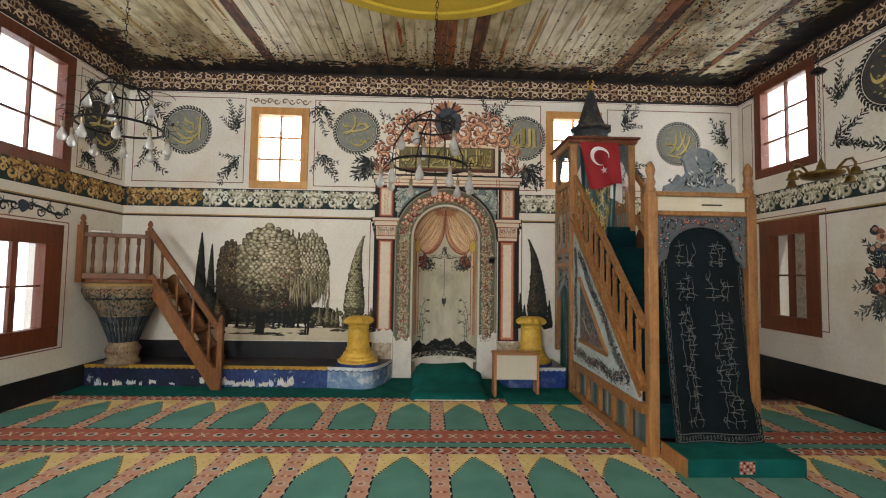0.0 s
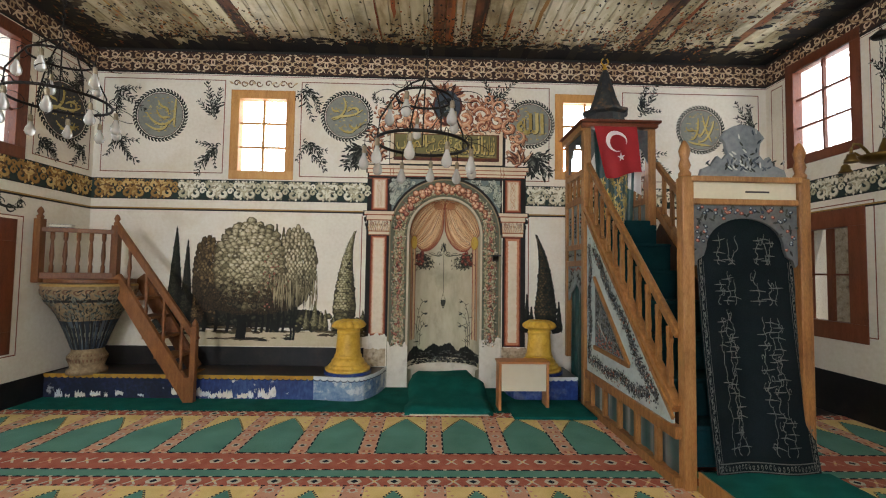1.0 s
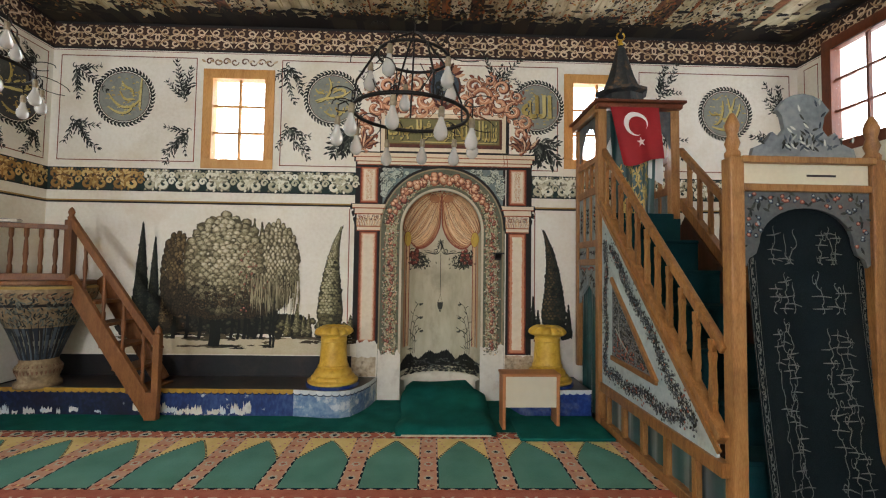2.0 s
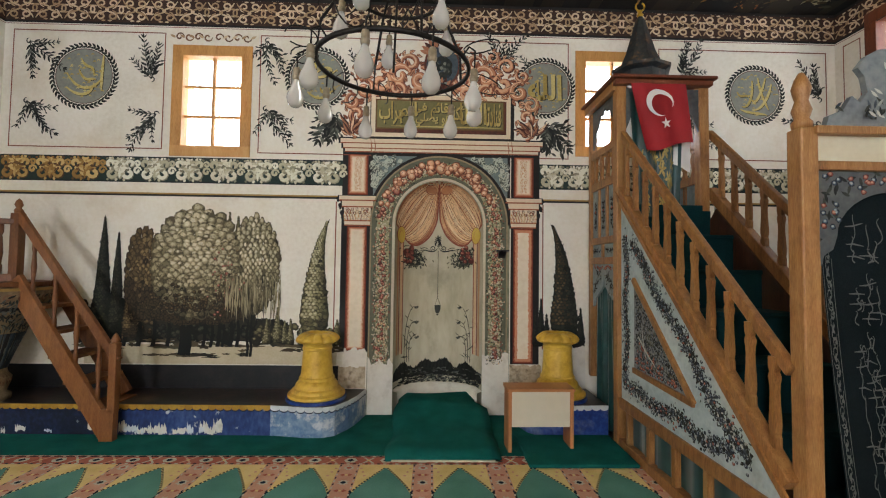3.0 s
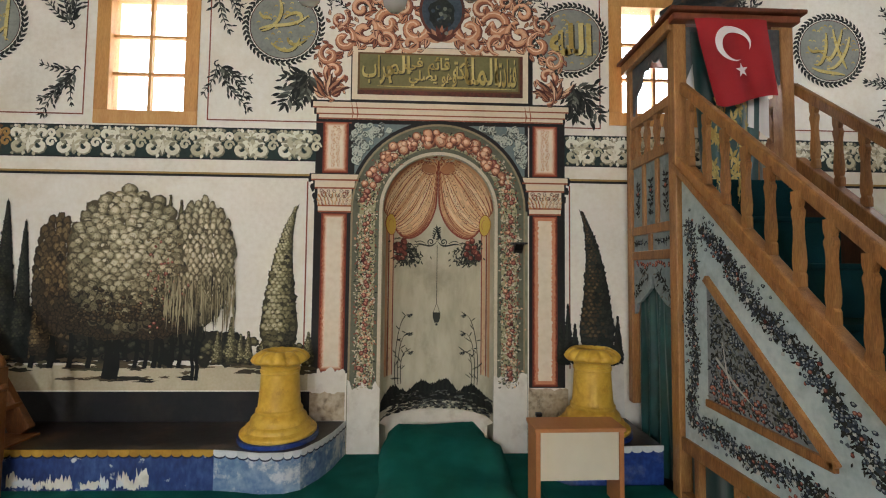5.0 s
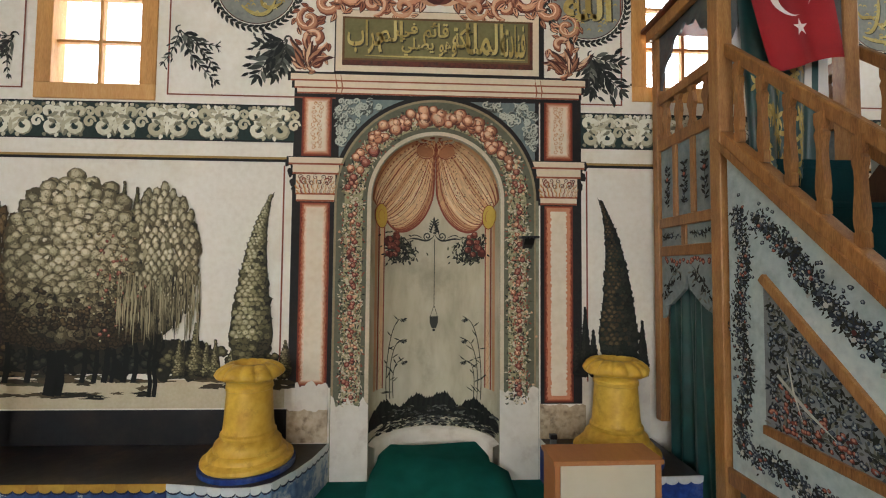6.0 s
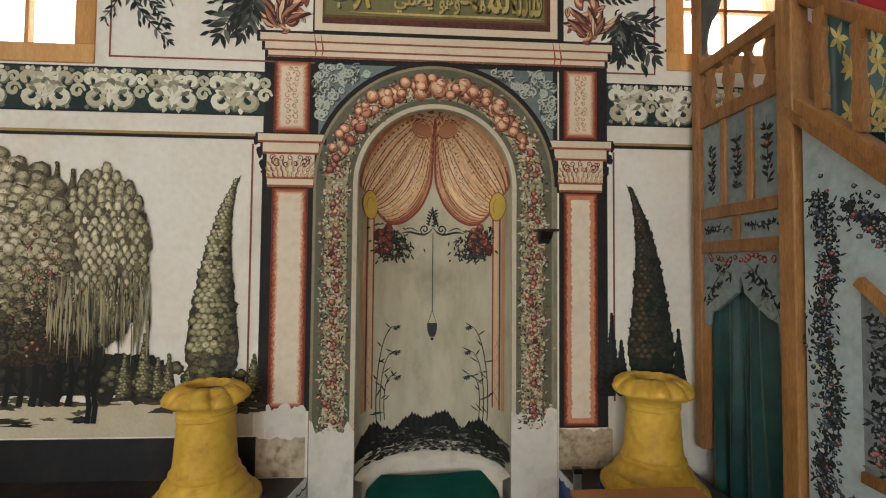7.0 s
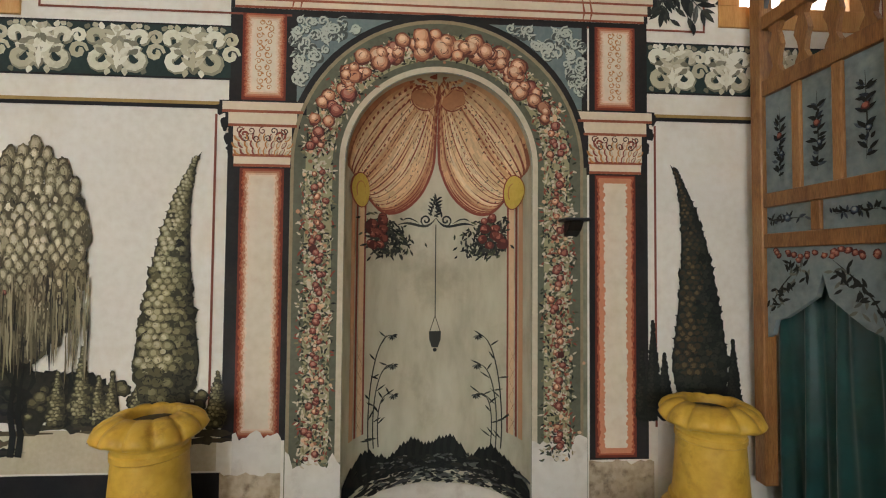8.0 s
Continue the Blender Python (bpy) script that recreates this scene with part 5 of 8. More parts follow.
LETTERS = {"a": (0xFE8D, 0xFE8E), "b": (0xFE8F, 0xFE90, 0xFE91, 0xFE92), "t": (0xFE95, 0xFE96, 0xFE97, 0xFE98), "T": (0xFE93, 0xFE94), "H": (0xFEA1, 0xFEA2, 0xFEA3, 0xFEA4), "d": (0xFEA9, 0xFEAA), "r": (0xFEAD, 0xFEAE), "S": (0xFEB9, 0xFEBA, 0xFEBB, 0xFEBC),
           "f": (0xFED1, 0xFED2, 0xFED3, 0xFED4), "q": (0xFED5, 0xFED6, 0xFED7, 0xFED8), "k": (0xFED9, 0xFEDA, 0xFEDB, 0xFEDC), "l": (0xFEDD, 0xFEDE, 0xFEDF, 0xFEE0), "m": (0xFEE1, 0xFEE2, 0xFEE3, 0xFEE4), "n": (0xFEE5, 0xFEE6, 0xFEE7, 0xFEE8),
           "h": (0xFEE9, 0xFEEA, 0xFEEB, 0xFEEC), "w": (0xFEED, 0xFEEE), "y": (0xFEF1, 0xFEF2, 0xFEF3, 0xFEF4), "Y": (0xFE89, 0xFE8A, 0xFE8B, 0xFE8C), "L": (0xFEFB, 0xFEFC)}


def joined_script(words):
    """Right-to-left script from letter keys, each letter in its joined shape, set out from left to right."""
    out = []
    for word in words.split():
        for i, ch in enumerate(word):
            before = i > 0 and len(LETTERS[word[i - 1]]) == 4
            after = i < len(word) - 1 and len(LETTERS[ch]) == 4
            out.append(chr(LETTERS[ch][(3 if after else 1) if before else (2 if after else 0)]))
        out.append(" ")
    return "".join(reversed(out)).strip()


def script_mesh(name, words, u0, u1, v0, v1, off, depth, material, parent, label, fat=0.012):
    c = bpy.data.curves.new(name, "FONT")
    c.body, c.offset, c.extrude = joined_script(words), fat, 0.02
    o = new(name, c)
    dg = bpy.context.evaluated_depsgraph_get()
    me = bpy.data.meshes.new_from_object(o.evaluated_get(dg))
    bpy.data.objects.remove(o)
    xs, ys = [v.co.x for v in me.vertices], [v.co.y for v in me.vertices]
    ax, bx, ay, by = min(xs), max(xs), min(ys), max(ys)
    for v in me.vertices:
        x, y, z = v.co
        v.co = (u0 + (x - ax) / (bx - ax) * (u1 - u0), off - (depth if z > 0 else 0), v0 + (y - ay) / (by - ay) * (v1 - v0))
    me.materials.clear()
    return link_mesh(name, me, material, parent, label)


SCRIPTS = {
    "a": [[(-0.5, 0.1), (-0.2, -0.5), (0.3, -0.5), (0.55, 0.0)], [(0.55, 0.65), (0.52, 0.2), (0.5, -0.2), (0.52, -0.45)], [(-0.1, 0.55), (0.1, 0.1), (0.25, 0.5), (0.3, 0.0)], [(-0.5, -0.35), (-0.1, -0.7), (0.25, -0.6), (0.3, -0.2)], [(-0.15, 0.2), (0.05, -0.3), (0.2, 0.0), (0.35, -0.1)]],
    "b": [[(-0.6, -0.1), (-0.2, 0.1), (0.2, -0.1), (0.6, 0.3)], [(-0.15, 0.75), (0.1, 0.3), (-0.25, -0.1), (-0.55, -0.15)], [(0.0, 0.2), (0.3, 0.5), (0.6, 0.3), (0.3, 0.05)], [(-0.3, -0.45), (0.0, -0.75), (0.3, -0.7), (0.4, -0.3)], [(0.1, -0.3), (0.12, -0.5), (0.3, -0.55), (0.55, -0.35)], [(-0.6, 0.35), (-0.5, 0.1), (-0.4, 0.3), (-0.3, 0.15)]],
    "c": [[(0.62, 0.55), (0.6, 0.1), (0.58, -0.2), (0.6, -0.4)], [(0.3, 0.35), (0.3, -0.1), (0.25, -0.4), (0.05, -0.3)], [(0.08, 0.3), (0.05, -0.1), (0.0, -0.4), (-0.2, -0.3)], [(-0.15, 0.2), (-0.2, -0.3), (-0.55, -0.3), (-0.6, 0.15)], [(-0.3, 0.45), (-0.1, 0.3), (0.1, 0.6), (0.3, 0.45)], [(-0.3, -0.6), (-0.1, -0.7), (0.1, -0.55), (0.3, -0.65)]],
    "d": [[(0.55, 0.4), (0.5, 0.0), (0.2, -0.6), (-0.1, -0.5)], [(0.1, 0.6), (0.15, 0.1), (0.35, -0.3), (0.45, -0.5)], [(0.35, 0.6), (0.25, 0.1), (0.0, -0.4), (-0.1, -0.2)], [(-0.1, 0.5), (-0.05, 0.0), (-0.2, -0.5), (-0.45, -0.4)], [(-0.6, 0.1), (-0.5, -0.2), (-0.3, 0.1), (-0.2, -0.1)], [(-0.5, -0.5), (-0.2, -0.65), (0.1, -0.6), (0.4, -0.68)]],
}


def medallion(m, u, v, r, script, label, disc=None, word=""):
    """A painted roundel: leaf wreath, ringed disc and brushed gilt script."""
    t = thing("wall_medallion", label, "wall medallion", m, "painted medallions")
    p = Paint()
    p.ring(u, v, r * 0.80, r * 0.86, PLASTER, 1), p.ring(u, v, r * 0.795, r * 0.815, CORAL_DARK, 2)
    for k in range(46):
        a = 2 * math.pi * k / 46
        for d in (-1, 0.8):
            p.leaf(u + r * 0.9 * math.cos(a), v + r * 0.9 * math.sin(a), r * 0.17, r * 0.075, a + math.pi / 2 + d * 0.55, INK, 3)
    p.build("wreath", Matrix(), t, "dark leaf wreath")
    p = Paint()
    p.disc(u, v, r * 0.8, disc or DISC, 0, 56)
    p.build("disc", Matrix(), t, "grey painted disc")
    p = Paint(base=0.005)
    for q, col, d in ((0, LETTER_SHADE, 0.02), (1, GILT_PAINT, 0)):
        for st in SCRIPTS[script] if not word else []:
            pts = [(u + (x + d) * r * 0.98, v + (y - d) * r * 0.95) for x, y in st]
            p.stroke(bez(*pts, 14), r * 0.078, col, q, (0.5, 0.3))
    for k in range(48):
        a, q = rng.uniform(0, 6.28), rng.uniform(0.2, 0.7) * r
        p.stroke(bez((u + q * math.cos(a), v + q * math.sin(a)), (u + q * math.cos(a) + 0.01, v + q * math.sin(a) + 0.02), (u + q * math.cos(a) + 0.02, v + q * math.sin(a) + 0.02), (u + q * math.cos(a) + 0.03, v + q * math.sin(a)), 6), r * 0.03, GILT_PAINT, 2)
    p.build("script", Matrix(), t, "gilt brushed script")
    if word:
        script_mesh("word_shade", word, u - r * 0.5, u + r * 0.58, v - r * 0.42, v + r * 0.4, -0.0062, 0.0008, LETTER_SHADE, t, "dark shade of the word", 0.03)
        script_mesh("word", word, u - r * 0.54, u + r * 0.54, v - r * 0.4, v + r * 0.44, -0.0075, 0.001, GILT_PAINT, t, "gilt word", 0.03)
    return t


medallion(M_BACK, -3.433, 3.562, 0.37, "a", "round painted medallion with gilt script in a leaf wreath")
medallion(M_BACK, -0.955, 3.60, 0.355, "b", "round painted medallion with gilt script in a leaf wreath")
medallion(M_BACK, 1.529, 3.553, 0.345, "c", "round painted medallion with gilt script in a leaf wreath", None, "allh")
medallion(M_BACK, 3.887, 3.53, 0.345, "d", "round painted medallion with gilt script in a leaf wreath")
medallion(M_LEFT, 6.33, 3.43, 0.40, "b", "dark painted medallion with faint script on the side wall", DISC_DARK)
medallion(M_RIGHT, -4.53, 3.66, 0.43, "c", "dark painted medallion with faint script on the side wall", DISC_DARK)


def spray(m, u, v, ang, size=0.42, curve=0.5, leaf=0.085, both=None):
    t = thing("leaf_spray", "painted spray of dark leaves on the plaster", "wall painting", m, "painted leaf sprays")
    p = Paint()
    sprig(p, u, v, ang, size, leaf, curve=curve)
    sprig(p, u, v, ang + 0.5, size * 0.62, leaf * 0.8, curve=curve, n=6), sprig(p, u, v, ang - 0.45, size * 0.58, leaf * 0.8, curve=-curve, n=6, coat=2)
    p.spiral(u, v, 0.035, ang + 2.6, 0.8, 0.014, INK, 3, n=10)
    if both is not None:
        sprig(p, u, v, both, size * 0.8, leaf, curve=-curve)
    p.build("leaves", Matrix(), t)


R = radians
for u, v, a, c, b in ((-4.02, 3.93, -40, 0.3, -75), (-2.72, 3.55, 118, -0.3, 75), (-4.02, 3.28, -62, 0.5, -35), (-2.66, 3.17, -145, 0.5, -115), (-1.50, 4.0, -95, 0.4, -50), (-1.50, 3.25, -70, 0.5, -35),
                      (1.02, 3.78, 60, -0.3, 100), (3.05, 3.72, 50, 0.3, 85), (4.62, 3.5, 118, -0.3, 95), (4.6, 3.22, -145, 0.5, -170), (3.1, 3.25, -60, 0.5, -30)):
    spray(M_BACK, u, v, R(a), 0.46, c, 0.08, both=R(b))
for u, v, a, b in ((-0.72, 3.2, -140, -95), (1.56, 3.15, -60, -85)):
    spray(M_BACK, u, v, R(a), 0.34, 0.3, 0.14, both=R(b))
for u, v, a, b in ((6.02, 3.92, -20, -50), (6.6, 3.92, -160, -120), (6.02, 3.0, -50, -20), (6.66, 3.06, -130, -160)):
    spray(M_LEFT, u, v, R(a), 0.3, 0.4, 0.07, both=R(b))
for u, v, a, b in ((-5.2, 3.55, 80, 50), (-5.25, 3.1, 20, -10), (-4.6, 2.9, 20, 170)):
    spray(M_RIGHT, u, v, R(a), 0.45, 0.3, 0.085, both=R(b))

# flower bush on the side wall, scrolls over the low window
t = thing("flower_painting", "painted rose bush with grey-green leaves", "wall painting", M_RIGHT)
p = Paint()
for k in range(16):
    sprig(p, -4.62 + rng.uniform(-0.1, 0.1), 1.5 + rng.uniform(-0.15, 0.15), R(rng.uniform(60, 330)), rng.uniform(0.25, 0.5), 0.09, rng.choice((INK, INK_LIGHT, FLOWER_BLUE)), 1 + k % 3, rng.uniform(-0.6, 0.6))
for k in range(14):
    u, v = -4.6 + rng.uniform(-0.3, 0.35), 1.65 + rng.uniform(-0.3, 0.4)
    p.disc(u, v, 0.05, rng.choice((ROSE, FLOWER_BLUE, INK)), 4, 11, ragged=0.2), p.disc(u + 0.008, v + 0.01, 0.028, ROSE, 5, 9, ragged=0.2)
p.build("bush", Matrix(), t)
t = thing("scroll_painting", "painted dark scrollwork above the low window", "wall painting", M_LEFT)
p = Paint()
for s in (-1, 1):
    c = 5.25
    p.stroke(bez((c, 2.17), (c + s * 0.25, 2.3), (c + s * 0.3, 2.08), (c + s * 0.62, 2.17), 16), 0.03, INK, 1)
    for k in range(5):
        p.spiral(c + s * (0.1 + 0.12 * k), 2.17 + 0.02 * (-1) ** k, 0.06, 0, 1.1, 0.02, INK, 2, flip=s * (-1) ** k, n=11)
        sprig(p, c + s * (0.08 + 0.12 * k), 2.17, R(90 - s * 70 + 40 * (-1) ** k), 0.1, 0.04, coat=3, n=4)
p.disc(5.25, 2.19, 0.07, FLOWER_BLUE, 4, 14, ragged=0.15)
p.build("scrollwork", Matrix(), t)
# scroll ornament above the window
t = thing("scroll_painting", "painted brown leaf scroll above the window", "wall painting", M_BACK)
p = Paint()
for s in (-1, 1):
    for k in range(4):
        p.spiral(-2.08 + s * (0.06 + 0.1 * k), 4.02, 0.05, 0, 1.0, 0.018, BAND_SHADE, 1 + k % 2, flip=s * (-1) ** k, n=11)
        p.leaf(-2.08 + s * (0.1 + 0.1 * k), 4.01, 0.07, 0.03, R(90 - s * 60), BAND_SCROLL, 3)
p.build("scrollwork", Matrix(), t)

# ---- paintings round the niche ----
p = Paint()
for s, (ua, ub) in ((-1, (-0.60, -0.385)), (1, (1.195, 1.41))):
    oa, ob = (-0.66, -0.355) if s < 0 else (1.165, 1.475)
    bot = 0.66 if s < 0 else 0.54
    p.rect(oa, ob, bot, 2.80, LINE_BLACK, 0)
    for z0, z1 in ((bot + 0.01, 2.0), (2.335, 2.785)):
        p.rect(ua, ub, z0, z1, EDGE_TONES[0], 1)
        ins = 0.012
        for q, row in enumerate(EDGE_TONES[1:]):
            steps = 150
            zs = [z0 + ins + (z1 - z0 - 2 * ins) * k / steps for k in range(steps + 1)]
            lf = [(ua + ins + rng.uniform(-0.005, 0.007), z) for z in zs]
            rt = [(ub - ins + rng.uniform(-0.007, 0.005), z) for z in zs]
            p.poly(lf + rt[::-1], row, 1.2 + 0.2 * q)
            ins += 0.009
        steps = 150
        zs = [z0 + ins + (z1 - z0 - 2 * ins) * k / steps for k in range(steps + 1)]
        p.poly([(ua + ins + rng.uniform(-0.006, 0.008), z) for z in zs] + [(ub - ins + rng.uniform(-0.008, 0.006), z) for z in reversed(zs)], PILASTER, 2.2)
    for k in range(11):
        zz, um = 2.40 + 0.033 * k, (ua + ub) / 2
        for sx in (-1, 1):
            p.spiral(um + sx * rng.uniform(0.012, 0.03), zz, rng.uniform(0.014, 0.022), rng.uniform(0, 3), 1.1, 0.005, OCHRE_LINE, 3 + k % 3 * 0.4, flip=sx * (-1) ** k, n=10)
        p.leaf(um, zz, 0.022, 0.01, R(90 + 50 * (-1) ** k), OCHRE_LINE, 3.5)
    # capital
    for a, b, za, zb, col in ((-0.09, 0.09, 2.27, 2.325, CORNICE), (-0.06, 0.06, 2.2, 2.27, CORNICE), (-0.035, 0.035, 2.05, 2.2, CORNICE), (-0.03, 0.03, 2.0, 2.05, CORNICE)):
        p.rect(ua + a - 0.015, ub + b + 0.015, za - 0.006, zb + 0.006, LINE_BLACK, 3)
        p.rect(ua + a, ub + b, za, zb, col, 4), p.rect(ua + a, ub + b, za, za + 0.014, PILASTER_EDGE, 5)
    um = (ua + ub) / 2
    for z in (2.03, 2.09, 2.14, 2.21, 2.29):
        p.tuft((ua if s < 0 else ub) + s * (0.035 + 0.26 * max(0, z - 2.05)), z, 0.022, 0.03, [LINE_BLACK], 2.8, ragged=0.3)
    for k in range(9):
        x = um - 0.11 + 0.0275 * k
        p.spiral(x, 2.16 + 0.02 * (-1) ** k, 0.02, k * 1.9, 1.2, 0.006, CORAL_DARK, 7.6, flip=(-1) ** k, n=10)
    for sx in (-1, 1):
        p.spiral(um + sx * 0.088, 2.16, 0.03, math.pi / 2, 1.4, 0.012, DRAPE_LINE, 6, flip=-sx, n=14)
        for row, zz in enumerate((2.055, 2.09, 2.125)):
            for k in range(5):
                x = um + sx * (0.012 + 0.024 * k + 0.01 * (row % 2))
                p.leaf(x, zz, 0.045, 0.022, R(90 - sx * 12 * k), DRAPE_LINE if k % 2 else OCHRE_LINE, 6 + row * 0.4)
                p.leaf(x + 0.003, zz + 0.006, 0.034, 0.013, R(90 - sx * 12 * k), RIM_CREAM, 6.2 + row * 0.4)
    # frieze block and cornice ends
p.rect(-0.66, 1.475, 2.775, 2.80, LINE_BLACK, 1)
for a, z0, z1, col in ((0.0, 2.80, 2.84, CORNICE), (0.02, 2.84, 2.895, CORNICE), (0.05, 2.895, 2.95, CORNICE)):
    p.rect(-0.64 - a - 0.02, 1.46 + a + 0.02, z0, z1 + 0.015, LINE_BLACK, 2)
    p.rect(-0.64 - a, 1.46 + a, z0, z1, col, 3), p.rect(-0.64 - a, 1.46 + a, z0, z0 + 0.012, PILASTER_EDGE, 4)
for u in (-0.36, -0.32, 1.13, 1.17):
    p.stroke([(u, 2.80), (u + 0.01, 2.85), (u - 0.005, 2.95)], 0.012, PILASTER_EDGE, 5)
# worn and patched feet
p.build("pilasters", Matrix(), mihrab, "painted marbled pilasters and cornice")


def ragged_patch(p, u0, u1, z0, z1, m, coat, amp=0.03):
    n = 14
    pts = [(u0, z0), (u1, z0)] + [(u1 - (u1 - u0) * k / n, z1 + rng.uniform(-amp, amp) + amp * math.sin(k)) for k in range(n + 1)]
    p.poly(pts, m, coat)


p = Paint(base=0.008)
ragged_patch(p, -0.605, -0.372, 0.48, 0.69, PATCH, 0, 0.02)
ragged_patch(p, -0.66, -0.372, 0.275, 0.5, OLD_PLASTER, 1, 0.008)
ragged_patch(p, 1.16, 1.50, 0.29, 0.53, OLD_PLASTER, 0, 0.008)
ragged_patch(p, -0.352, NX - NR, -0.01, 0.56, PATCH, 0, 0.025)
ragged_patch(p, NX + NR, 1.15, -0.01, 0.64, PATCH, 0, 0.03)
ragged_patch(p, 1.52, 1.98, 0.29, 0.72, PATCH, 0, 0.02)
p.build("patches", Matrix(), mihrab, "bare white plaster repairs")

# arch: spandrels, edge lines, garland
RO = 0.745
p = Paint(base=0.003)
for s in (-1, 1):
    us = u0 if s < 0 else u1
    n = 20
    for k in range(n):
        fa, fb = k / n, (k + 1) / n
        xa, xb = NX + s * (0.16 + (RO - 0.16) * fa), NX + s * (0.16 + (RO - 0.16) * fb)
        za, zb = [SPRING + math.sqrt(max(0, RO * RO - (x - NX) ** 2)) for x in (xa, xb)]
        za, zb = max(za, 2.335), max(zb, 2.335)
        if za < 2.77:
            p.poly([(xa, za), (xb, zb), (xb, 2.775), (xa, 2.775)], SPANDREL, 1)
    p.rect(min(us, NX + s * 0.2), max(us, NX + s * 0.2), 2.765, 2.785, LINE_BLACK, 2)
    p.rect(us - (0.0 if s < 0 else 0.03), us + (0.03 if s < 0 else 0.0), 2.33, 2.785, LINE_BLACK, 2)
    for k in range(170):
        x, z = NX + s * rng.uniform(0.3, 0.74), rng.uniform(2.37, 2.75)
        if math.hypot(x - NX, z - SPRING) > RO + 0.055:
            a, fl, r = rng.uniform(0, 6), rng.choice((-1, 1)), rng.uniform(0.018, 0.034)
            p.spiral(x + 0.003, z - 0.004, r, a, 1.2, 0.016, SCROLL_DARK, 3 + k % 6 * 0.5, flip=fl, n=12)
            p.spiral(x, z, r, a, 1.2, 0.012, SCROLL_PALE, 3.4 + k % 6 * 0.5, flip=fl, n=12)
            p.leaf(x, z, 0.035, 0.012, a + 2, SCROLL_PALE, 7)
p.ring(NX, SPRING, RO, RO + 0.03, LINE_BLACK, 4, 40, 0, math.pi)
p.ring(NX, SPRING, RO - 0.018, RO, RIM_TAN, 5, 40, 0, math.pi)
p.ring(NX, SPRING, NR + 0.002, NR + 0.03, RIM_CREAM, 4, 40, 0, math.pi)
p.ring(NX, SPRING, NR + 0.03, NR + 0.062, BAND_GREEN, 3, 40, 0, math.pi)
p.ring(NX, SPRING, NR + 0.062, RO - 0.075, BAND_PALE, 3, 40, 0, math.pi)
p.ring(NX, SPRING, RO - 0.075, RO - 0.018, BAND_GREEN, 3, 40, 0, math.pi)
for s in (-1, 1):
    for q0, q1, col, c in ((RO - 0.018, RO - 0.003, RIM_TAN, 5), (NR + 0.002, NR + 0.03, RIM_CREAM, 4), (NR + 0.03, NR + 0.062, BAND_GREEN, 3), (NR + 0.062, RO - 0.075, BAND_PALE, 3), (RO - 0.075, RO - 0.018, BAND_GREEN, 3)):
        a, b = sorted((NX + s * q0, NX + s * q1))
        p.rect(a, b, 0.55, SPRING, col, c)
p.build("arch_lines", Matrix(), mihrab)

p = Paint(base=0.009)
RG = 0.61
path = [(NX - RG, 0.6 + k * 0.062) for k in range(23)]
path += [(NX - RG * math.cos(math.pi * k / 34), SPRING + RG * math.sin(math.pi * k / 34)) for k in range(1, 34)]
path += [(NX + RG, 0.6 + k * 0.062) for k in range(22, -1, -1)]
for i, (u, v) in enumerate(path):
    top = max(0, v - SPRING) / RG
    for k in range(64):
        uu, vv = u + max(-0.075, min(0.075, rng.gauss(0, 0.05))), v + max(-0.06, min(0.06, rng.gauss(0, 0.03)))
        p.leaf(uu, vv, rng.uniform(0.016, 0.034), 0.011, rng.uniform(0, 6.28), rng.choice((LEAF_GREEN, LEAF_GREEN, BAND_GREEN, OLIVE_TONES[3], INK, DRAPE_LINE, RIM_CREAM, RIM_CREAM)), k % 5 * 0.4)
    for k in range(5):
        p.disc(u + rng.gauss(0, 0.035), v + rng.gauss(0, 0.03), rng.uniform(0.006, 0.011), rng.choice((RIM_CREAM, DRAPE, CORAL, PEACH)), 2.4, 7, ragged=0.2)
    big = 0.019 + 0.028 * top
    for k in range(2 if top < 0.55 else 3):
        uu, vv = u + rng.gauss(0, 0.018 + 0.022 * top), v + rng.gauss(0, 0.02)
        q, c = big * rng.uniform(0.7, 1.2), 2.6 + rng.random() * 2.5
        p.tuft(uu, vv, q, q * 0.95, PEACH_TONES if rng.random() < 0.35 + 0.6 * top else ROSE_TONES, c, n=13, ragged=0.14)
        for j in range(2):
            a = rng.uniform(0, 6.28)
            p.stroke(arc(uu, vv, q * rng.uniform(0.3, 0.7), a, a + 1.6, 6), 0.004, CORAL_DARK, c + 1.3)
p.build("garland", Matrix(), mihrab, "painted garland of roses and fruit")


def on_niche(u, v, off):
    w = math.sqrt(max(1e-6, NR * NR - max(0, v - SPRING) ** 2))
    f = max(-0.999, min(0.999, (u - NX) / w))
    q = 1 - off * 2.2
    return NX + (u - NX) * q, DEPTH * (w / NR) * math.sqrt(1 - f * f) * q, v


LANE = ((0.004, 0.455), (0.006, 0.31), (0.008, 0.17), (0.022, 0.05), (0.09, -0.10), (0.20, -0.20), (0.31, -0.215), (0.40, -0.125))


def lane_at(t):
    """Free edge of a painted drape, from its knot to the tie."""
    q = t * (len(LANE) - 1)
    k = min(len(LANE) - 2, int(q))
    f = q - k
    p0, p1, p2, p3 = LANE[max(0, k - 1)], LANE[k], LANE[k + 1], LANE[min(len(LANE) - 1, k + 2)]
    return [0.5 * (2 * p1[i] + (p2[i] - p0[i]) * f + (2 * p0[i] - 5 * p1[i] + 4 * p2[i] - p3[i]) * f * f + (3 * p1[i] - p0[i] - 3 * p2[i] + p3[i]) * f ** 3) for i in (0, 1)]


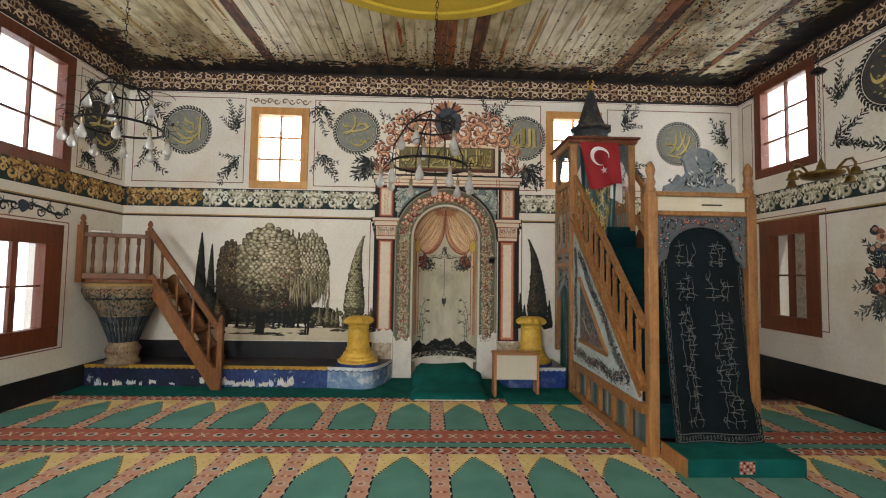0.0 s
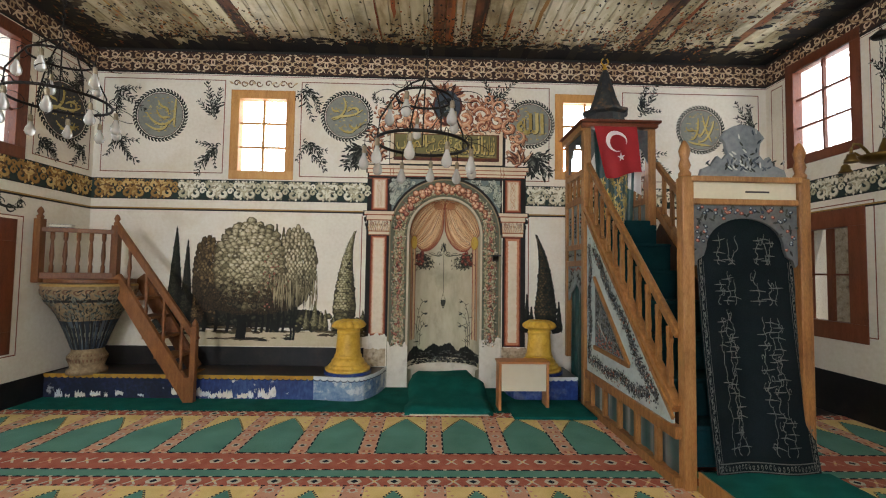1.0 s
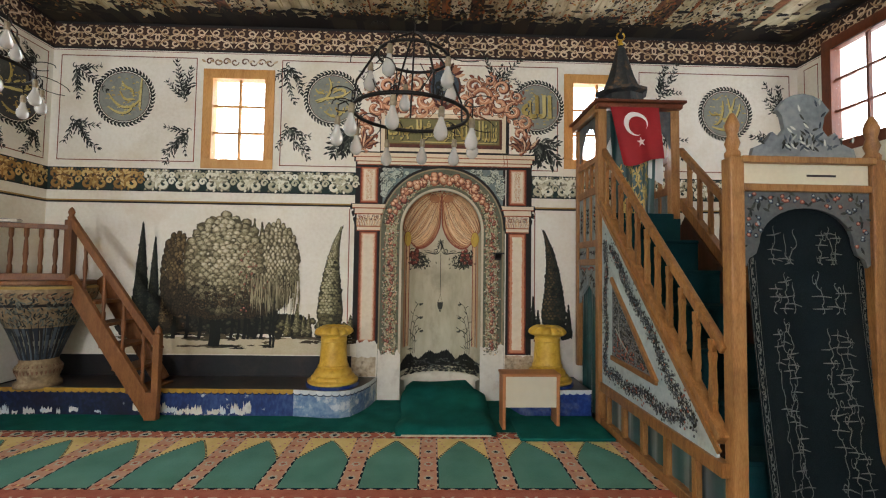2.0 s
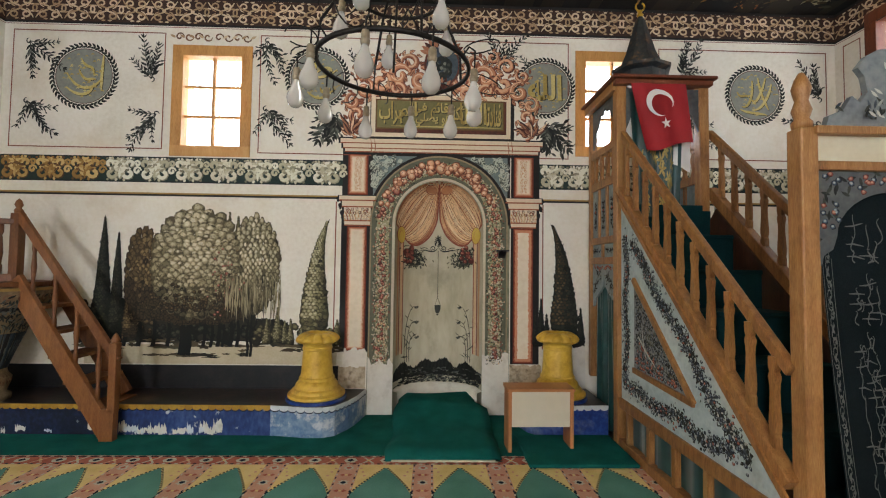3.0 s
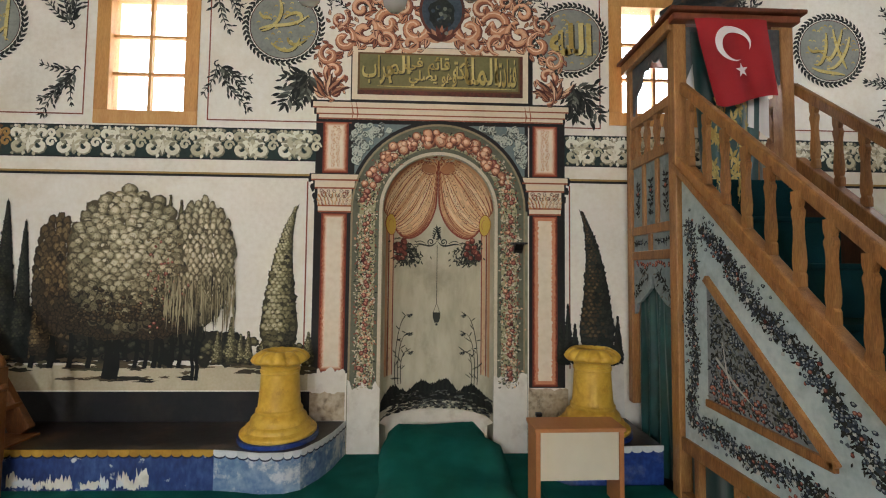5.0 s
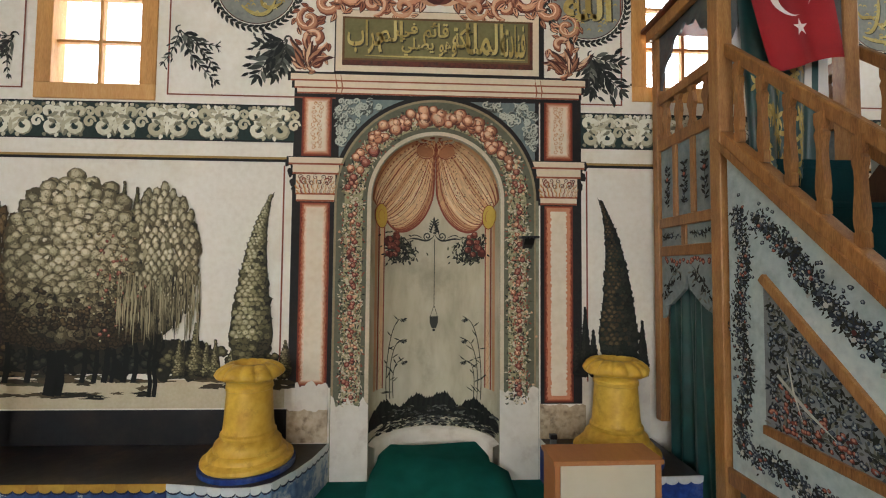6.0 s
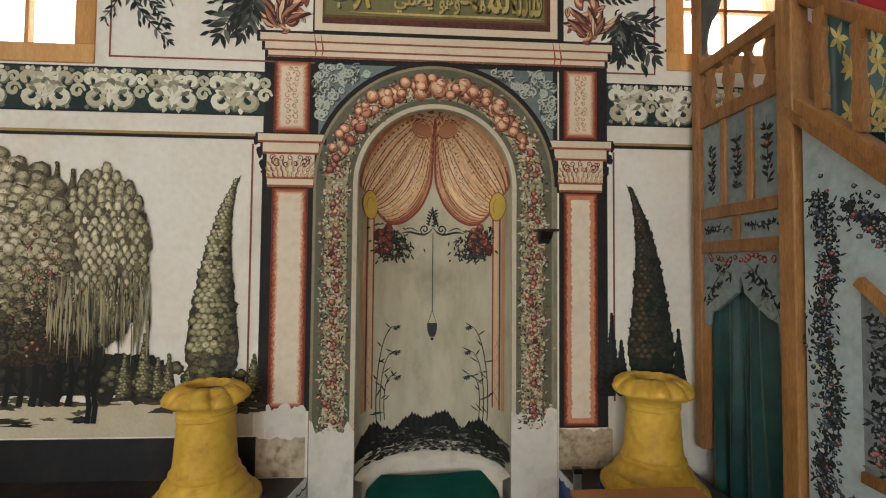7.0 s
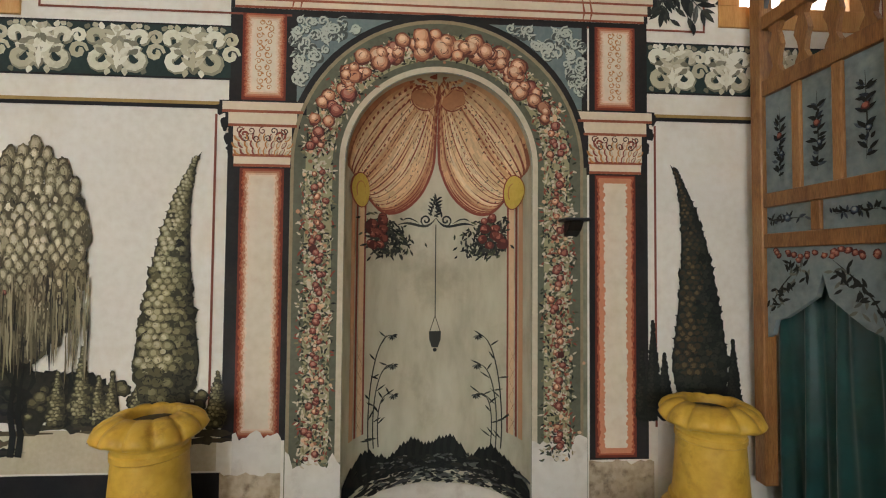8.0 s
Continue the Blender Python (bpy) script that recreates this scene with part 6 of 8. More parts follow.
def niche_drape(s, f, t):
    ang = R(2 + 88 * min(1, t * 1.12))
    drop = max(0, t - 0.89) / 0.11
    eu, ev = NR * 0.998 * math.sin(ang) - 0.04 * drop, NR * 0.995 * math.cos(ang) - 0.06 * drop
    iu, iv = lane_at(t)
    return NX + s * (eu + (iu - eu) * f), SPRING + ev + (iv - ev) * f


p = Paint(base=0.004)
for s in (-1, 1):
    n, m = 44, 22
    for k in range(n):
        f, g = k / n, (k + 1) / n
        fold = math.sin(f * 34 + 0.8 * s) * 0.9 + math.sin(f * 13) * 0.6
        for t in range(m):
            ta, tb = t / m, (t + 1) / m
            tone = 3.2 + 0.7 * fold - 2.2 * max(0, f - 0.8) / 0.2 - 1.6 * max(0, 0.1 - f) / 0.1 - 0.9 * abs(ta - 0.5) * 2 * (ta < 0.2 or ta > 0.85)
            p.poly([niche_drape(s, f, ta), niche_drape(s, g, ta), niche_drape(s, g, tb), niche_drape(s, f, tb)], CLOTH_TONES[int(max(0, min(4, round(tone))))], 1)
    for k in range(30):
        f = (k + 0.5 + rng.uniform(-0.3, 0.3)) / 30
        t0, t1 = (0.0, rng.uniform(0.35, 0.9)) if k % 2 else (rng.uniform(0.3, 0.65), 1.0)
        p.stroke([niche_drape(s, f, t0 + (t1 - t0) * j / 18) for j in range(19)], rng.uniform(0.003, 0.008), DRAPE_LINE if k % 3 else CLOTH_TONES[0], 2, (1, 0.15) if k % 2 else (0.15, 1))
    p.stroke([niche_drape(s, 0.985, j / 26) for j in range(27)], 0.016, DRAPE_LINE, 2, (0.6, 0.6))
    for j in (0.955, 0.925):
        p.stroke([niche_drape(s, j, 0.5 + 0.5 * q / 16) for q in range(17)], 0.007, DRAPE_LINE, 2, (0.2, 0.8))
    for k in range(95):
        f, t = rng.uniform(0.16, 0.9), rng.uniform(0.2, 0.93)
        q = niche_drape(s, f, t)
        p.leaf(q[0], q[1], 0.013, 0.0045, R(70 - s * 20), INK, 3), p.leaf(q[0] - 0.004, q[1] + 0.005, 0.009, 0.004, R(10), INK, 3)
    # knot at the crown
    p.tuft(NX + s * 0.082, SPRING + 0.405, 0.068, 0.036, CLOTH_TONES[1:5], 6)
    p.stroke([(NX + s * 0.082 + 0.07 * math.cos(q * 0.35), SPRING + 0.405 + 0.043 * math.sin(q * 0.35)) for q in range(19)], 0.006, DRAPE_LINE, 8)
    for j in range(4):
        p.stroke([(NX + s * 0.025, SPRING + 0.41), (NX + s * 0.08, SPRING + 0.375 + 0.022 * j), (NX + s * 0.145, SPRING + 0.385 + 0.014 * j)], 0.003, DRAPE_LINE, 9, (1, 0.3))
    ru, rv = NX + s * 0.424, SPRING - 0.105
    p.disc(ru, rv, 0.042, SUN_YELLOW, 6, 24, ry=0.094)
    for rx, ry, wd in ((0.042, 0.094, 0.006), (0.02, 0.048, 0.005)):
        p.stroke([(ru + rx * math.cos(q * 0.262), rv + ry * math.sin(q * 0.262)) for q in range(25)], wd, OCHRE_LINE if rx < 0.03 else DRAPE_LINE, 16)
    for j in range(10):
        q = j * math.pi / 5
        p.stroke([(ru + 0.022 * math.cos(q), rv + 0.052 * math.sin(q)), (ru + 0.037 * math.cos(q), rv + 0.085 * math.sin(q))], 0.003, OCHRE_LINE, 16)
    for q, wd, col in ((0.40, 0.008, DRAPE_LINE), (0.416, 0.022, DRAPE), (0.436, 0.008, DRAPE_LINE), (0.452, 0.014, DRAPE_MID)):
        p.stroke([(NX + s * q, 0.6 + 0.1 * k) for k in range(14)], wd, col, 3, (1, 1))
    # cluster of fruit and leaves under the tie
    for k in range(330):
        f = abs(rng.gauss(0, 0.6))
        p.leaf(NX + s * (0.35 - 0.13 * f + rng.gauss(0, 0.03)), 1.79 - (0.2 - 0.03 * f) * rng.random() - 0.03 * f + rng.gauss(0, 0.015), rng.uniform(0.025, 0.045), 0.013, R(rng.uniform(190, 350)), INK if k % 4 else LEAF_GREEN, 5 + k % 2)
    for k in range(16):
        uu, vv = NX + s * (0.335 + rng.gauss(0, 0.04)), 1.80 - 0.17 * rng.random()
        q = rng.uniform(0.018, 0.03)
        p.tuft(uu, vv, q, q, ROSE_TONES, 7 + 0.1 * k)
    p.stroke(bez((NX, 1.80), (NX + s * 0.07, 1.69), (NX + s * 0.13, 1.80), (NX + s * 0.23, 1.75), 14), 0.015, INK, 4)
    p.stroke(bez((NX + s * 0.1, 1.765), (NX + s * 0.15, 1.80), (NX + s * 0.18, 1.80), (NX + s * 0.2, 1.775), 10), 0.008, INK, 4)
    p.spiral(NX + s * 0.06, 1.785, 0.035, R(-90), 1.3, 0.011, INK, 4, flip=s, n=14)
    # reeds
    for j in range(3):
        x0 = NX + s * (0.37 - 0.025 * j)
        top_v = 1.13 - 0.17 * j
        pts = bez((x0, 0.5), (x0 + s * 0.02, 0.75), (x0 - s * 0.02, top_v + 0.02), (x0 - s * (0.12 - 0.02 * j), top_v - 0.015), 16)
        p.stroke(pts, 0.006, INK, 3, (1, 0.5))
        for k in range(1, 14, 2):
            p.leaf(*pts[k], rng.uniform(0.04, 0.075), 0.010, R(90 + (-1) ** (k // 2) * rng.uniform(25, 75)), INK, 3)
        for k in range(6):
            p.leaf(*pts[-1], 0.032, 0.013, R(-150 + 30 * k), INK if k % 3 else INK_LIGHT, 4)
    for j in range(5):
        z0 = 0.62 + 0.09 * j
        p.stroke([(NX + s * 0.408, z0), (NX + s * 0.44, z0 + 0.09)], 0.004, DRAPE_LINE, 6), p.stroke([(NX + s * 0.44, z0), (NX + s * 0.408, z0 + 0.09)], 0.004, DRAPE_LINE, 6)
for k in range(34):
    p.leaf(NX + 0.034 * math.cos(k) * (1 - k / 40), 1.80 + 0.0035 * k, 0.035, 0.014, R(90 + 70 * math.sin(k * 2.1)), INK, 5)
p.stroke([(NX, 1.76), (NX, 1.4), (NX, 1.22)], 0.006, INK, 3, (1, 1))
for s in (-1, 1):
    p.stroke([(NX, 1.22), (NX + s * 0.03, 1.13)], 0.004, INK, 3, (1, 1))
p.poly([(NX - 0.036, 1.13), (NX + 0.036, 1.13), (NX + 0.034, 1.08), (NX + 0.018, 1.035), (NX - 0.018, 1.035), (NX - 0.034, 1.08)], INK, 4)
p.poly([(NX - 0.03, 1.123), (NX + 0.03, 1.123), (NX + 0.028, 1.085), (NX + 0.015, 1.043), (NX - 0.015, 1.043), (NX - 0.028, 1.085)], ACANTHUS_GOLD, 5)
p.disc(NX, 1.02, 0.012, INK, 4, 8)
# dark hills and stones along the foot
for k in range(44):
    x = NX - 0.45 + 0.9 * k / 43
    h = 0.455 + 0.03 * math.sin(k * 0.55) + 0.05 * max(0, 1 - abs((x - NX) / 0.2)) + rng.uniform(-0.012, 0.012)
    p.poly([(x - 0.03, 0.33), (x + 0.03, 0.33), (x + 0.026, h - 0.03), (x + 0.01, h), (x, h + 0.018), (x - 0.012, h - 0.004), (x - 0.026, h - 0.03)], DARK_TONES[k % 2], 4)
for k in range(620):
    x, z = NX + rng.uniform(-0.46, 0.46), rng.uniform(0.26, 0.415)
    r0 = rng.uniform(0.008, 0.03)
    p.disc(x, z, r0, rng.choice((DARK_TONES[0], DARK_TONES[1], DARK_TONES[2], INK_LIGHT, DISC_DARK, TREE_DARK)), 5 + k % 5 * 0.6, 9, ry=r0 * rng.uniform(0.2, 0.5), ragged=0.4, tilt=rng.uniform(-0.4, 0.4))
p.build("niche_painting", Matrix(), mihrab, "painted curtains, hanging lamp and reeds", on_niche)
bm = boxed(1.0, 1.13, -0.12, 0.004, 1.745, 1.76, bevel=0.003)
br = thing("wall_bracket", "small black metal bracket on the arch", "bracket", M_BACK)
part("shelf", bm, BLACK_PLASTIC, br)
bm = bmesh.new()
extrude_outline(bm, [(0.0, 1.745), (-0.1, 1.745), (-0.06, 1.70), (0.0, 1.67)], 1.03, 1.10, lambda u, v, d: (d, u, v))
part("body", bm, BLACK_PLASTIC, br)

# inscription board and its leafy crown
t = thing("inscription_panel", "painted panel with raised gilt script above the niche", "inscription", M_BACK)
p = Paint(base=0.004)
p.rect(-0.375, 1.195, 2.955, 3.445, LINE_BLACK, 0), p.rect(-0.365, 1.155, 2.975, 3.44, CORNICE, 1)
p.build("border", Matrix(), t, "white painted border")
for name, r, col, c in (("board_edge", (-0.318, 1.108, 3.02, 3.39), CORAL_DARK, 2), ("board_rim", (-0.318, 1.085, 3.06, 3.39), ACANTHUS_GOLD_MID, 3), ("board", (-0.30, 1.07, 3.075, 3.375), OLIVE, 4)):
    p = Paint(base=0.005)
    p.rect(*r, col, c)
    p.build(name, Matrix(), t)
# words of the line, each with its place on the board, set close and overlapping
WORDS = (("fnadth", 0.86, 1.05, 3.11, 3.36), ("almla", 0.60, 0.885, 3.12, 3.365), ("YkT", 0.50, 0.66, 3.17, 3.33), ("whw", 0.40, 0.53, 3.10, 3.22), ("qaYm", 0.28, 0.47, 3.19, 3.36), ("ySly", 0.12, 0.36, 3.10, 3.24), ("fy", 0.08, 0.24, 3.22, 3.35), ("alm", -0.06, 0.13, 3.12, 3.365), ("Hrab", -0.28, 0.0, 3.11, 3.365))
for word, a, b, lo, hi in WORDS:
    script_mesh("script_shade", word, a + 0.01, b + 0.01, lo - 0.01, hi - 0.01, -0.0105, 0.001, LETTER_SHADE, t, "dark shade line of the script", 0.02)
    script_mesh("script", word, a, b, lo, hi, -0.012, 0.002, GILT_PAINT, t, "raised gilt script", 0.02)
p = Paint(base=0.0125)
p.stroke(bez((-0.15, 3.095), (0.2, 3.088), (0.7, 3.095), (1.05, 3.09), 16), 0.014, GILT_PAINT, 0)
p.build("flourish", Matrix(), t, "gilt flourish")

t = thing("acanthus_painting", "painted coral acanthus crown with a dark blue shield", "wall painting", M_BACK)
p = Paint(base=0.004)


def coral_scroll(u, v, r, a0, flip, turns=1.15):
    for q, col, wd, d in ((0, PEACH_TONES[0], r * 0.66, 0.008), (0.5, PEACH_TONES[1], r * 0.56, 0.004), (1, PEACH_TONES[2], r * 0.44, 0), (1.5, PEACH_TONES[3], r * 0.26, -0.003), (2, PEACH_TONES[4], r * 0.1, -0.005)):
        pts = p.spiral(u + d, v - d, r, a0, turns, wd, col, q, flip=flip, n=15, taper=(0.4, 0.8))
    for k in range(7):
        a = a0 + flip * k * 0.75
        x, z = u + r * math.cos(a), v + r * math.sin(a)
        p.leaf(x, z, r * 0.72, r * 0.46, a + flip * 0.8, CORAL_DARK, 1, bend=0.3 * flip), p.leaf(x, z, r * 0.62, r * 0.34, a + flip * 0.8, rng.choice(PEACH_TONES[1:4]), 3, bend=0.3 * flip), p.leaf(x, z, r * 0.5, r * 0.1, a + flip * 0.75, CORAL_DARK, 4, bend=0.3 * flip)


for s in (-1, 1):
    for (du, v, r, a0, fl) in ((0.24, 3.62, 0.14, 90, 1), (0.48, 3.66, 0.13, 180, -1), (0.36, 3.80, 0.1, 0, 1), (0.68, 3.58, 0.12, 90, 1), (0.72, 3.78, 0.09, 200, -1), (0.86, 3.5, 0.11, 60, 1), (0.9, 3.68, 0.08, 120, 1), (0.5, 3.5, 0.1, 270, -1), (0.28, 3.48, 0.09, 0, -1), (0.56, 3.88, 0.07, 90, -1), (0.99, 3.36, 0.09, 90, -1), (0.94, 3.22, 0.1, 200, 1)):
        coral_scroll(0.4 + s * du * 0.98, v, r, R(a0 if s > 0 else 180 - a0), fl * s)
    # leaf clumps at the cornice ends
    for k in range(15):
        an = R(90 - s * (-60 + 10 * k)) + rng.uniform(-0.1, 0.1)
        ln, bu, bv = rng.uniform(0.1, 0.24), 0.4 + s * (0.97 + rng.uniform(-0.03, 0.03)), 2.985 + rng.uniform(0, 0.05)
        p.leaf(bu, bv, ln * 1.06, 0.06, an, CORAL_DARK, 4 + k % 4, bend=0.3 * s), p.leaf(bu, bv, ln, 0.034, an + 0.06, (CORAL, PEACH)[k % 2], 4.4 + k % 4, bend=0.3 * s), p.leaf(bu, bv, ln * 0.8, 0.01, an - 0.05, CORAL_DARK, 4.7 + k % 4, bend=0.3 * s)
    coral_scroll(0.4 + s * 0.92, 3.04, 0.07, R(-90), s)
    for k in range(10):
        sprig(p, 0.4 + s * (0.5 + 0.05 * k), 3.75, R(90 - s * rng.uniform(-10, 60)), 0.16, 0.05, coat=1, n=4) if k % 3 == 0 else None
    if s < 0:
        p.build("acanthus_scroll", Matrix(), t)
        p = Paint(base=0.004)
p.build("acanthus_scroll", Matrix(), t)
p = Paint(base=0.005)
p.disc(0.4, 3.78, 0.2, CORAL_DARK, 6, 28, ry=0.24), p.disc(0.4, 3.78, 0.175, FLOWER_BLUE, 7, 28, ry=0.215), p.disc(0.4, 3.74, 0.12, INK, 8, 18, ry=0.13, ragged=0.15)
for k in range(26):
    p.disc(0.4 + rng.gauss(0, 0.05), 3.72 + rng.gauss(0, 0.055), 0.018, rng.choice((INK, INK_LIGHT, FLOWER_BLUE)), 9 + k % 3, 9)
for k in range(13):
    a = R(15 + 150 * k / 12)
    p.leaf(0.4 + 0.13 * math.cos(a), 3.88 + 0.1 * math.sin(a), 0.13, 0.055, a, (CORAL, CORAL_DARK, PEACH)[k % 3], 9 + k % 3)
for k in range(9):
    p.leaf(0.4, 3.5, 0.15, 0.05, R(10 + 20 * k), (CORAL, CORAL_DARK)[k % 2], 9 + k % 2)
p.build("shield", Matrix(), t, "dark blue shield in a coral shell")

# ---- the garden mural ----
t = thing("garden_mural", "painted garden of willows, blossom trees and cypresses", "mural", M_BACK)
p = Paint(base=0.003, step=0.00016)


def crown(cu, cv, rx, ry, blob, row, coat, hang=0.0, dim=0.0, top=1.0):
    """A painted crown of overlapping tufts in staggered rows, lit from the upper side."""
    z, j = cv + ry, 0
    while z > cv - ry:
        f = (z - cv) / ry
        w = rx * max(0.0, 1 - abs(f) ** 2.3) ** 0.5
        b0 = blob * (0.72 + 0.34 * (f + 1) / 2)
        n = max(1, round(2 * w / (b0 * 1.5)))
        c = coat + 22 * (1 - f) / 2
        for i in range(n):
            lit = 2 * (i + 0.5 + 0.25 * (-1) ** j) / n - 1
            u, v = cu + lit * w + rng.gauss(0, b0 * 0.16), z + rng.gauss(0, b0 * 0.16)
            b = b0 * rng.uniform(0.85, 1.18)
            shade = 0.32 * abs(lit) ** 1.5 + max(0, -f) * (0.55 + dim) + rng.uniform(-0.08, 0.28) + (1 - top)
            keep = max(2, round(len(row) * (1 - 0.75 * min(1, max(0, shade)))))
            p.disc(u, v - b * (0.18 + 0.5 * hang), b * (1.0 - 0.3 * hang), row[1 if rng.random() < 0.7 else 0], c - 0.05, 14, ry=b * (0.98 + hang), ragged=0.2)
            p.tuft(u, v - hang * b * 0.4, b * (0.96 - 0.28 * hang), b * (0.88 + 0.85 * hang), row[:keep], c, 1 if keep > 2 else 0, ragged=0.2)
            for k in range(16):
                a, q = rng.uniform(0, 2 * math.pi), b * rng.uniform(0.15, 0.95)
                low = math.sin(a) < 0.1
                p.leaf(u + q * (1 - 0.3 * hang) * math.cos(a), v + q * (0.85 + 0.7 * hang) * math.sin(a) - hang * b * 0.4, b * rng.uniform(0.16, 0.34), b * 0.1, R(rng.uniform(250, 290)) if hang else rng.uniform(0, 6.28), row[max(0, keep - (4 if low else 2) + rng.choice((-1, 0, 0, 1)))] if keep > 2 else row[k % 2], c + 1.5)
        z -= b0 * (0.78 + 0.75 * hang)
        j += 1


def cypress(cu, v0, v1, hw, row, coat, lean=0.0, hook=False):
    """A slender tree of small tufts; with a hook its tip bends over."""
    def half(f):
        if hook:
            return hw * min(1, 0.6 + 2.6 * f) * max(0.05, 1 - f ** 0.95) ** 0.85
        return hw * min(1, 0.74 + 1.6 * f) * (1 - f) ** 0.8

    def mid(f):
        return cu + lean * f ** 4

    sides = [(k / 18, half(k / 18)) for k in range(18)]
    p.poly([(mid(f) - w, v0 + (v1 - v0) * f) for f, w in sides] + [(mid(1) + 0.1 * lean, v1)] + [(mid(f) + w, v0 + (v1 - v0) * f) for f, w in reversed(sides)], row[0], coat)
    f, j = 0.975, 0
    while f > 0.01:
        w = half(f)
        b0 = 0.010 + 0.17 * hw * (1 - f) ** 0.7
        n = max(1, round(2 * w / (b0 * 1.35)))
        for i in range(n):
            lit = (i + 0.5 + 0.25 * (-1) ** j) / n
            u = mid(f) + (2 * lit - 1) * (w - b0 * 0.5) + rng.gauss(0, b0 * 0.1)
            v = v0 + (v1 - v0) * f + rng.gauss(0, b0 * 0.12)
            b = b0 * rng.uniform(0.9, 1.15)
            c = coat + 1 + 14 * (1 - f)
            dim = 0.95 * max(0, lit - 0.42) + 0.5 * max(0, 0.2 - lit) + rng.uniform(-0.1, 0.2) + 0.35 * (f < 0.12)
            keep = max(2, round(len(row) * (1 - min(0.8, max(0, dim)))))
            p.disc(u, v - b * 0.2, b * 0.98, row[0 if rng.random() < 0.4 else 1], c - 0.05, 11, ry=b * 1.06, ragged=0.16)
            p.tuft(u, v, b * 0.92, b * 0.86, row[:keep], c, 1 if keep > 2 else 0, n=11, ragged=0.16)
            for k in range(4):
                a = rng.uniform(0, 6.28)
                p.leaf(u + b * 0.6 * math.cos(a), v + b * 0.6 * math.sin(a), b * 0.4, b * 0.13, rng.uniform(0, 6.28), row[max(0, keep - 2 - k % 2)], c + 1.4)
            if i in (0, n - 1):
                p.leaf(u, v, b * 1.3, b * 0.5, R(40 if i else 140) + rng.uniform(-0.6, 0.6), row[1], c)
        f -= b0 * 0.95 / (v1 - v0)
        j += 1


p.rect(-3.3, -0.68, 0.52, 0.72, GROUND_SAND, 0)
p.poly([(-3.35, 0.74), (-2.42, 0.74)] + [(-2.42 - 0.93 * k / 30, 1.02 + 0.14 * k / 30 + rng.uniform(-0.05, 0.05)) for k in range(31)], TREE_DARK, 1)
p.poly([(-2.44, 0.76), (-1.2, 0.76)] + [(-1.2 - 1.24 * k / 40, 0.98 + rng.uniform(-0.04, 0.04)) for k in range(41)], TREE_DARK, 1)
for k in range(60):
    u = rng.uniform(-3.3, -0.7)
    p.disc(u, 0.72 + rng.gauss(0, 0.03), rng.uniform(0.04, 0.12), GROUND_DARK if k % 3 else TREE_SHADE, 1 + k % 3, 18, ry=0.016, ragged=0.45)
for k in range(30):
    u = rng.choice((-2.3, -2.2, -1.6, -2.0)) + rng.gauss(0, 0.12)
    p.disc(u, 0.615 + rng.gauss(0, 0.012), rng.uniform(0.04, 0.1), TREE_DARK if k % 2 else GROUND_DARK, 2 + k % 3, 18, ry=0.009, ragged=0.5)
# dark thicket behind the trunks
for k in range(150):
    u = rng.uniform(-3.35, -1.3)
    p.disc(u, rng.uniform(0.78, 1.15) if u < -1.5 else rng.uniform(0.78, 0.95), rng.uniform(0.04, 0.08), TREE_DARK, 2 + k % 6, 11, ragged=0.25)
for k in range(210):
    u = rng.uniform(-3.3, -0.72)
    v = rng.uniform(0.78, 1.12 if u < -2.6 else 0.94)
    b = rng.uniform(0.022, 0.042)
    if -2.5 < u < -1.7 and rng.random() < 0.6:
        continue
    p.tuft(u, v, b, b * 0.85, (OLIVE_TONES if u > -1.55 else BROWN_TONES if u < -2.6 else DARK_TONES)[:rng.choice((2, 3, 4))], 8 + 6 * (1.15 - v), ragged=0.18)
for u, v1, hw in ((-1.31, 1.12, 0.06), (-1.17, 1.0, 0.05), (-1.23, 0.98, 0.05), (-0.68, 1.0, 0.06), (-1.05, 0.95, 0.055), (-1.42, 1.0, 0.055)):
    cypress(u, 0.74, v1, hw, OLIVE_TONES[:5], 12)
p.build("thicket", Matrix(), t, "dark undergrowth on a pale path")
p = Paint(base=0.0065, step=0.00016)
for u, w in ((-2.30, 0.06), (-2.24, 0.04), (-2.08, 0.025), (-2.0, 0.025), (-1.93, 0.03), (-1.80, 0.03), (-1.88, 0.02), (-1.73, 0.025), (-2.45, 0.03), (-2.6, 0.03), (-2.75, 0.035), (-2.9, 0.03)):
    base = 0.61 if w > 0.035 else 0.7
    p = Paint(base=0.007, step=0.00016)
    p.stroke([(u + 0.02 * math.sin(j), base + j * 0.1) for j in range(7)], w * 1.4, DARK_TONES[0], 1, (1.4, 0.8))
    for s in (-1, 1):
        p.stroke([(u, base + 0.35), (u + s * 0.04, base + 0.5), (u + s * 0.1, base + 0.62)], w * 0.6, DARK_TONES[0], 2)
    p.build("tree_trunk", Matrix(), t, "dark slender trunk")
p = Paint(base=0.007, step=0.00016)
for u in (-1.62, -1.585):
    p.stroke([(u + 0.01 * math.sin(j * 2), 0.6 + j * 0.1) for j in range(7)], 0.03, DARK_TONES[0], 1, (1.4, 0.8))
p.build("trunk", Matrix(), t, "dark slender trunks")
p = Paint(base=0.007000000000000001, step=0.00016)
cypress(-3.14, 0.8, 2.08, 0.12, DARK_TONES, 1)
cypress(-2.99, 0.8, 1.91, 0.09, DARK_TONES, 2)
cypress(-2.84, 0.8, 1.6, 0.09, BROWN_TONES[:4], 3)
for u, v1 in ((-1.93, 2.12), (-1.84, 2.13), (-1.75, 2.09)):
    cypress(u, 1.6, v1, 0.06, OLIVE_TONES[:4], 1)
p.build("cypress", Matrix(), t, "dark painted cypresses")
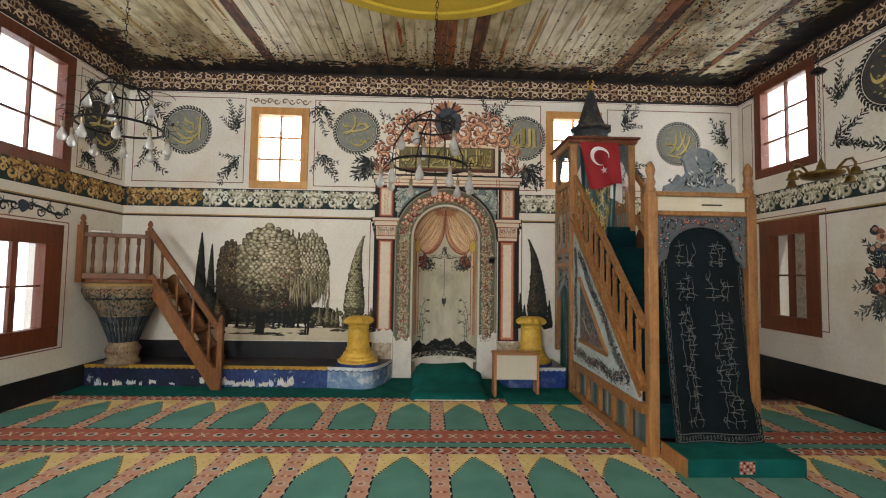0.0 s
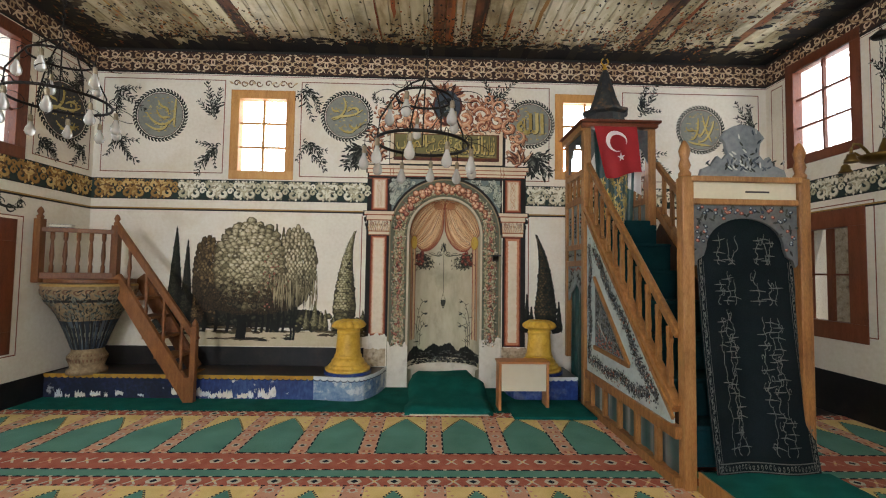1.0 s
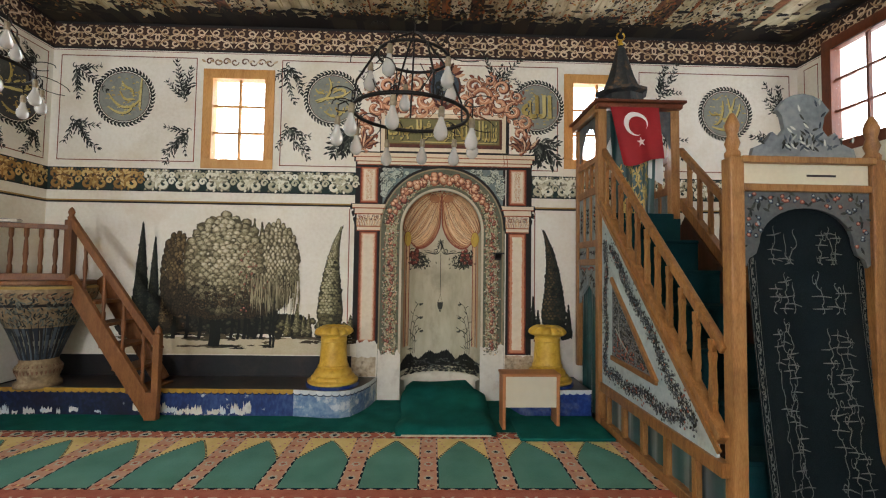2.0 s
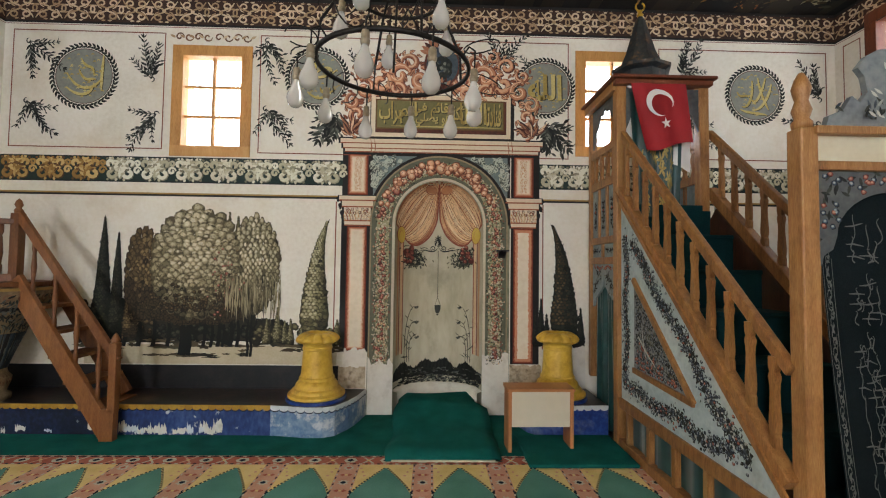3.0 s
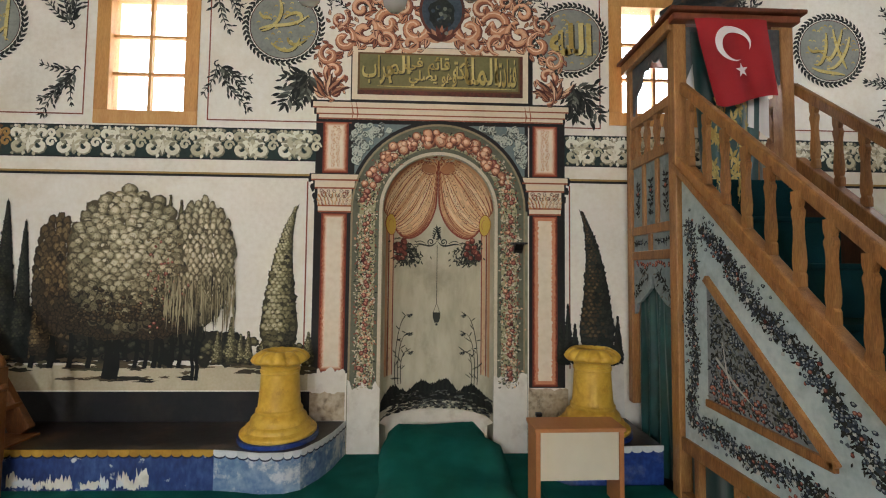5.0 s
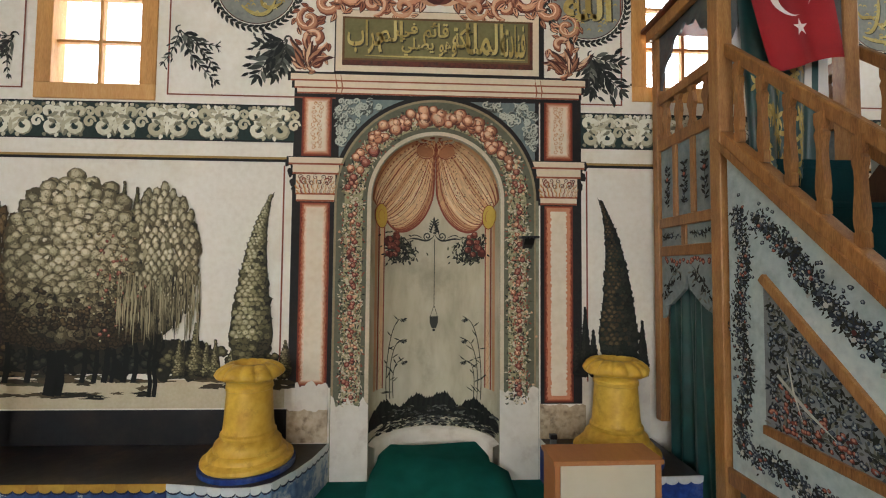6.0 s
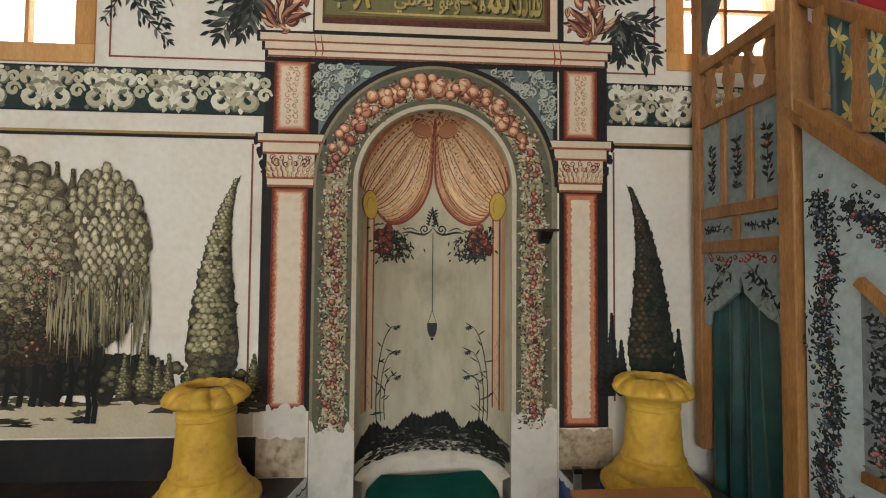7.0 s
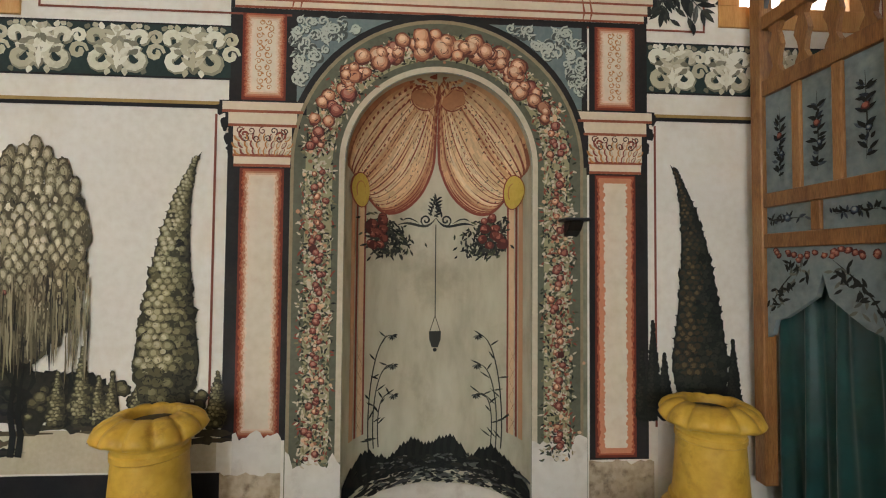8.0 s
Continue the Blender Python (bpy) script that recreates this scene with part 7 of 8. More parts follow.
p = Paint(base=0.0072, step=0.00016)
crown(-2.71, 1.46, 0.2, 0.48, 0.036, BROWN_TONES[:4], 1, hang=0.45, dim=0.3)
p.build("ochre_tree", Matrix(), t, "brown drooping tree")
p = Paint(base=0.008, step=0.00016)
crown(-2.15, 1.16, 0.60, 0.22, 0.032, BROWN_TONES, 1, dim=0.3, top=0.95)
crown(-2.18, 1.58, 0.445, 0.575, 0.056, PALE_TONES, 9, dim=0.05)
for k in range(150):
    u, v = -2.15 + rng.uniform(-0.5, 0.42), 1.08 + abs(rng.gauss(0, 0.09))
    p.tuft(u, v, 0.022, 0.018, BROWN_TONES[:rng.choice((2, 3))], 33 + k % 5, ragged=0.2)
p.build("great_tree", Matrix(), t, "broad round tree")
p = Paint(base=0.0085, step=0.00016)
crown(-1.86, 1.55, 0.2, 0.40, 0.030, OLIVE_TONES, 1, top=0.85)
for k in range(120):
    u, v = -1.87 + rng.gauss(0, 0.085), 1.36 + rng.gauss(0, 0.17)
    p.tuft(u, v, rng.uniform(0.008, 0.017), 0.012, (ROSE_TONES, BROWN_TONES, OLIVE_TONES)[k % 3], 26 + k % 4, n=10, ragged=0.35)
p.build("blossom_tree", Matrix(), t, "tree with pink blossom")
p = Paint(base=0.009, step=0.00016)
crown(-1.57, 1.58, 0.265, 0.5, 0.036, PALE_TONES, 1, hang=0.55)
for k in range(230):
    u = -1.57 + rng.uniform(-0.29, 0.29)
    v = 1.36 + rng.uniform(-0.2, 0.12)
    ln = rng.uniform(0.08, 0.26)
    p.stroke([(u, v), (u + rng.uniform(-0.008, 0.008), v - ln / 2), (u, v - ln)], 0.010, (PALE_TONES[0], PALE_TONES[1], PALE_TONES[2], PALE_TONES[3])[k % 4], 29 + k % 4, (0.4, 0.1))
p.build("weeping_willow", Matrix(), t, "pale weeping willow")
for cu, v0, v1, hw, lean, lt, lbl in ((-0.925, 0.84, 2.07, 0.185, 0.13, TREE_PALE, "painted pale green cypress rising behind the pot"), (1.75, 0.81, 2.06, 0.178, -0.14, None, "painted dark green cypress rising behind the pot")):
    t = thing("cypress_painting", lbl, "wall painting", M_BACK, "painted cypresses")
    p = Paint(base=0.004, step=0.0003)
    if lt is None:
        cypress(cu, v0, v1, hw, DARK_TONES[:3] + BROWN_TONES[1:3], 1, lean, True)
        for uu, vv, hh in ((1.5, 1.25, 0.05), (1.44, 1.1, 0.04), (1.93, 1.15, 0.05), (1.87, 1.02, 0.045), (1.56, 1.08, 0.05)):
            young = Paint(base=0.003, step=0.0003)
            p, keep = young, p
            cypress(uu, 0.74, vv, hh, DARK_TONES[:3], 1)
            young.build("sapling", Matrix(), t)
            p = keep
    else:
        cypress(cu, v0, v1, hw, OLIVE_TONES, 1, lean, True)
    p.build("cypress", Matrix(), t)
# ---- prayer carpet in rows of niches ----
rng = random.Random(21)


def on_floor(u, v, off):
    return u, v, off - 0.003


structure("carpet_base", boxed(LEFT_X + 0.01, RIGHT_X - 0.01, REAR_Y + 0.01, 5.8, -0.0115, 0.0), RUG_PINK, "thick woven carpet under the prayer rows", "carpet")
PITCH, TIP0 = 0.575, -0.02
for row in range(5):
    p = Paint(base=0.003, step=0.0005)
    yp = 5.48 - 1.5 * row
    x0, x1 = LEFT_X + 0.01, RIGHT_X - 0.01
    p.rect(x0, x1, yp - 1.2, yp - 1.08, RUG_GREEN, 1)
    for yy in (yp - 1.08, yp - 1.2, yp + 0.3):
        p.rect(x0, x1, yy - 0.008, yy + 0.008, RUG_NAVY, 2)
    for a, b in ((yp + 0.165, yp + 0.3), (yp - 1.08, yp - 0.78)):
        p.rect(x0, x1, a, b, RUG_RED, 1)
        ym = (a + b) / 2
        for i in range(int((x1 - x0) / 0.144)):
            x = x0 + 0.07 + i * 0.144
            h = min(0.05, (b - a) * 0.4)
            if i % 2:
                p.poly([(x - 0.055, ym), (x - 0.03, ym - h * 0.8), (x + 0.03, ym - h * 0.8), (x + 0.055, ym), (x + 0.03, ym + h * 0.8), (x - 0.03, ym + h * 0.8)], RUG_WHITE, 3)
                p.poly([(x - 0.03, ym), (x, ym - h * 0.55), (x + 0.03, ym), (x, ym + h * 0.55)], RUG_NAVY, 4)
            else:
                for s in (-1, 1):
                    p.poly([(x - 0.05, ym - s * h), (x - 0.03, ym - s * h), (x + 0.05, ym + s * h), (x + 0.03, ym + s * h)], RUG_PINK if (i // 2) % 2 else RUG_WHITE, 3)
                p.poly([(x - 0.016, ym), (x, ym - 0.016), (x + 0.016, ym), (x, ym + 0.016)], RUG_YELLOW, 4)
        for yy in (a, b):
            for i in range(int((x1 - x0) / 0.048)):
                x = x0 + i * 0.048
                p.rect(x, x + 0.026, yy - 0.009, yy + 0.009, RUG_NAVY if i % 2 else RUG_WHITE, 5)
    k0, k1 = math.ceil((x0 - TIP0) / PITCH), math.floor((x1 - TIP0) / PITCH)
    for k in range(k0, k1 + 1):
        c = TIP0 + k * PITCH
        hw = 0.208
        la, lb = max(x0, c - hw), min(x1, c + hw)
        if lb - la < 0.1:
            continue
        p.rect(la, lb, yp - 0.42, yp + 0.155, RUG_YELLOW, 1)
        pts = [(la, yp - 0.76), (lb, yp - 0.76), (lb, yp - 0.3)]
        steps = 7
        for j in range(1, steps + 1):
            f = j / steps
            pts.append((c + (lb - c) * (1 - f), yp - 0.3 + 0.4 * f ** 0.85))
        for j in range(steps - 1, -1, -1):
            f = j / steps
            pts.append((c - (c - la) * (1 - f), yp - 0.3 + 0.4 * f ** 0.85))
        p.poly(pts, RUG_GREEN, 2)
        # toothed outline
        for j in range(14):
            f, g = j / 14, (j + 0.6) / 14
            for s, e in ((1, lb), (-1, la)):
                za, zb = yp - 0.3 + 0.4 * f ** 0.85, yp - 0.3 + 0.4 * g ** 0.85
                xa, xb = c + (e - c) * (1 - f), c + (e - c) * (1 - g)
                p.poly([(xa, za), (xb, zb), (xb + s * 0.012, zb + 0.012), (xa + s * 0.012, za + 0.012)], RUG_NAVY, 3)
        for s, e in ((1, lb), (-1, la)):
            p.rect(min(e, e + s * 0.014), max(e, e + s * 0.014), yp - 0.76, yp - 0.28, RUG_NAVY, 3)
        p.rect(la, lb, yp - 0.778, yp - 0.76, RUG_NAVY, 3)
        for s in (-1, 1):
            for j in range(3):
                p.disc(c + s * (0.15 + 0.02 * j), yp - 0.03 + 0.06 * j, 0.012, RUG_PINK, 3, 6)
        # strip between two niches
        sx = c + PITCH / 2
        if sx + 0.08 < x1:
            for j in range(8):
                y = yp + 0.1 - j * 0.118
                if j % 2 == 0:
                    p.poly([(sx + 0.045 * math.cos(a) * (1 if q % 2 else 0.62), y + 0.045 * math.sin(a) * (1 if q % 2 else 0.62)) for q, a in enumerate([2 * math.pi * q / 16 for q in range(16)])], RUG_WHITE, 3)
                    p.disc(sx, y, 0.02, RUG_NAVY if j % 4 else RUG_RED, 4, 8)
                else:
                    for s in (-1, 1):
                        p.poly([(sx + s * 0.05, y), (sx + s * 0.02, y - 0.02), (sx + s * 0.01, y), (sx + s * 0.02, y + 0.02)], RUG_RED, 3)
                    p.disc(sx, y, 0.012, RUG_YELLOW, 4, 6)
            for s in (-1, 1):
                for j in range(19):
                    y = yp + 0.15 - j * 0.05
                    p.rect(sx + s * 0.069 - 0.006, sx + s * 0.069 + 0.006, y - 0.028, y, RUG_WHITE if j % 2 else RUG_NAVY, 4)
    tagged(p.build("carpet_row_%d" % (row + 1), Matrix(), warp=on_floor), "woven prayer row of green niches with yellow and red borders", "carpet", "", "structure")
mt = thing("carpet_offcut", "folded piece of dark green carpet under the desk", "carpet", pose(0, 0, 0))
part("cloth", boxed(1.1, 1.98, 5.56, 6.19, 0.004, 0.036, bevel=0.012), GREEN_CARPET, mt)

# ---- painted ceiling ----
def on_ceiling(u, v, off):
    return u, v, CEIL_Z - off


p = Paint(base=0.002, step=0.0003)
x = LEFT_X
while x < RIGHT_X:
    w = rng.uniform(0.08, 0.2)
    y1 = 6.815
    reach = rng.uniform(0.12, 0.3) + 0.12 * math.sin(x * 2.1) ** 2
    p.poly([(x, y1), (x + w, y1), (x + w, y1 - reach), (x + w * 0.6, y1 - reach - rng.uniform(0, 0.1)), (x + w * 0.3, y1 - reach - rng.uniform(0, 0.12)), (x, y1 - reach)], CEIL_DARK, 4)
    x += w
for s, xe in ((1, LEFT_X), (-1, RIGHT_X)):
    y = 0.0
    while y < 6.8:
        w = rng.uniform(0.1, 0.3)
        r = rng.uniform(0.2, 0.42)
        p.poly([(xe, y), (xe + s * r, y), (xe + s * (r + rng.uniform(0, 0.12)), y + w / 2), (xe + s * r, y + w), (xe, y + w)], CEIL_DARK, 4)
        y += w
for k in range(700):
    side = rng.random()
    if side < 0.5:
        u, v = rng.uniform(LEFT_X, RIGHT_X), 6.6 - abs(rng.gauss(0, 0.16))
    else:
        s = rng.choice((0, 1))
        u, v = (LEFT_X + 0.2 + abs(rng.gauss(0, 0.25))) if s else (RIGHT_X - 0.2 - abs(rng.gauss(0, 0.4))), rng.uniform(1.5, 6.7)
    b = rng.uniform(0.015, 0.06)
    p.disc(u, v, b * 1.3, rng.choice((CEIL_DARK, CEIL_DARK, CEIL_MID)), 5 + k % 8, 9, ry=b * 0.6, ragged=0.35)
for k in range(260):
    u, v = rng.gauss(2.4, 1.2) if k % 2 else rng.uniform(LEFT_X, RIGHT_X), rng.uniform(3.5, 6.5)
    if LEFT_X + 0.1 < u < RIGHT_X - 0.1:
        b = rng.uniform(0.006, 0.018)
        p.disc(u, v, b, rng.choice((CEIL_MID, CEIL_DARK, ORANGE_STREAK, PALE_STREAK)), 14 + k % 5, 7, ry=b * 1.6, ragged=0.4)
for k in range(70):
    u, v = rng.uniform(LEFT_X + 0.2, RIGHT_X - 0.2), rng.uniform(2.5, 6.2)
    col = CEIL_OCHRE if k % 3 == 0 else ORANGE_STREAK if (-0.7 < u < 1.2 or u > 2.2) and k % 2 else PALE_STREAK
    ln, w = rng.uniform(0.3, 1.3), rng.uniform(0.012, 0.05)
    p.stroke([(u + rng.uniform(-0.01, 0.01), v - ln / 2 + ln * j / 5) for j in range(6)], w, col, 1 + k % 3)
# dabbed foliage that thins out from the border towards the middle
for k in range(9000):
    side = rng.random()
    if side < 0.42:
        u, v = rng.uniform(LEFT_X, RIGHT_X), 6.5 - abs(rng.gauss(0, 0.36))
    elif side < 0.53:
        u, v = LEFT_X + 0.3 + abs(rng.gauss(0, 0.35)), rng.uniform(1.5, 6.7)
    else:
        u, v = RIGHT_X - 0.3 - abs(rng.gauss(0, 1.1)), rng.uniform(1.5, 6.7)
    if math.sin(u * 2.3 + 1.1) + math.sin(v * 3.1 + u) + math.sin(u * 5.7 - v * 2) < rng.uniform(-1.9, 1.2):
        continue
    b = rng.uniform(0.01, 0.035)
    p.leaf(u, v, b * rng.uniform(1.2, 2.6), b, R(90 + rng.uniform(-50, 50)), (CEIL_DARK, CEIL_DARK, CEIL_MID, CEIL_MID, CEIL_OCHRE, ORANGE_STREAK)[k % 6], 14 + k % 9)
tagged(p.build("ceiling_painting", Matrix(), warp=on_ceiling), "dark painted landscape border and rust streaks on the ceiling boards", "ceiling painting", "", "structure")
ros = thing("ceiling_rosette", "large round ceiling panel with a yellow painted rim", "ceiling panel", pose(0.13, 3.72, 0))
part("rim", lathe(bmesh.new(), [(1.57, CEIL_Z + 0.02), (1.57, CEIL_Z - 0.03), (1.55, CEIL_Z - 0.04), (1.44, CEIL_Z - 0.04), (1.42, CEIL_Z - 0.02)], 72), CEIL_YELLOW, ros)
part("disc", lathe(bmesh.new(), [(1.44, CEIL_Z + 0.02), (1.44, CEIL_Z - 0.018)], 72), CEIL_BLUE, ros)

# ---- lamps ----
def light_bulb_bm(bm, x, y, z):
    prof = [(0.012, 0.0), (0.014, -0.012), (0.02, -0.03), (0.031, -0.055), (0.034, -0.075), (0.029, -0.095), (0.016, -0.108), (0.0, -0.111)]
    return lathe(bm, [(r, z + h) for r, h in prof], 14, x, y)


def chandelier(m, label, hang):
    t = thing("chandelier", label, "chandelier", m, "wrought iron chandeliers")
    for r, z, th in ((0.31, 0.0, 0.0085), (0.19, 0.31, 0.007)):
        bm = bmesh.new()
        n = 40
        rings = []
        for i in range(n):
            a = 2 * math.pi * i / n
            rings.append([bm.verts.new(((r + th * math.cos(b)) * math.cos(a), (r + th * math.cos(b)) * math.sin(a), z + 1.3 * th * math.sin(b))) for b in [2 * math.pi * k / 8 for k in range(8)]])
        for i in range(n):
            for k in range(8):
                bm.faces.new((rings[i][k], rings[(i + 1) % n][k], rings[(i + 1) % n][(k + 1) % 8], rings[i][(k + 1) % 8]))
        part("hoop", bm, IRON, t, smooth=True)
    part("centre_rod", tube(bmesh.new(), [(0, 0, -0.02), (0, 0, 0.2), (0, 0, 0.42)], 0.005), IRON, t)
    for k in range(4):
        a = 2 * math.pi * k / 4 + 0.4
        c, s = math.cos(a), math.sin(a)
        part("stay", tube(bmesh.new(), [(0.31 * c, 0.31 * s, 0), (0.3 * c, 0.3 * s, 0.12), (0.2 * c, 0.2 * s, 0.3), (0.09 * c, 0.09 * s, 0.4), (0, 0, 0.45)], 0.006), IRON, t)
    bm = bmesh.new()
    for j in range(int((hang - 0.45) / 0.05)):
        z = 0.45 + j * 0.05
        h = 0.03
        q = [((0.011 * math.cos(b), 0, z + 0.025 + h * math.sin(b)) if j % 2 else (0, 0.011 * math.cos(b), z + 0.025 + h * math.sin(b))) for b in [2 * math.pi * i / 8 for i in range(9)]]
        tube(bm, q, 0.003, 5)
    part("chain", bm, IRON, t)
    rr = random.Random(3)
    for ring, (r, z, n) in enumerate(((0.31, 0.0, 10), (0.19, 0.31, 5))):
        for k in range(n):
            a = 2 * math.pi * (k + 0.3 * ring) / n + 0.15
            c, s = math.cos(a), math.sin(a)
            d = rr.uniform(0.03, 0.07)
            x, y = (r + d) * c, (r + d) * s
            zb = z - rr.uniform(0.03, 0.07)
            arm = part("arm", tube(bmesh.new(), [(r * c, r * s, z), ((r + d * 0.5) * c, (r + d * 0.5) * s, z + 0.03), (x, y, z + 0.01), (x, y, zb)], 0.004, 6), IRON, t)
            part("socket", lathe(bmesh.new(), [(0.011, zb), (0.014, zb - 0.005), (0.015, zb - 0.03), (0.017, zb - 0.034), (0.015, zb - 0.045), (0.012, zb - 0.05)], 12, x, y), SOCKET, arm, "brass bulb socket")
            part("bulb", light_bulb_bm(bmesh.new(), x, y, zb - 0.048), BULB_GLASS, arm, "unlit opal glass bulb", smooth=True)
    for k in range(14):
        a = 2 * math.pi * k / 14
        c, s = math.cos(a), math.sin(a)
        q = rr.uniform(0.05, 0.12)
        base = 0.31 if k % 3 else 0.19
        zz = 0.0 if k % 3 else 0.31
        pts = [((base + q + q * math.cos(b)) * c - 0.3 * q * math.sin(b) * s, (base + q + q * math.cos(b)) * s + 0.3 * q * math.sin(b) * c, zz + 0.03 + 0.5 * q * math.sin(b)) for b in [2 * math.pi * i / 14 for i in range(13)]]
        part("wire_curl", tube(bmesh.new(), pts, 0.0028, 5), IRON, t)
    return t


chandelier(pose(0.14, 3.85, 2.39, 1.0, 2.0, 0), "black iron hoop chandelier with bare glass bulbs", CEIL_Z - 2.39 - 0.02)
chandelier(pose(-2.48, 4.10, 2.72, 0, 0, 40), "black iron hoop chandelier with bare glass bulbs near the window", CEIL_Z - 2.72)
lamp = thing("hanging_lamp", "old brass hanging oil lamp with curved arms", "lamp", pose(3.68, 4.17, 2.42))
part("dish", lathe(bmesh.new(), [(0.0, 0.0), (0.06, 0.0), (0.14, 0.02), (0.17, 0.05), (0.165, 0.06), (0.1, 0.07), (0.04, 0.09), (0.03, 0.13), (0.012, 0.18), (0.0, 0.2)], 28), BRASS, lamp, smooth=True)
bm = bmesh.new()
for j in range(38):
    z = 0.19 + j * 0.05
    q = [((0.01 * math.cos(b), 0, z + 0.028 * math.sin(b)) if j % 2 else (0, 0.01 * math.cos(b), z + 0.028 * math.sin(b))) for b in [2 * math.pi * i / 8 for i in range(9)]]
    tube(bm, q, 0.0028, 5)
part("chain", bm, IRON, lamp)
part("bobeche", lathe(bmesh.new(), [(0.0, 0.98), (0.05, 0.98), (0.065, 1.0), (0.03, 1.03), (0.0, 1.05)], 18), IRON, lamp, smooth=True)
for k in range(4):
    a = 2 * math.pi * k / 4 + 0.1
    c, s = math.cos(a), math.sin(a)
    arm = part("arm", tube(bmesh.new(), [(q * c, q * s, z) for q, z in ((0.13, 0.05), (0.17, 0.09), (0.22, 0.13), (0.27, 0.13), (0.295, 0.09), (0.295, 0.05))], 0.011), BRASS, lamp)
    part("cup", lathe(bmesh.new(), [(0.015, 0.055), (0.03, 0.04), (0.035, 0.01), (0.05, -0.01), (0.045, -0.015)], 16, 0.295 * c, 0.295 * s), BRASS, arm, smooth=True)

# ---- cloths of the pulpit ----
def hung(name, f, nu, nv, material, parent, label=""):
    bm = bmesh.new()
    g = [[bm.verts.new(f(i / nu, j / nv, 0.0)) for i in range(nu + 1)] for j in range(nv + 1)]
    for a, b in zip(g, g[1:]):
        for i in range(nu):
            bm.faces.new((a[i], a[i + 1], b[i + 1], b[i]))
    return part(name, bm, material, parent, label, smooth=True)


def flag_at(f, g, off):
    x = 2.075 + 0.50 * f + 0.09 * (1 - g) * (0.5 - f) + 0.075 * (1 - g)
    z = 2.635 + 0.605 * g + 0.06 * (1 - g) * f - 0.02 * math.sin(f * 6) * (1 - g)
    y = 5.905 + 0.016 * math.sin(f * 11 + 2 * g) * (1 - 0.6 * g) - 0.03 * (1 - g) - off
    return x, y, z


flag = thing("flag", "red cloth flag with white crescent and star, hung from the canopy", "flag")
hung("cloth", flag_at, 30, 20, RED_FLAG, flag)
p = Paint(base=0.003)
for k in range(40):
    a, b = radians(35 + 290 * k / 40), radians(35 + 290 * (k + 1) / 40)

    def cres(t, inner):
        if not inner:
            return 0.45 + 0.26 * math.cos(t), 0.68 + 0.215 * math.sin(t)
        q = math.pi + (t - math.pi) * 1.08
        return 0.502 + 0.205 * math.cos(q), 0.68 + 0.17 * math.sin(q)

    tilt = radians(-35)

    def turn(pt):
        x, y = pt[0] - 0.48, (pt[1] - 0.68) * 1.22
        c, s = math.cos(radians(-50)), math.sin(radians(-50))
        return 0.48 + c * x - s * y, 0.68 + (s * x + c * y) / 1.22

    p.poly([turn(q) for q in (cres(a, False), cres(b, False), cres(b, True), cres(a, True))], WHITE_CLOTH, 0)
star = []
for k in range(10):
    a = radians(90 + 36 * k)
    q = 0.115 if k % 2 == 0 else 0.045
    star.append((0.52 + q * math.cos(a), 0.37 + q * 0.82 * math.sin(a)))
for k in range(10):
    p.poly([(0.52, 0.37), star[k], star[(k + 1) % 10]], WHITE_CLOTH, 0)
p.build("crescent_and_star", Matrix(), flag, "white crescent and star", lambda u, v, off: flag_at(u, v, off))


def veil_at(f, g, off):
    x = 2.1 + 0.5 * f + 0.12 * (1 - g) * (0.6 - f)
    return x, 6.0 + 0.03 * math.sin(f * 16) * (0.4 + 0.6 * (1 - g)) - off, 2.05 + 1.15 * g


veil = thing("embroidered_curtain", "green satin curtain with gold embroidery behind the flag", "curtain")
hung("cloth", veil_at, 40, 12, GREEN_SATIN, veil)
p = Paint(base=0.004)
for k in range(34):
    f, g = rng.uniform(0.15, 0.85), rng.uniform(0.04, 0.6)
    for j in range(5):
        a = 2 * math.pi * j / 5 + k
        p.leaf(f, g, 0.07, 0.03, a, GILT_PAINT, k % 3)
    p.stroke([(f, g), (f + 0.04, g - 0.04), (f + 0.02, g - 0.1)], 0.012, GILT_PAINT, 3)
p.build("embroidery", Matrix(), veil, "gold thread flowers", veil_at)
# white sheet stands in for the satin's upper part lit by the window
hung("valance_cloth", lambda f, g, off: (2.07 + 0.62 * f, 6.03 + 0.02 * math.sin(f * 14), 2.72 + 0.45 * g - 0.25 * f * (1 - g)), 20, 6, WHITE_CLOTH, veil, "pale sheet for the window-lit part of the satin")


def drape_at(f, g, off):
    left = 2.155 + 0.08 * (1 - g)
    right = 2.915 + 0.13 * max(0, 0.85 - g) ** 1.4
    x = left + (right - left) * f
    return x, 4.135 - 0.1 * (1 - g) ** 2 - 0.02 * math.sin(f * 9 + 1.5) * (1 - 0.5 * g) - off, 0.13 + 1.86 * g


gate_cloth = thing("door_curtain", "black velvet curtain embroidered with silver script and border", "curtain")
hung("cloth", drape_at, 40, 30, BLACK_CLOTH, gate_cloth)
p = Paint(base=0.004)
for e in (0.035, 0.965):
    for w in (-0.03, 0.03):
        p.stroke([(e + w, 0.01 + 0.8 * k / 40) for k in range(41)], 0.004, SILVER_THREAD, 0, (1, 1))
    for k in range(34):
        g = 0.02 + 0.024 * k
        p.spiral(e, g, 0.02, k, 1.0, 0.005, SILVER_THREAD, 1, flip=(-1) ** k, n=9), p.leaf(e, g, 0.02, 0.012, k * 2.1, SILVER_THREAD, 2)
for w in (0.012, 0.045):
    p.stroke([(0.04 + 0.92 * k / 30, w) for k in range(31)], 0.004, SILVER_THREAD, 0, (1, 1))
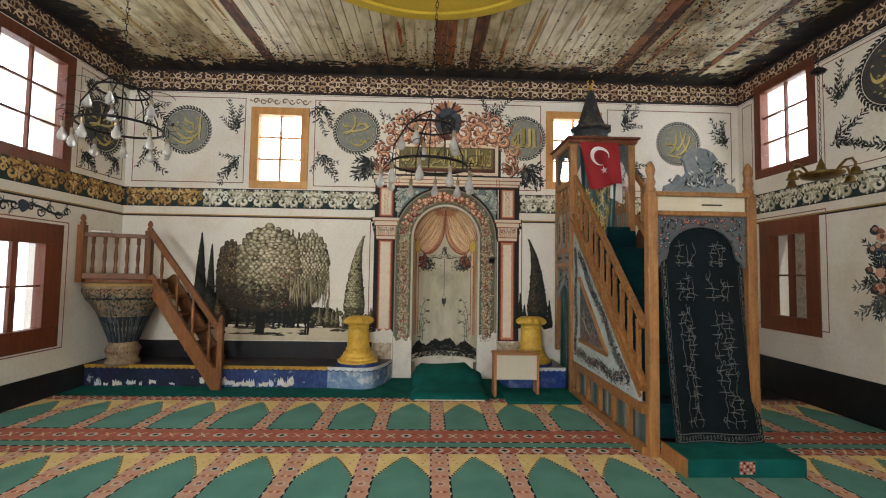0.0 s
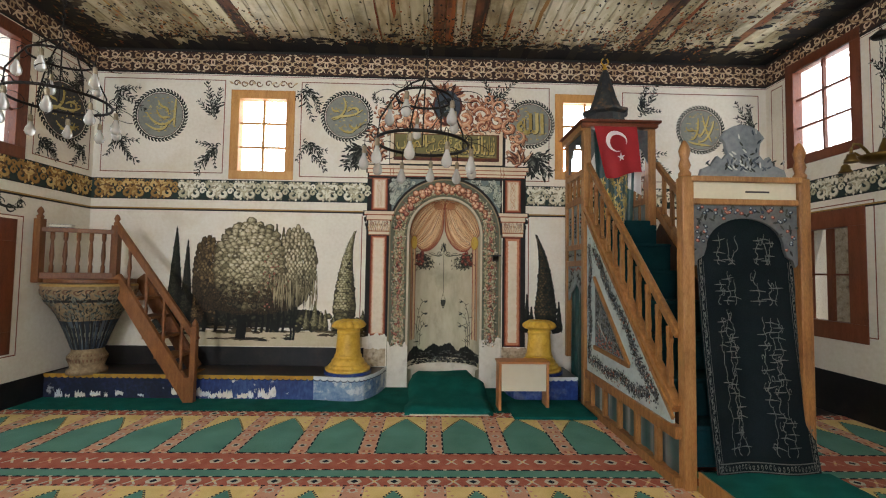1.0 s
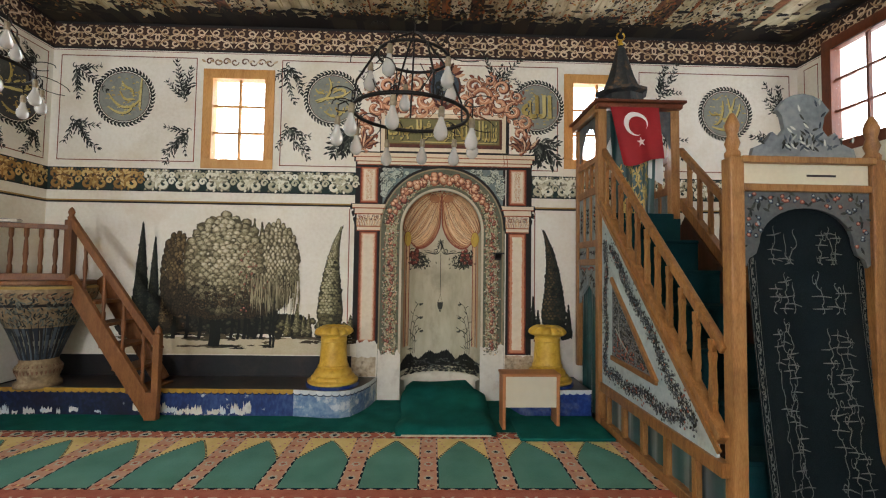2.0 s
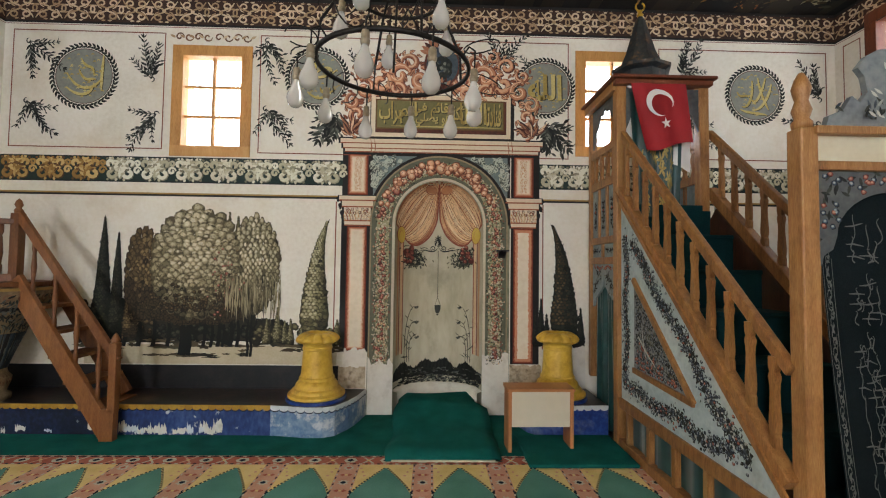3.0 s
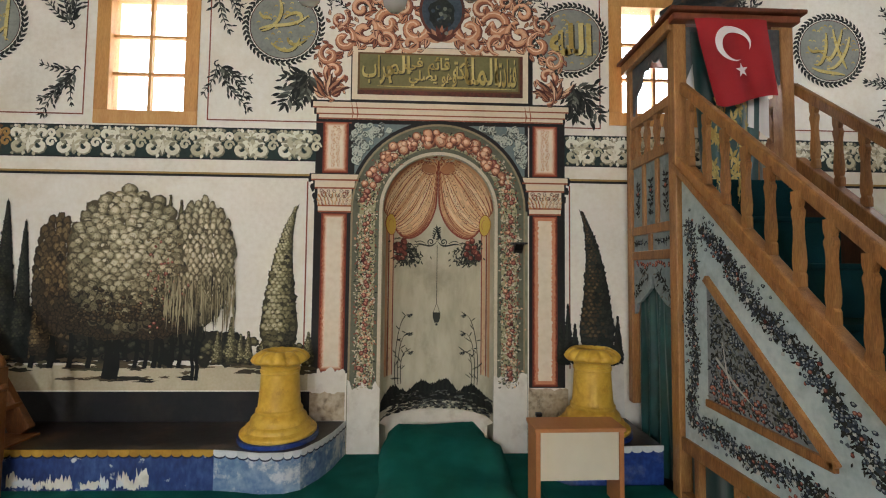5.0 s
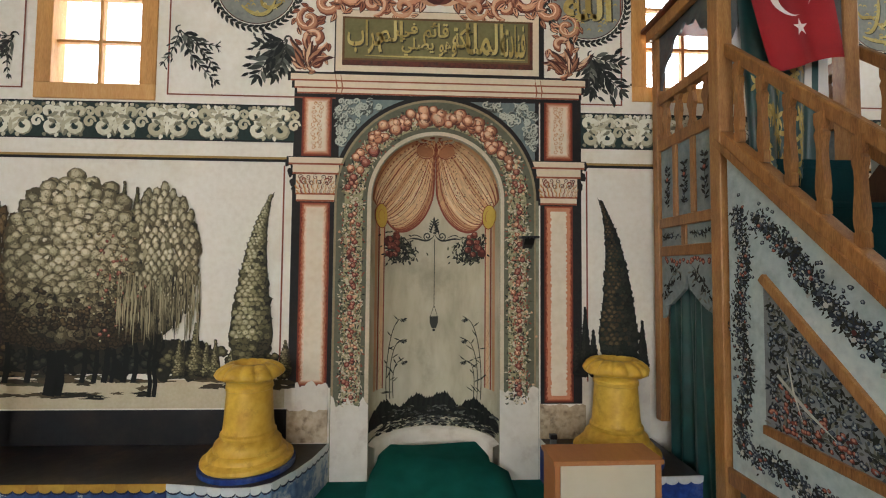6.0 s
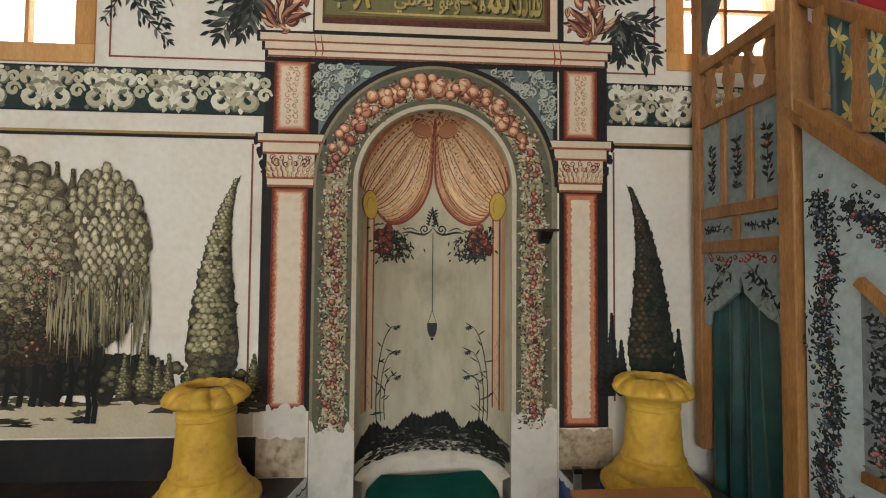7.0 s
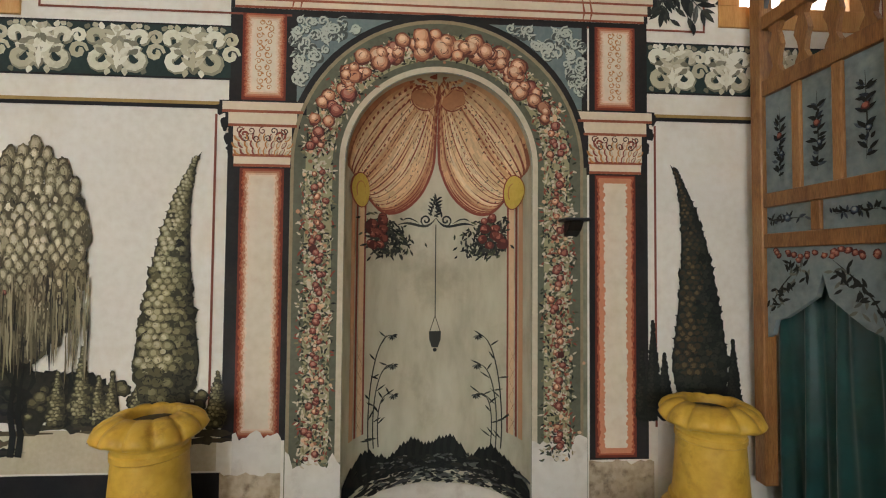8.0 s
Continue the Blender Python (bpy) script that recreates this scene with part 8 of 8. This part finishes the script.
for k in range(26):
    p.spiral(0.06 + 0.035 * k, 0.028, 0.012, k, 1.0, 0.006, SILVER_THREAD, 1, n=9)


def script_strokes(cu, g0, g1, wide, n):
    """Lines of flowing stitched strokes that run down the cloth."""
    for lane, off in enumerate((-0.55, 0.1, 0.6)):
        x = cu + off * wide
        g = g0
        while g < g1 - 0.02:
            h = rng.uniform(0.03, 0.07)
            s = rng.choice((-1, 1))
            bow = wide * rng.uniform(0.25, 0.7)
            p.stroke(bez((x, g), (x + s * bow, g + h * 0.3), (x - s * bow * 0.4, g + h * 0.8), (x + s * bow * 0.2, g + h), 10), 0.0062, SILVER_THREAD, lane, (0.5, 0.3))
            if rng.random() < 0.55:
                p.stroke([(x - wide * 0.45, g + h * 0.5), (x, g + h * 0.52), (x + wide * 0.5, g + h * rng.uniform(0.3, 0.7))], 0.0048, SILVER_THREAD, 3 + lane, (0.4, 0.4))
            if rng.random() < 0.4:
                p.spiral(x + s * wide * 0.25, g + h * 0.5, 0.02, g * 90, 0.9, 0.0045, SILVER_THREAD, 6, n=9)
            g += h * rng.uniform(0.75, 1.05)


script_strokes(0.27, 0.07, 0.6, 0.1, 0), script_strokes(0.68, 0.07, 0.6, 0.13, 0)
script_strokes(0.3, 0.64, 0.74, 0.13, 0), script_strokes(0.68, 0.64, 0.74, 0.16, 0), script_strokes(0.32, 0.8, 0.91, 0.14, 0), script_strokes(0.68, 0.8, 0.91, 0.1, 0)
p.build("embroidery", Matrix(), gate_cloth, "silver thread script and border", drape_at)

# ---- paintings on the pulpit ----
M_PSIDE = pose(X0 - 0.0125, 0, 0, 0, 0, -90)


def bloom_run(p, a, b, width, count, cols, coat=0, size=0.03):
    """A painted garland of leaf dabs and small flowers along a line."""
    for k in range(count):
        f = rng.random()
        u, v = a[0] + (b[0] - a[0]) * f, a[1] + (b[1] - a[1]) * f
        wob = 0.4 * width * math.sin(f * 14)
        dx, dy = b[0] - a[0], b[1] - a[1]
        q = math.hypot(dx, dy)
        o = wob + rng.gauss(0, width * 0.4)
        u, v = u - dy / q * o, v + dx / q * o
        kind = rng.random()
        if kind < 0.72:
            p.leaf(u, v, size * rng.uniform(0.8, 1.7), size * 0.5, rng.uniform(0, 6.28), cols[0] if rng.random() < 0.75 else cols[1], coat + k % 3)
        else:
            c = rng.choice(cols[1:])
            p.disc(u, v, size * rng.uniform(0.35, 0.6), c, coat + 3, 8, ragged=0.3)


p = Paint(base=0.002)
MIX = (INK, FLOWER_BLUE, FLOWER_BLUE, FLOWER_RUST, FLOWER_BLUE, FLOWER_WHITE)
for a, b, n in (((-5.89, 0.54), (-5.89, 1.86), 1300), ((-5.85, 0.56), (-4.52, 0.54), 1300), ((-5.80, 1.80), (-4.42, 0.54), 2100)):
    bloom_run(p, a, b, 0.062, n, (DARK_TONES[1], INK, FLOWER_BLUE, DARK_TONES[2], FLOWER_BLUE, FLOWER_WHITE), size=0.021)
    for k in range(n // 9):
        f = rng.random()
        u, v = a[0] + (b[0] - a[0]) * f + rng.gauss(0, 0.035), a[1] + (b[1] - a[1]) * f + rng.gauss(0, 0.035)
        p.tuft(u, v, rng.uniform(0.008, 0.015), 0.01, BLUE_TONES if rng.random() < 0.85 else ROSE_TONES, 4 + k % 3, n=9, ragged=0.25)
p.build("garland_painting", M_PSIDE, minbar, "painted garland of blue-black leaves and flowers")
tri_pts = [(-5.74, 1.49), (-5.74, 0.735), (-4.89, 0.71)]
p = Paint(base=0.002)
p.poly(tri_pts, STONE_CREST, 0)
for k in range(1000):
    a, b = rng.random(), rng.random()
    if a + b > 1:
        a, b = 1 - a, 1 - b
    u, v = -5.71 + 0.70 * a, 0.76 + 0.62 * b
    low = v < 0.76 + 0.24 * (1 - a)
    if k % 4:
        p.leaf(u, v, rng.uniform(0.02, 0.05), 0.014, rng.uniform(0, 6.28), rng.choice((DARK_TONES[1], INK, FLOWER_BLUE, INK_LIGHT)), 1 + k % 3)
    elif low or rng.random() < 0.4:
        p.tuft(u, v, rng.uniform(0.008, 0.018), 0.012, ROSE_TONES if low and rng.random() < 0.7 else BLUE_TONES, 4 + k % 2, n=9, ragged=0.25)
p.stroke([(-5.66, 1.02), (-5.5, 0.9), (-5.36, 0.82)], 0.018, FLOWER_WHITE, 8, (1, 0.2)), p.stroke([(-5.6, 1.12), (-5.57, 0.97), (-5.52, 0.84)], 0.012, FLOWER_WHITE, 8)
p.build("flower_panel_painting", M_PSIDE, minbar, "painted flower bouquet on grey")
for a, b in zip(tri_pts, tri_pts[1:] + tri_pts[:1]):
    part("panel_moulding", beam(bmesh.new(), (X0 - 0.018, -a[0], a[1]), (X0 - 0.018, -b[0], b[1]), 0.035, 0.045, bevel=0.005), ORANGE_WOOD, minbar)
for y in (6.19, 6.40, 6.60):
    p = Paint(base=0.002)
    p.stroke([(-y, 1.95), (-y + 0.005, 2.1), (-y, 2.3)], 0.007, INK, 0)
    for k in range(6):
        for s in (-1, 1):
            for j in range(3):
                p.leaf(-y + rng.gauss(0, 0.006), 1.98 + 0.05 * k + rng.gauss(0, 0.01), rng.uniform(0.03, 0.055), 0.017, R(90 - s * rng.uniform(20, 80)), DARK_TONES[1] if j else FLOWER_BLUE, 1 + j * 0.3)
    p.tuft(-y, 2.16, 0.017, 0.015, ROSE_TONES, 3, n=9, ragged=0.2), p.tuft(-y + 0.012, 2.07, 0.014, 0.013, BLUE_TONES, 3, n=9, ragged=0.2)
    p.build("spray_painting", M_PSIDE, minbar, "painted dark upright spray")
for y in (6.24, 6.56):
    p = Paint(base=0.002)
    p.stroke([(-y - 0.09, 1.75), (-y, 1.757), (-y + 0.09, 1.752)], 0.006, INK, 0)
    for k in range(26):
        d = rng.uniform(-0.1, 0.1)
        p.leaf(-y + d, 1.755, rng.uniform(0.025, 0.045), 0.013, rng.uniform(0, 6.28), DARK_TONES[1] if k % 3 else FLOWER_BLUE, 1 + k % 3 * 0.3)
    p.tuft(-y, 1.757, 0.02, 0.018, BLUE_TONES, 3, n=10, ragged=0.2)
    p.build("spray_painting", M_PSIDE, minbar, "painted dark lying spray")
for s in (-1, 1):
    p = Paint(base=0.002)
    p.stroke(bez((-6.40 + s * 0.27, 1.3), (-6.40 + s * 0.24, 1.42), (-6.40 + s * 0.16, 1.48), (-6.40 + s * 0.06, 1.56), 10), 0.007, INK, 0)
    for k in range(44):
        f = rng.random()
        p.leaf(-6.40 + s * (0.26 - 0.18 * f + rng.gauss(0, 0.025)), 1.33 + 0.2 * f + rng.gauss(0, 0.025), 0.045, 0.016, rng.uniform(0, 6.28), DARK_TONES[1] if k % 3 else INK_LIGHT, k % 3)
    for k in range(12):
        p.tuft(-6.40 + s * rng.uniform(0.02, 0.25), 1.58 + rng.uniform(-0.025, 0.025), 0.016, 0.014, ROSE_TONES, 3 + k % 3 * 0.5, n=9, ragged=0.25)
    p.build("spray_painting", M_PSIDE, minbar, "painted spray with red blossom")
p = Paint(base=0.002)
for s in (-1, 1):
    for k in range(110):
        u, v = gc + s * rng.uniform(0.02, gw - 0.02), rng.uniform(1.72, 2.04)
        if v > 1.76 + 0.22 * math.sqrt(max(0, 1 - ((u - gc) / (gw - 0.1)) ** 2)) + 0.01 or abs(u - gc) > gw - 0.09:
            if k % 2:
                p.leaf(u, v, 0.05, 0.018, rng.uniform(0, 6.28), INK, k % 3)
            else:
                p.tuft(u, v, 0.015, 0.013, ROSE_TONES if k % 4 else BLUE_TONES, 3 + k % 3 * 0.5, n=10, ragged=0.25)
for k in range(90):
    u, v = gc + rng.gauss(0, 0.14), 2.3 + abs(rng.gauss(0, 0.1))
    if v < 2.6 and abs(u - gc) < (0.3 if v < 2.38 else 0.1):
        p.leaf(u, v, 0.05, 0.016, R(rng.uniform(20, 160)), rng.choice((INK, FLOWER_WHITE, FLOWER_BLUE)), 12 + k % 3)
p.build("flower_painting", pose(0, PY0 - 0.022, 0), minbar, "painted red flowers and dark leaves")

# ---- painted decoration of the preaching stand ----
def bowl_radius(z):
    for (r0, z0), (r1, z1) in zip(prof_k, prof_k[1:]):
        if z0 <= z <= z1:
            return r0 + (r1 - r0) * (z - z0) / (z1 - z0)
    return 0.47


prof_k = [(0.2, 0.27), (0.2, 0.31), (0.165, 0.34), (0.19, 0.42), (0.2, 0.47), (0.165, 0.52), (0.16, 0.56), (0.2, 0.68), (0.25, 0.82), (0.32, 0.98), (0.42, 1.12), (0.465, 1.22), (0.47, 1.3), (0.45, 1.33)]


def on_bowl(u, v, off):
    r = bowl_radius(v) + off
    a = u / 0.4
    return KX + r * math.cos(a), KY + r * math.sin(a), v


p = Paint(base=0.004)
A0, A1 = 0.4 * radians(170), 0.4 * radians(400)
n = 40
for k in range(n):
    a, b = A0 + (A1 - A0) * k / n, A0 + (A1 - A0) * (k + 1) / n
    for z0, z1 in ((0.56, 0.68), (0.68, 0.82), (0.82, 0.9)):
        p.poly([(a, z0), (b, z0), (b, z1), (a, z1)], FLOWER_BLUE if k % 3 else DADO, 0)
    for z0, z1 in ((1.30, 1.325), (1.12, 1.15)):
        p.poly([(a, z0), (b, z0), (b, z1), (a, z1)], LINE_GOLD if z0 > 1.2 else LINE_BLACK, 0)
for k in range(22):
    u = A0 + (A1 - A0) * k / 22
    p.stroke([(u, 0.58), (u + 0.01, 0.75), (u, 0.98)], 0.02, DADO, 2), p.leaf(u + 0.015, 0.62, 0.26, 0.03, R(90), INK_LIGHT, 3)
    p.leaf(u, 0.40, 0.11, 0.05, R(90), BAND_SHADE, 1)
for k in range(620):
    u, z = rng.uniform(A0, A1), rng.uniform(0.9, 1.19)
    p.leaf(u, z, 0.05, 0.016, R(rng.choice((45, 135, 90)) + rng.uniform(-30, 30)), INK if rng.random() < 0.5 else INK_LIGHT, 2 + k % 4)
for k in range(18):
    u = A0 + (A1 - A0) * (k + 0.5) / 18
    p.spiral(u, 1.235, 0.035, 0, 1.1, 0.014, BAND_SHADE, 2, n=11, flip=(-1) ** k), p.leaf(u, 1.235, 0.06, 0.02, 0.5, INK, 3)
p.build("bowl_painting", Matrix(), kursi, "painted grey leaves over dark blue flutes", on_bowl)
bk = thing("book", "closed book lying on the rail of the preaching stand", "book", pose(-4.02, 6.07, 1.967, 0, 0, 24))
part("pages", boxed(-0.1, 0.1, -0.06, 0.06, 0.004, 0.03), BOOK_PAPER, bk)
part("cover", boxed(-0.104, 0.104, -0.064, 0.064, 0.0, 0.004), LEDGE, bk)
part("cover", boxed(-0.104, 0.104, -0.064, 0.064, 0.03, 0.034), LEDGE, bk)
# small box with a cap beside the niche
jb = thing("junction_box", "small grey metal post with a dark cap by the niche", "fixture", pose(1.18, 6.55, LEDGE_Z + 0.02))
part("post", boxed(-0.02, 0.02, -0.015, 0.015, 0, 0.1, bevel=0.003), STONE_CREST, jb)
part("cap", boxed(-0.024, 0.024, -0.019, 0.019, 0.1, 0.13, bevel=0.004), BLACK_PLASTIC, jb)
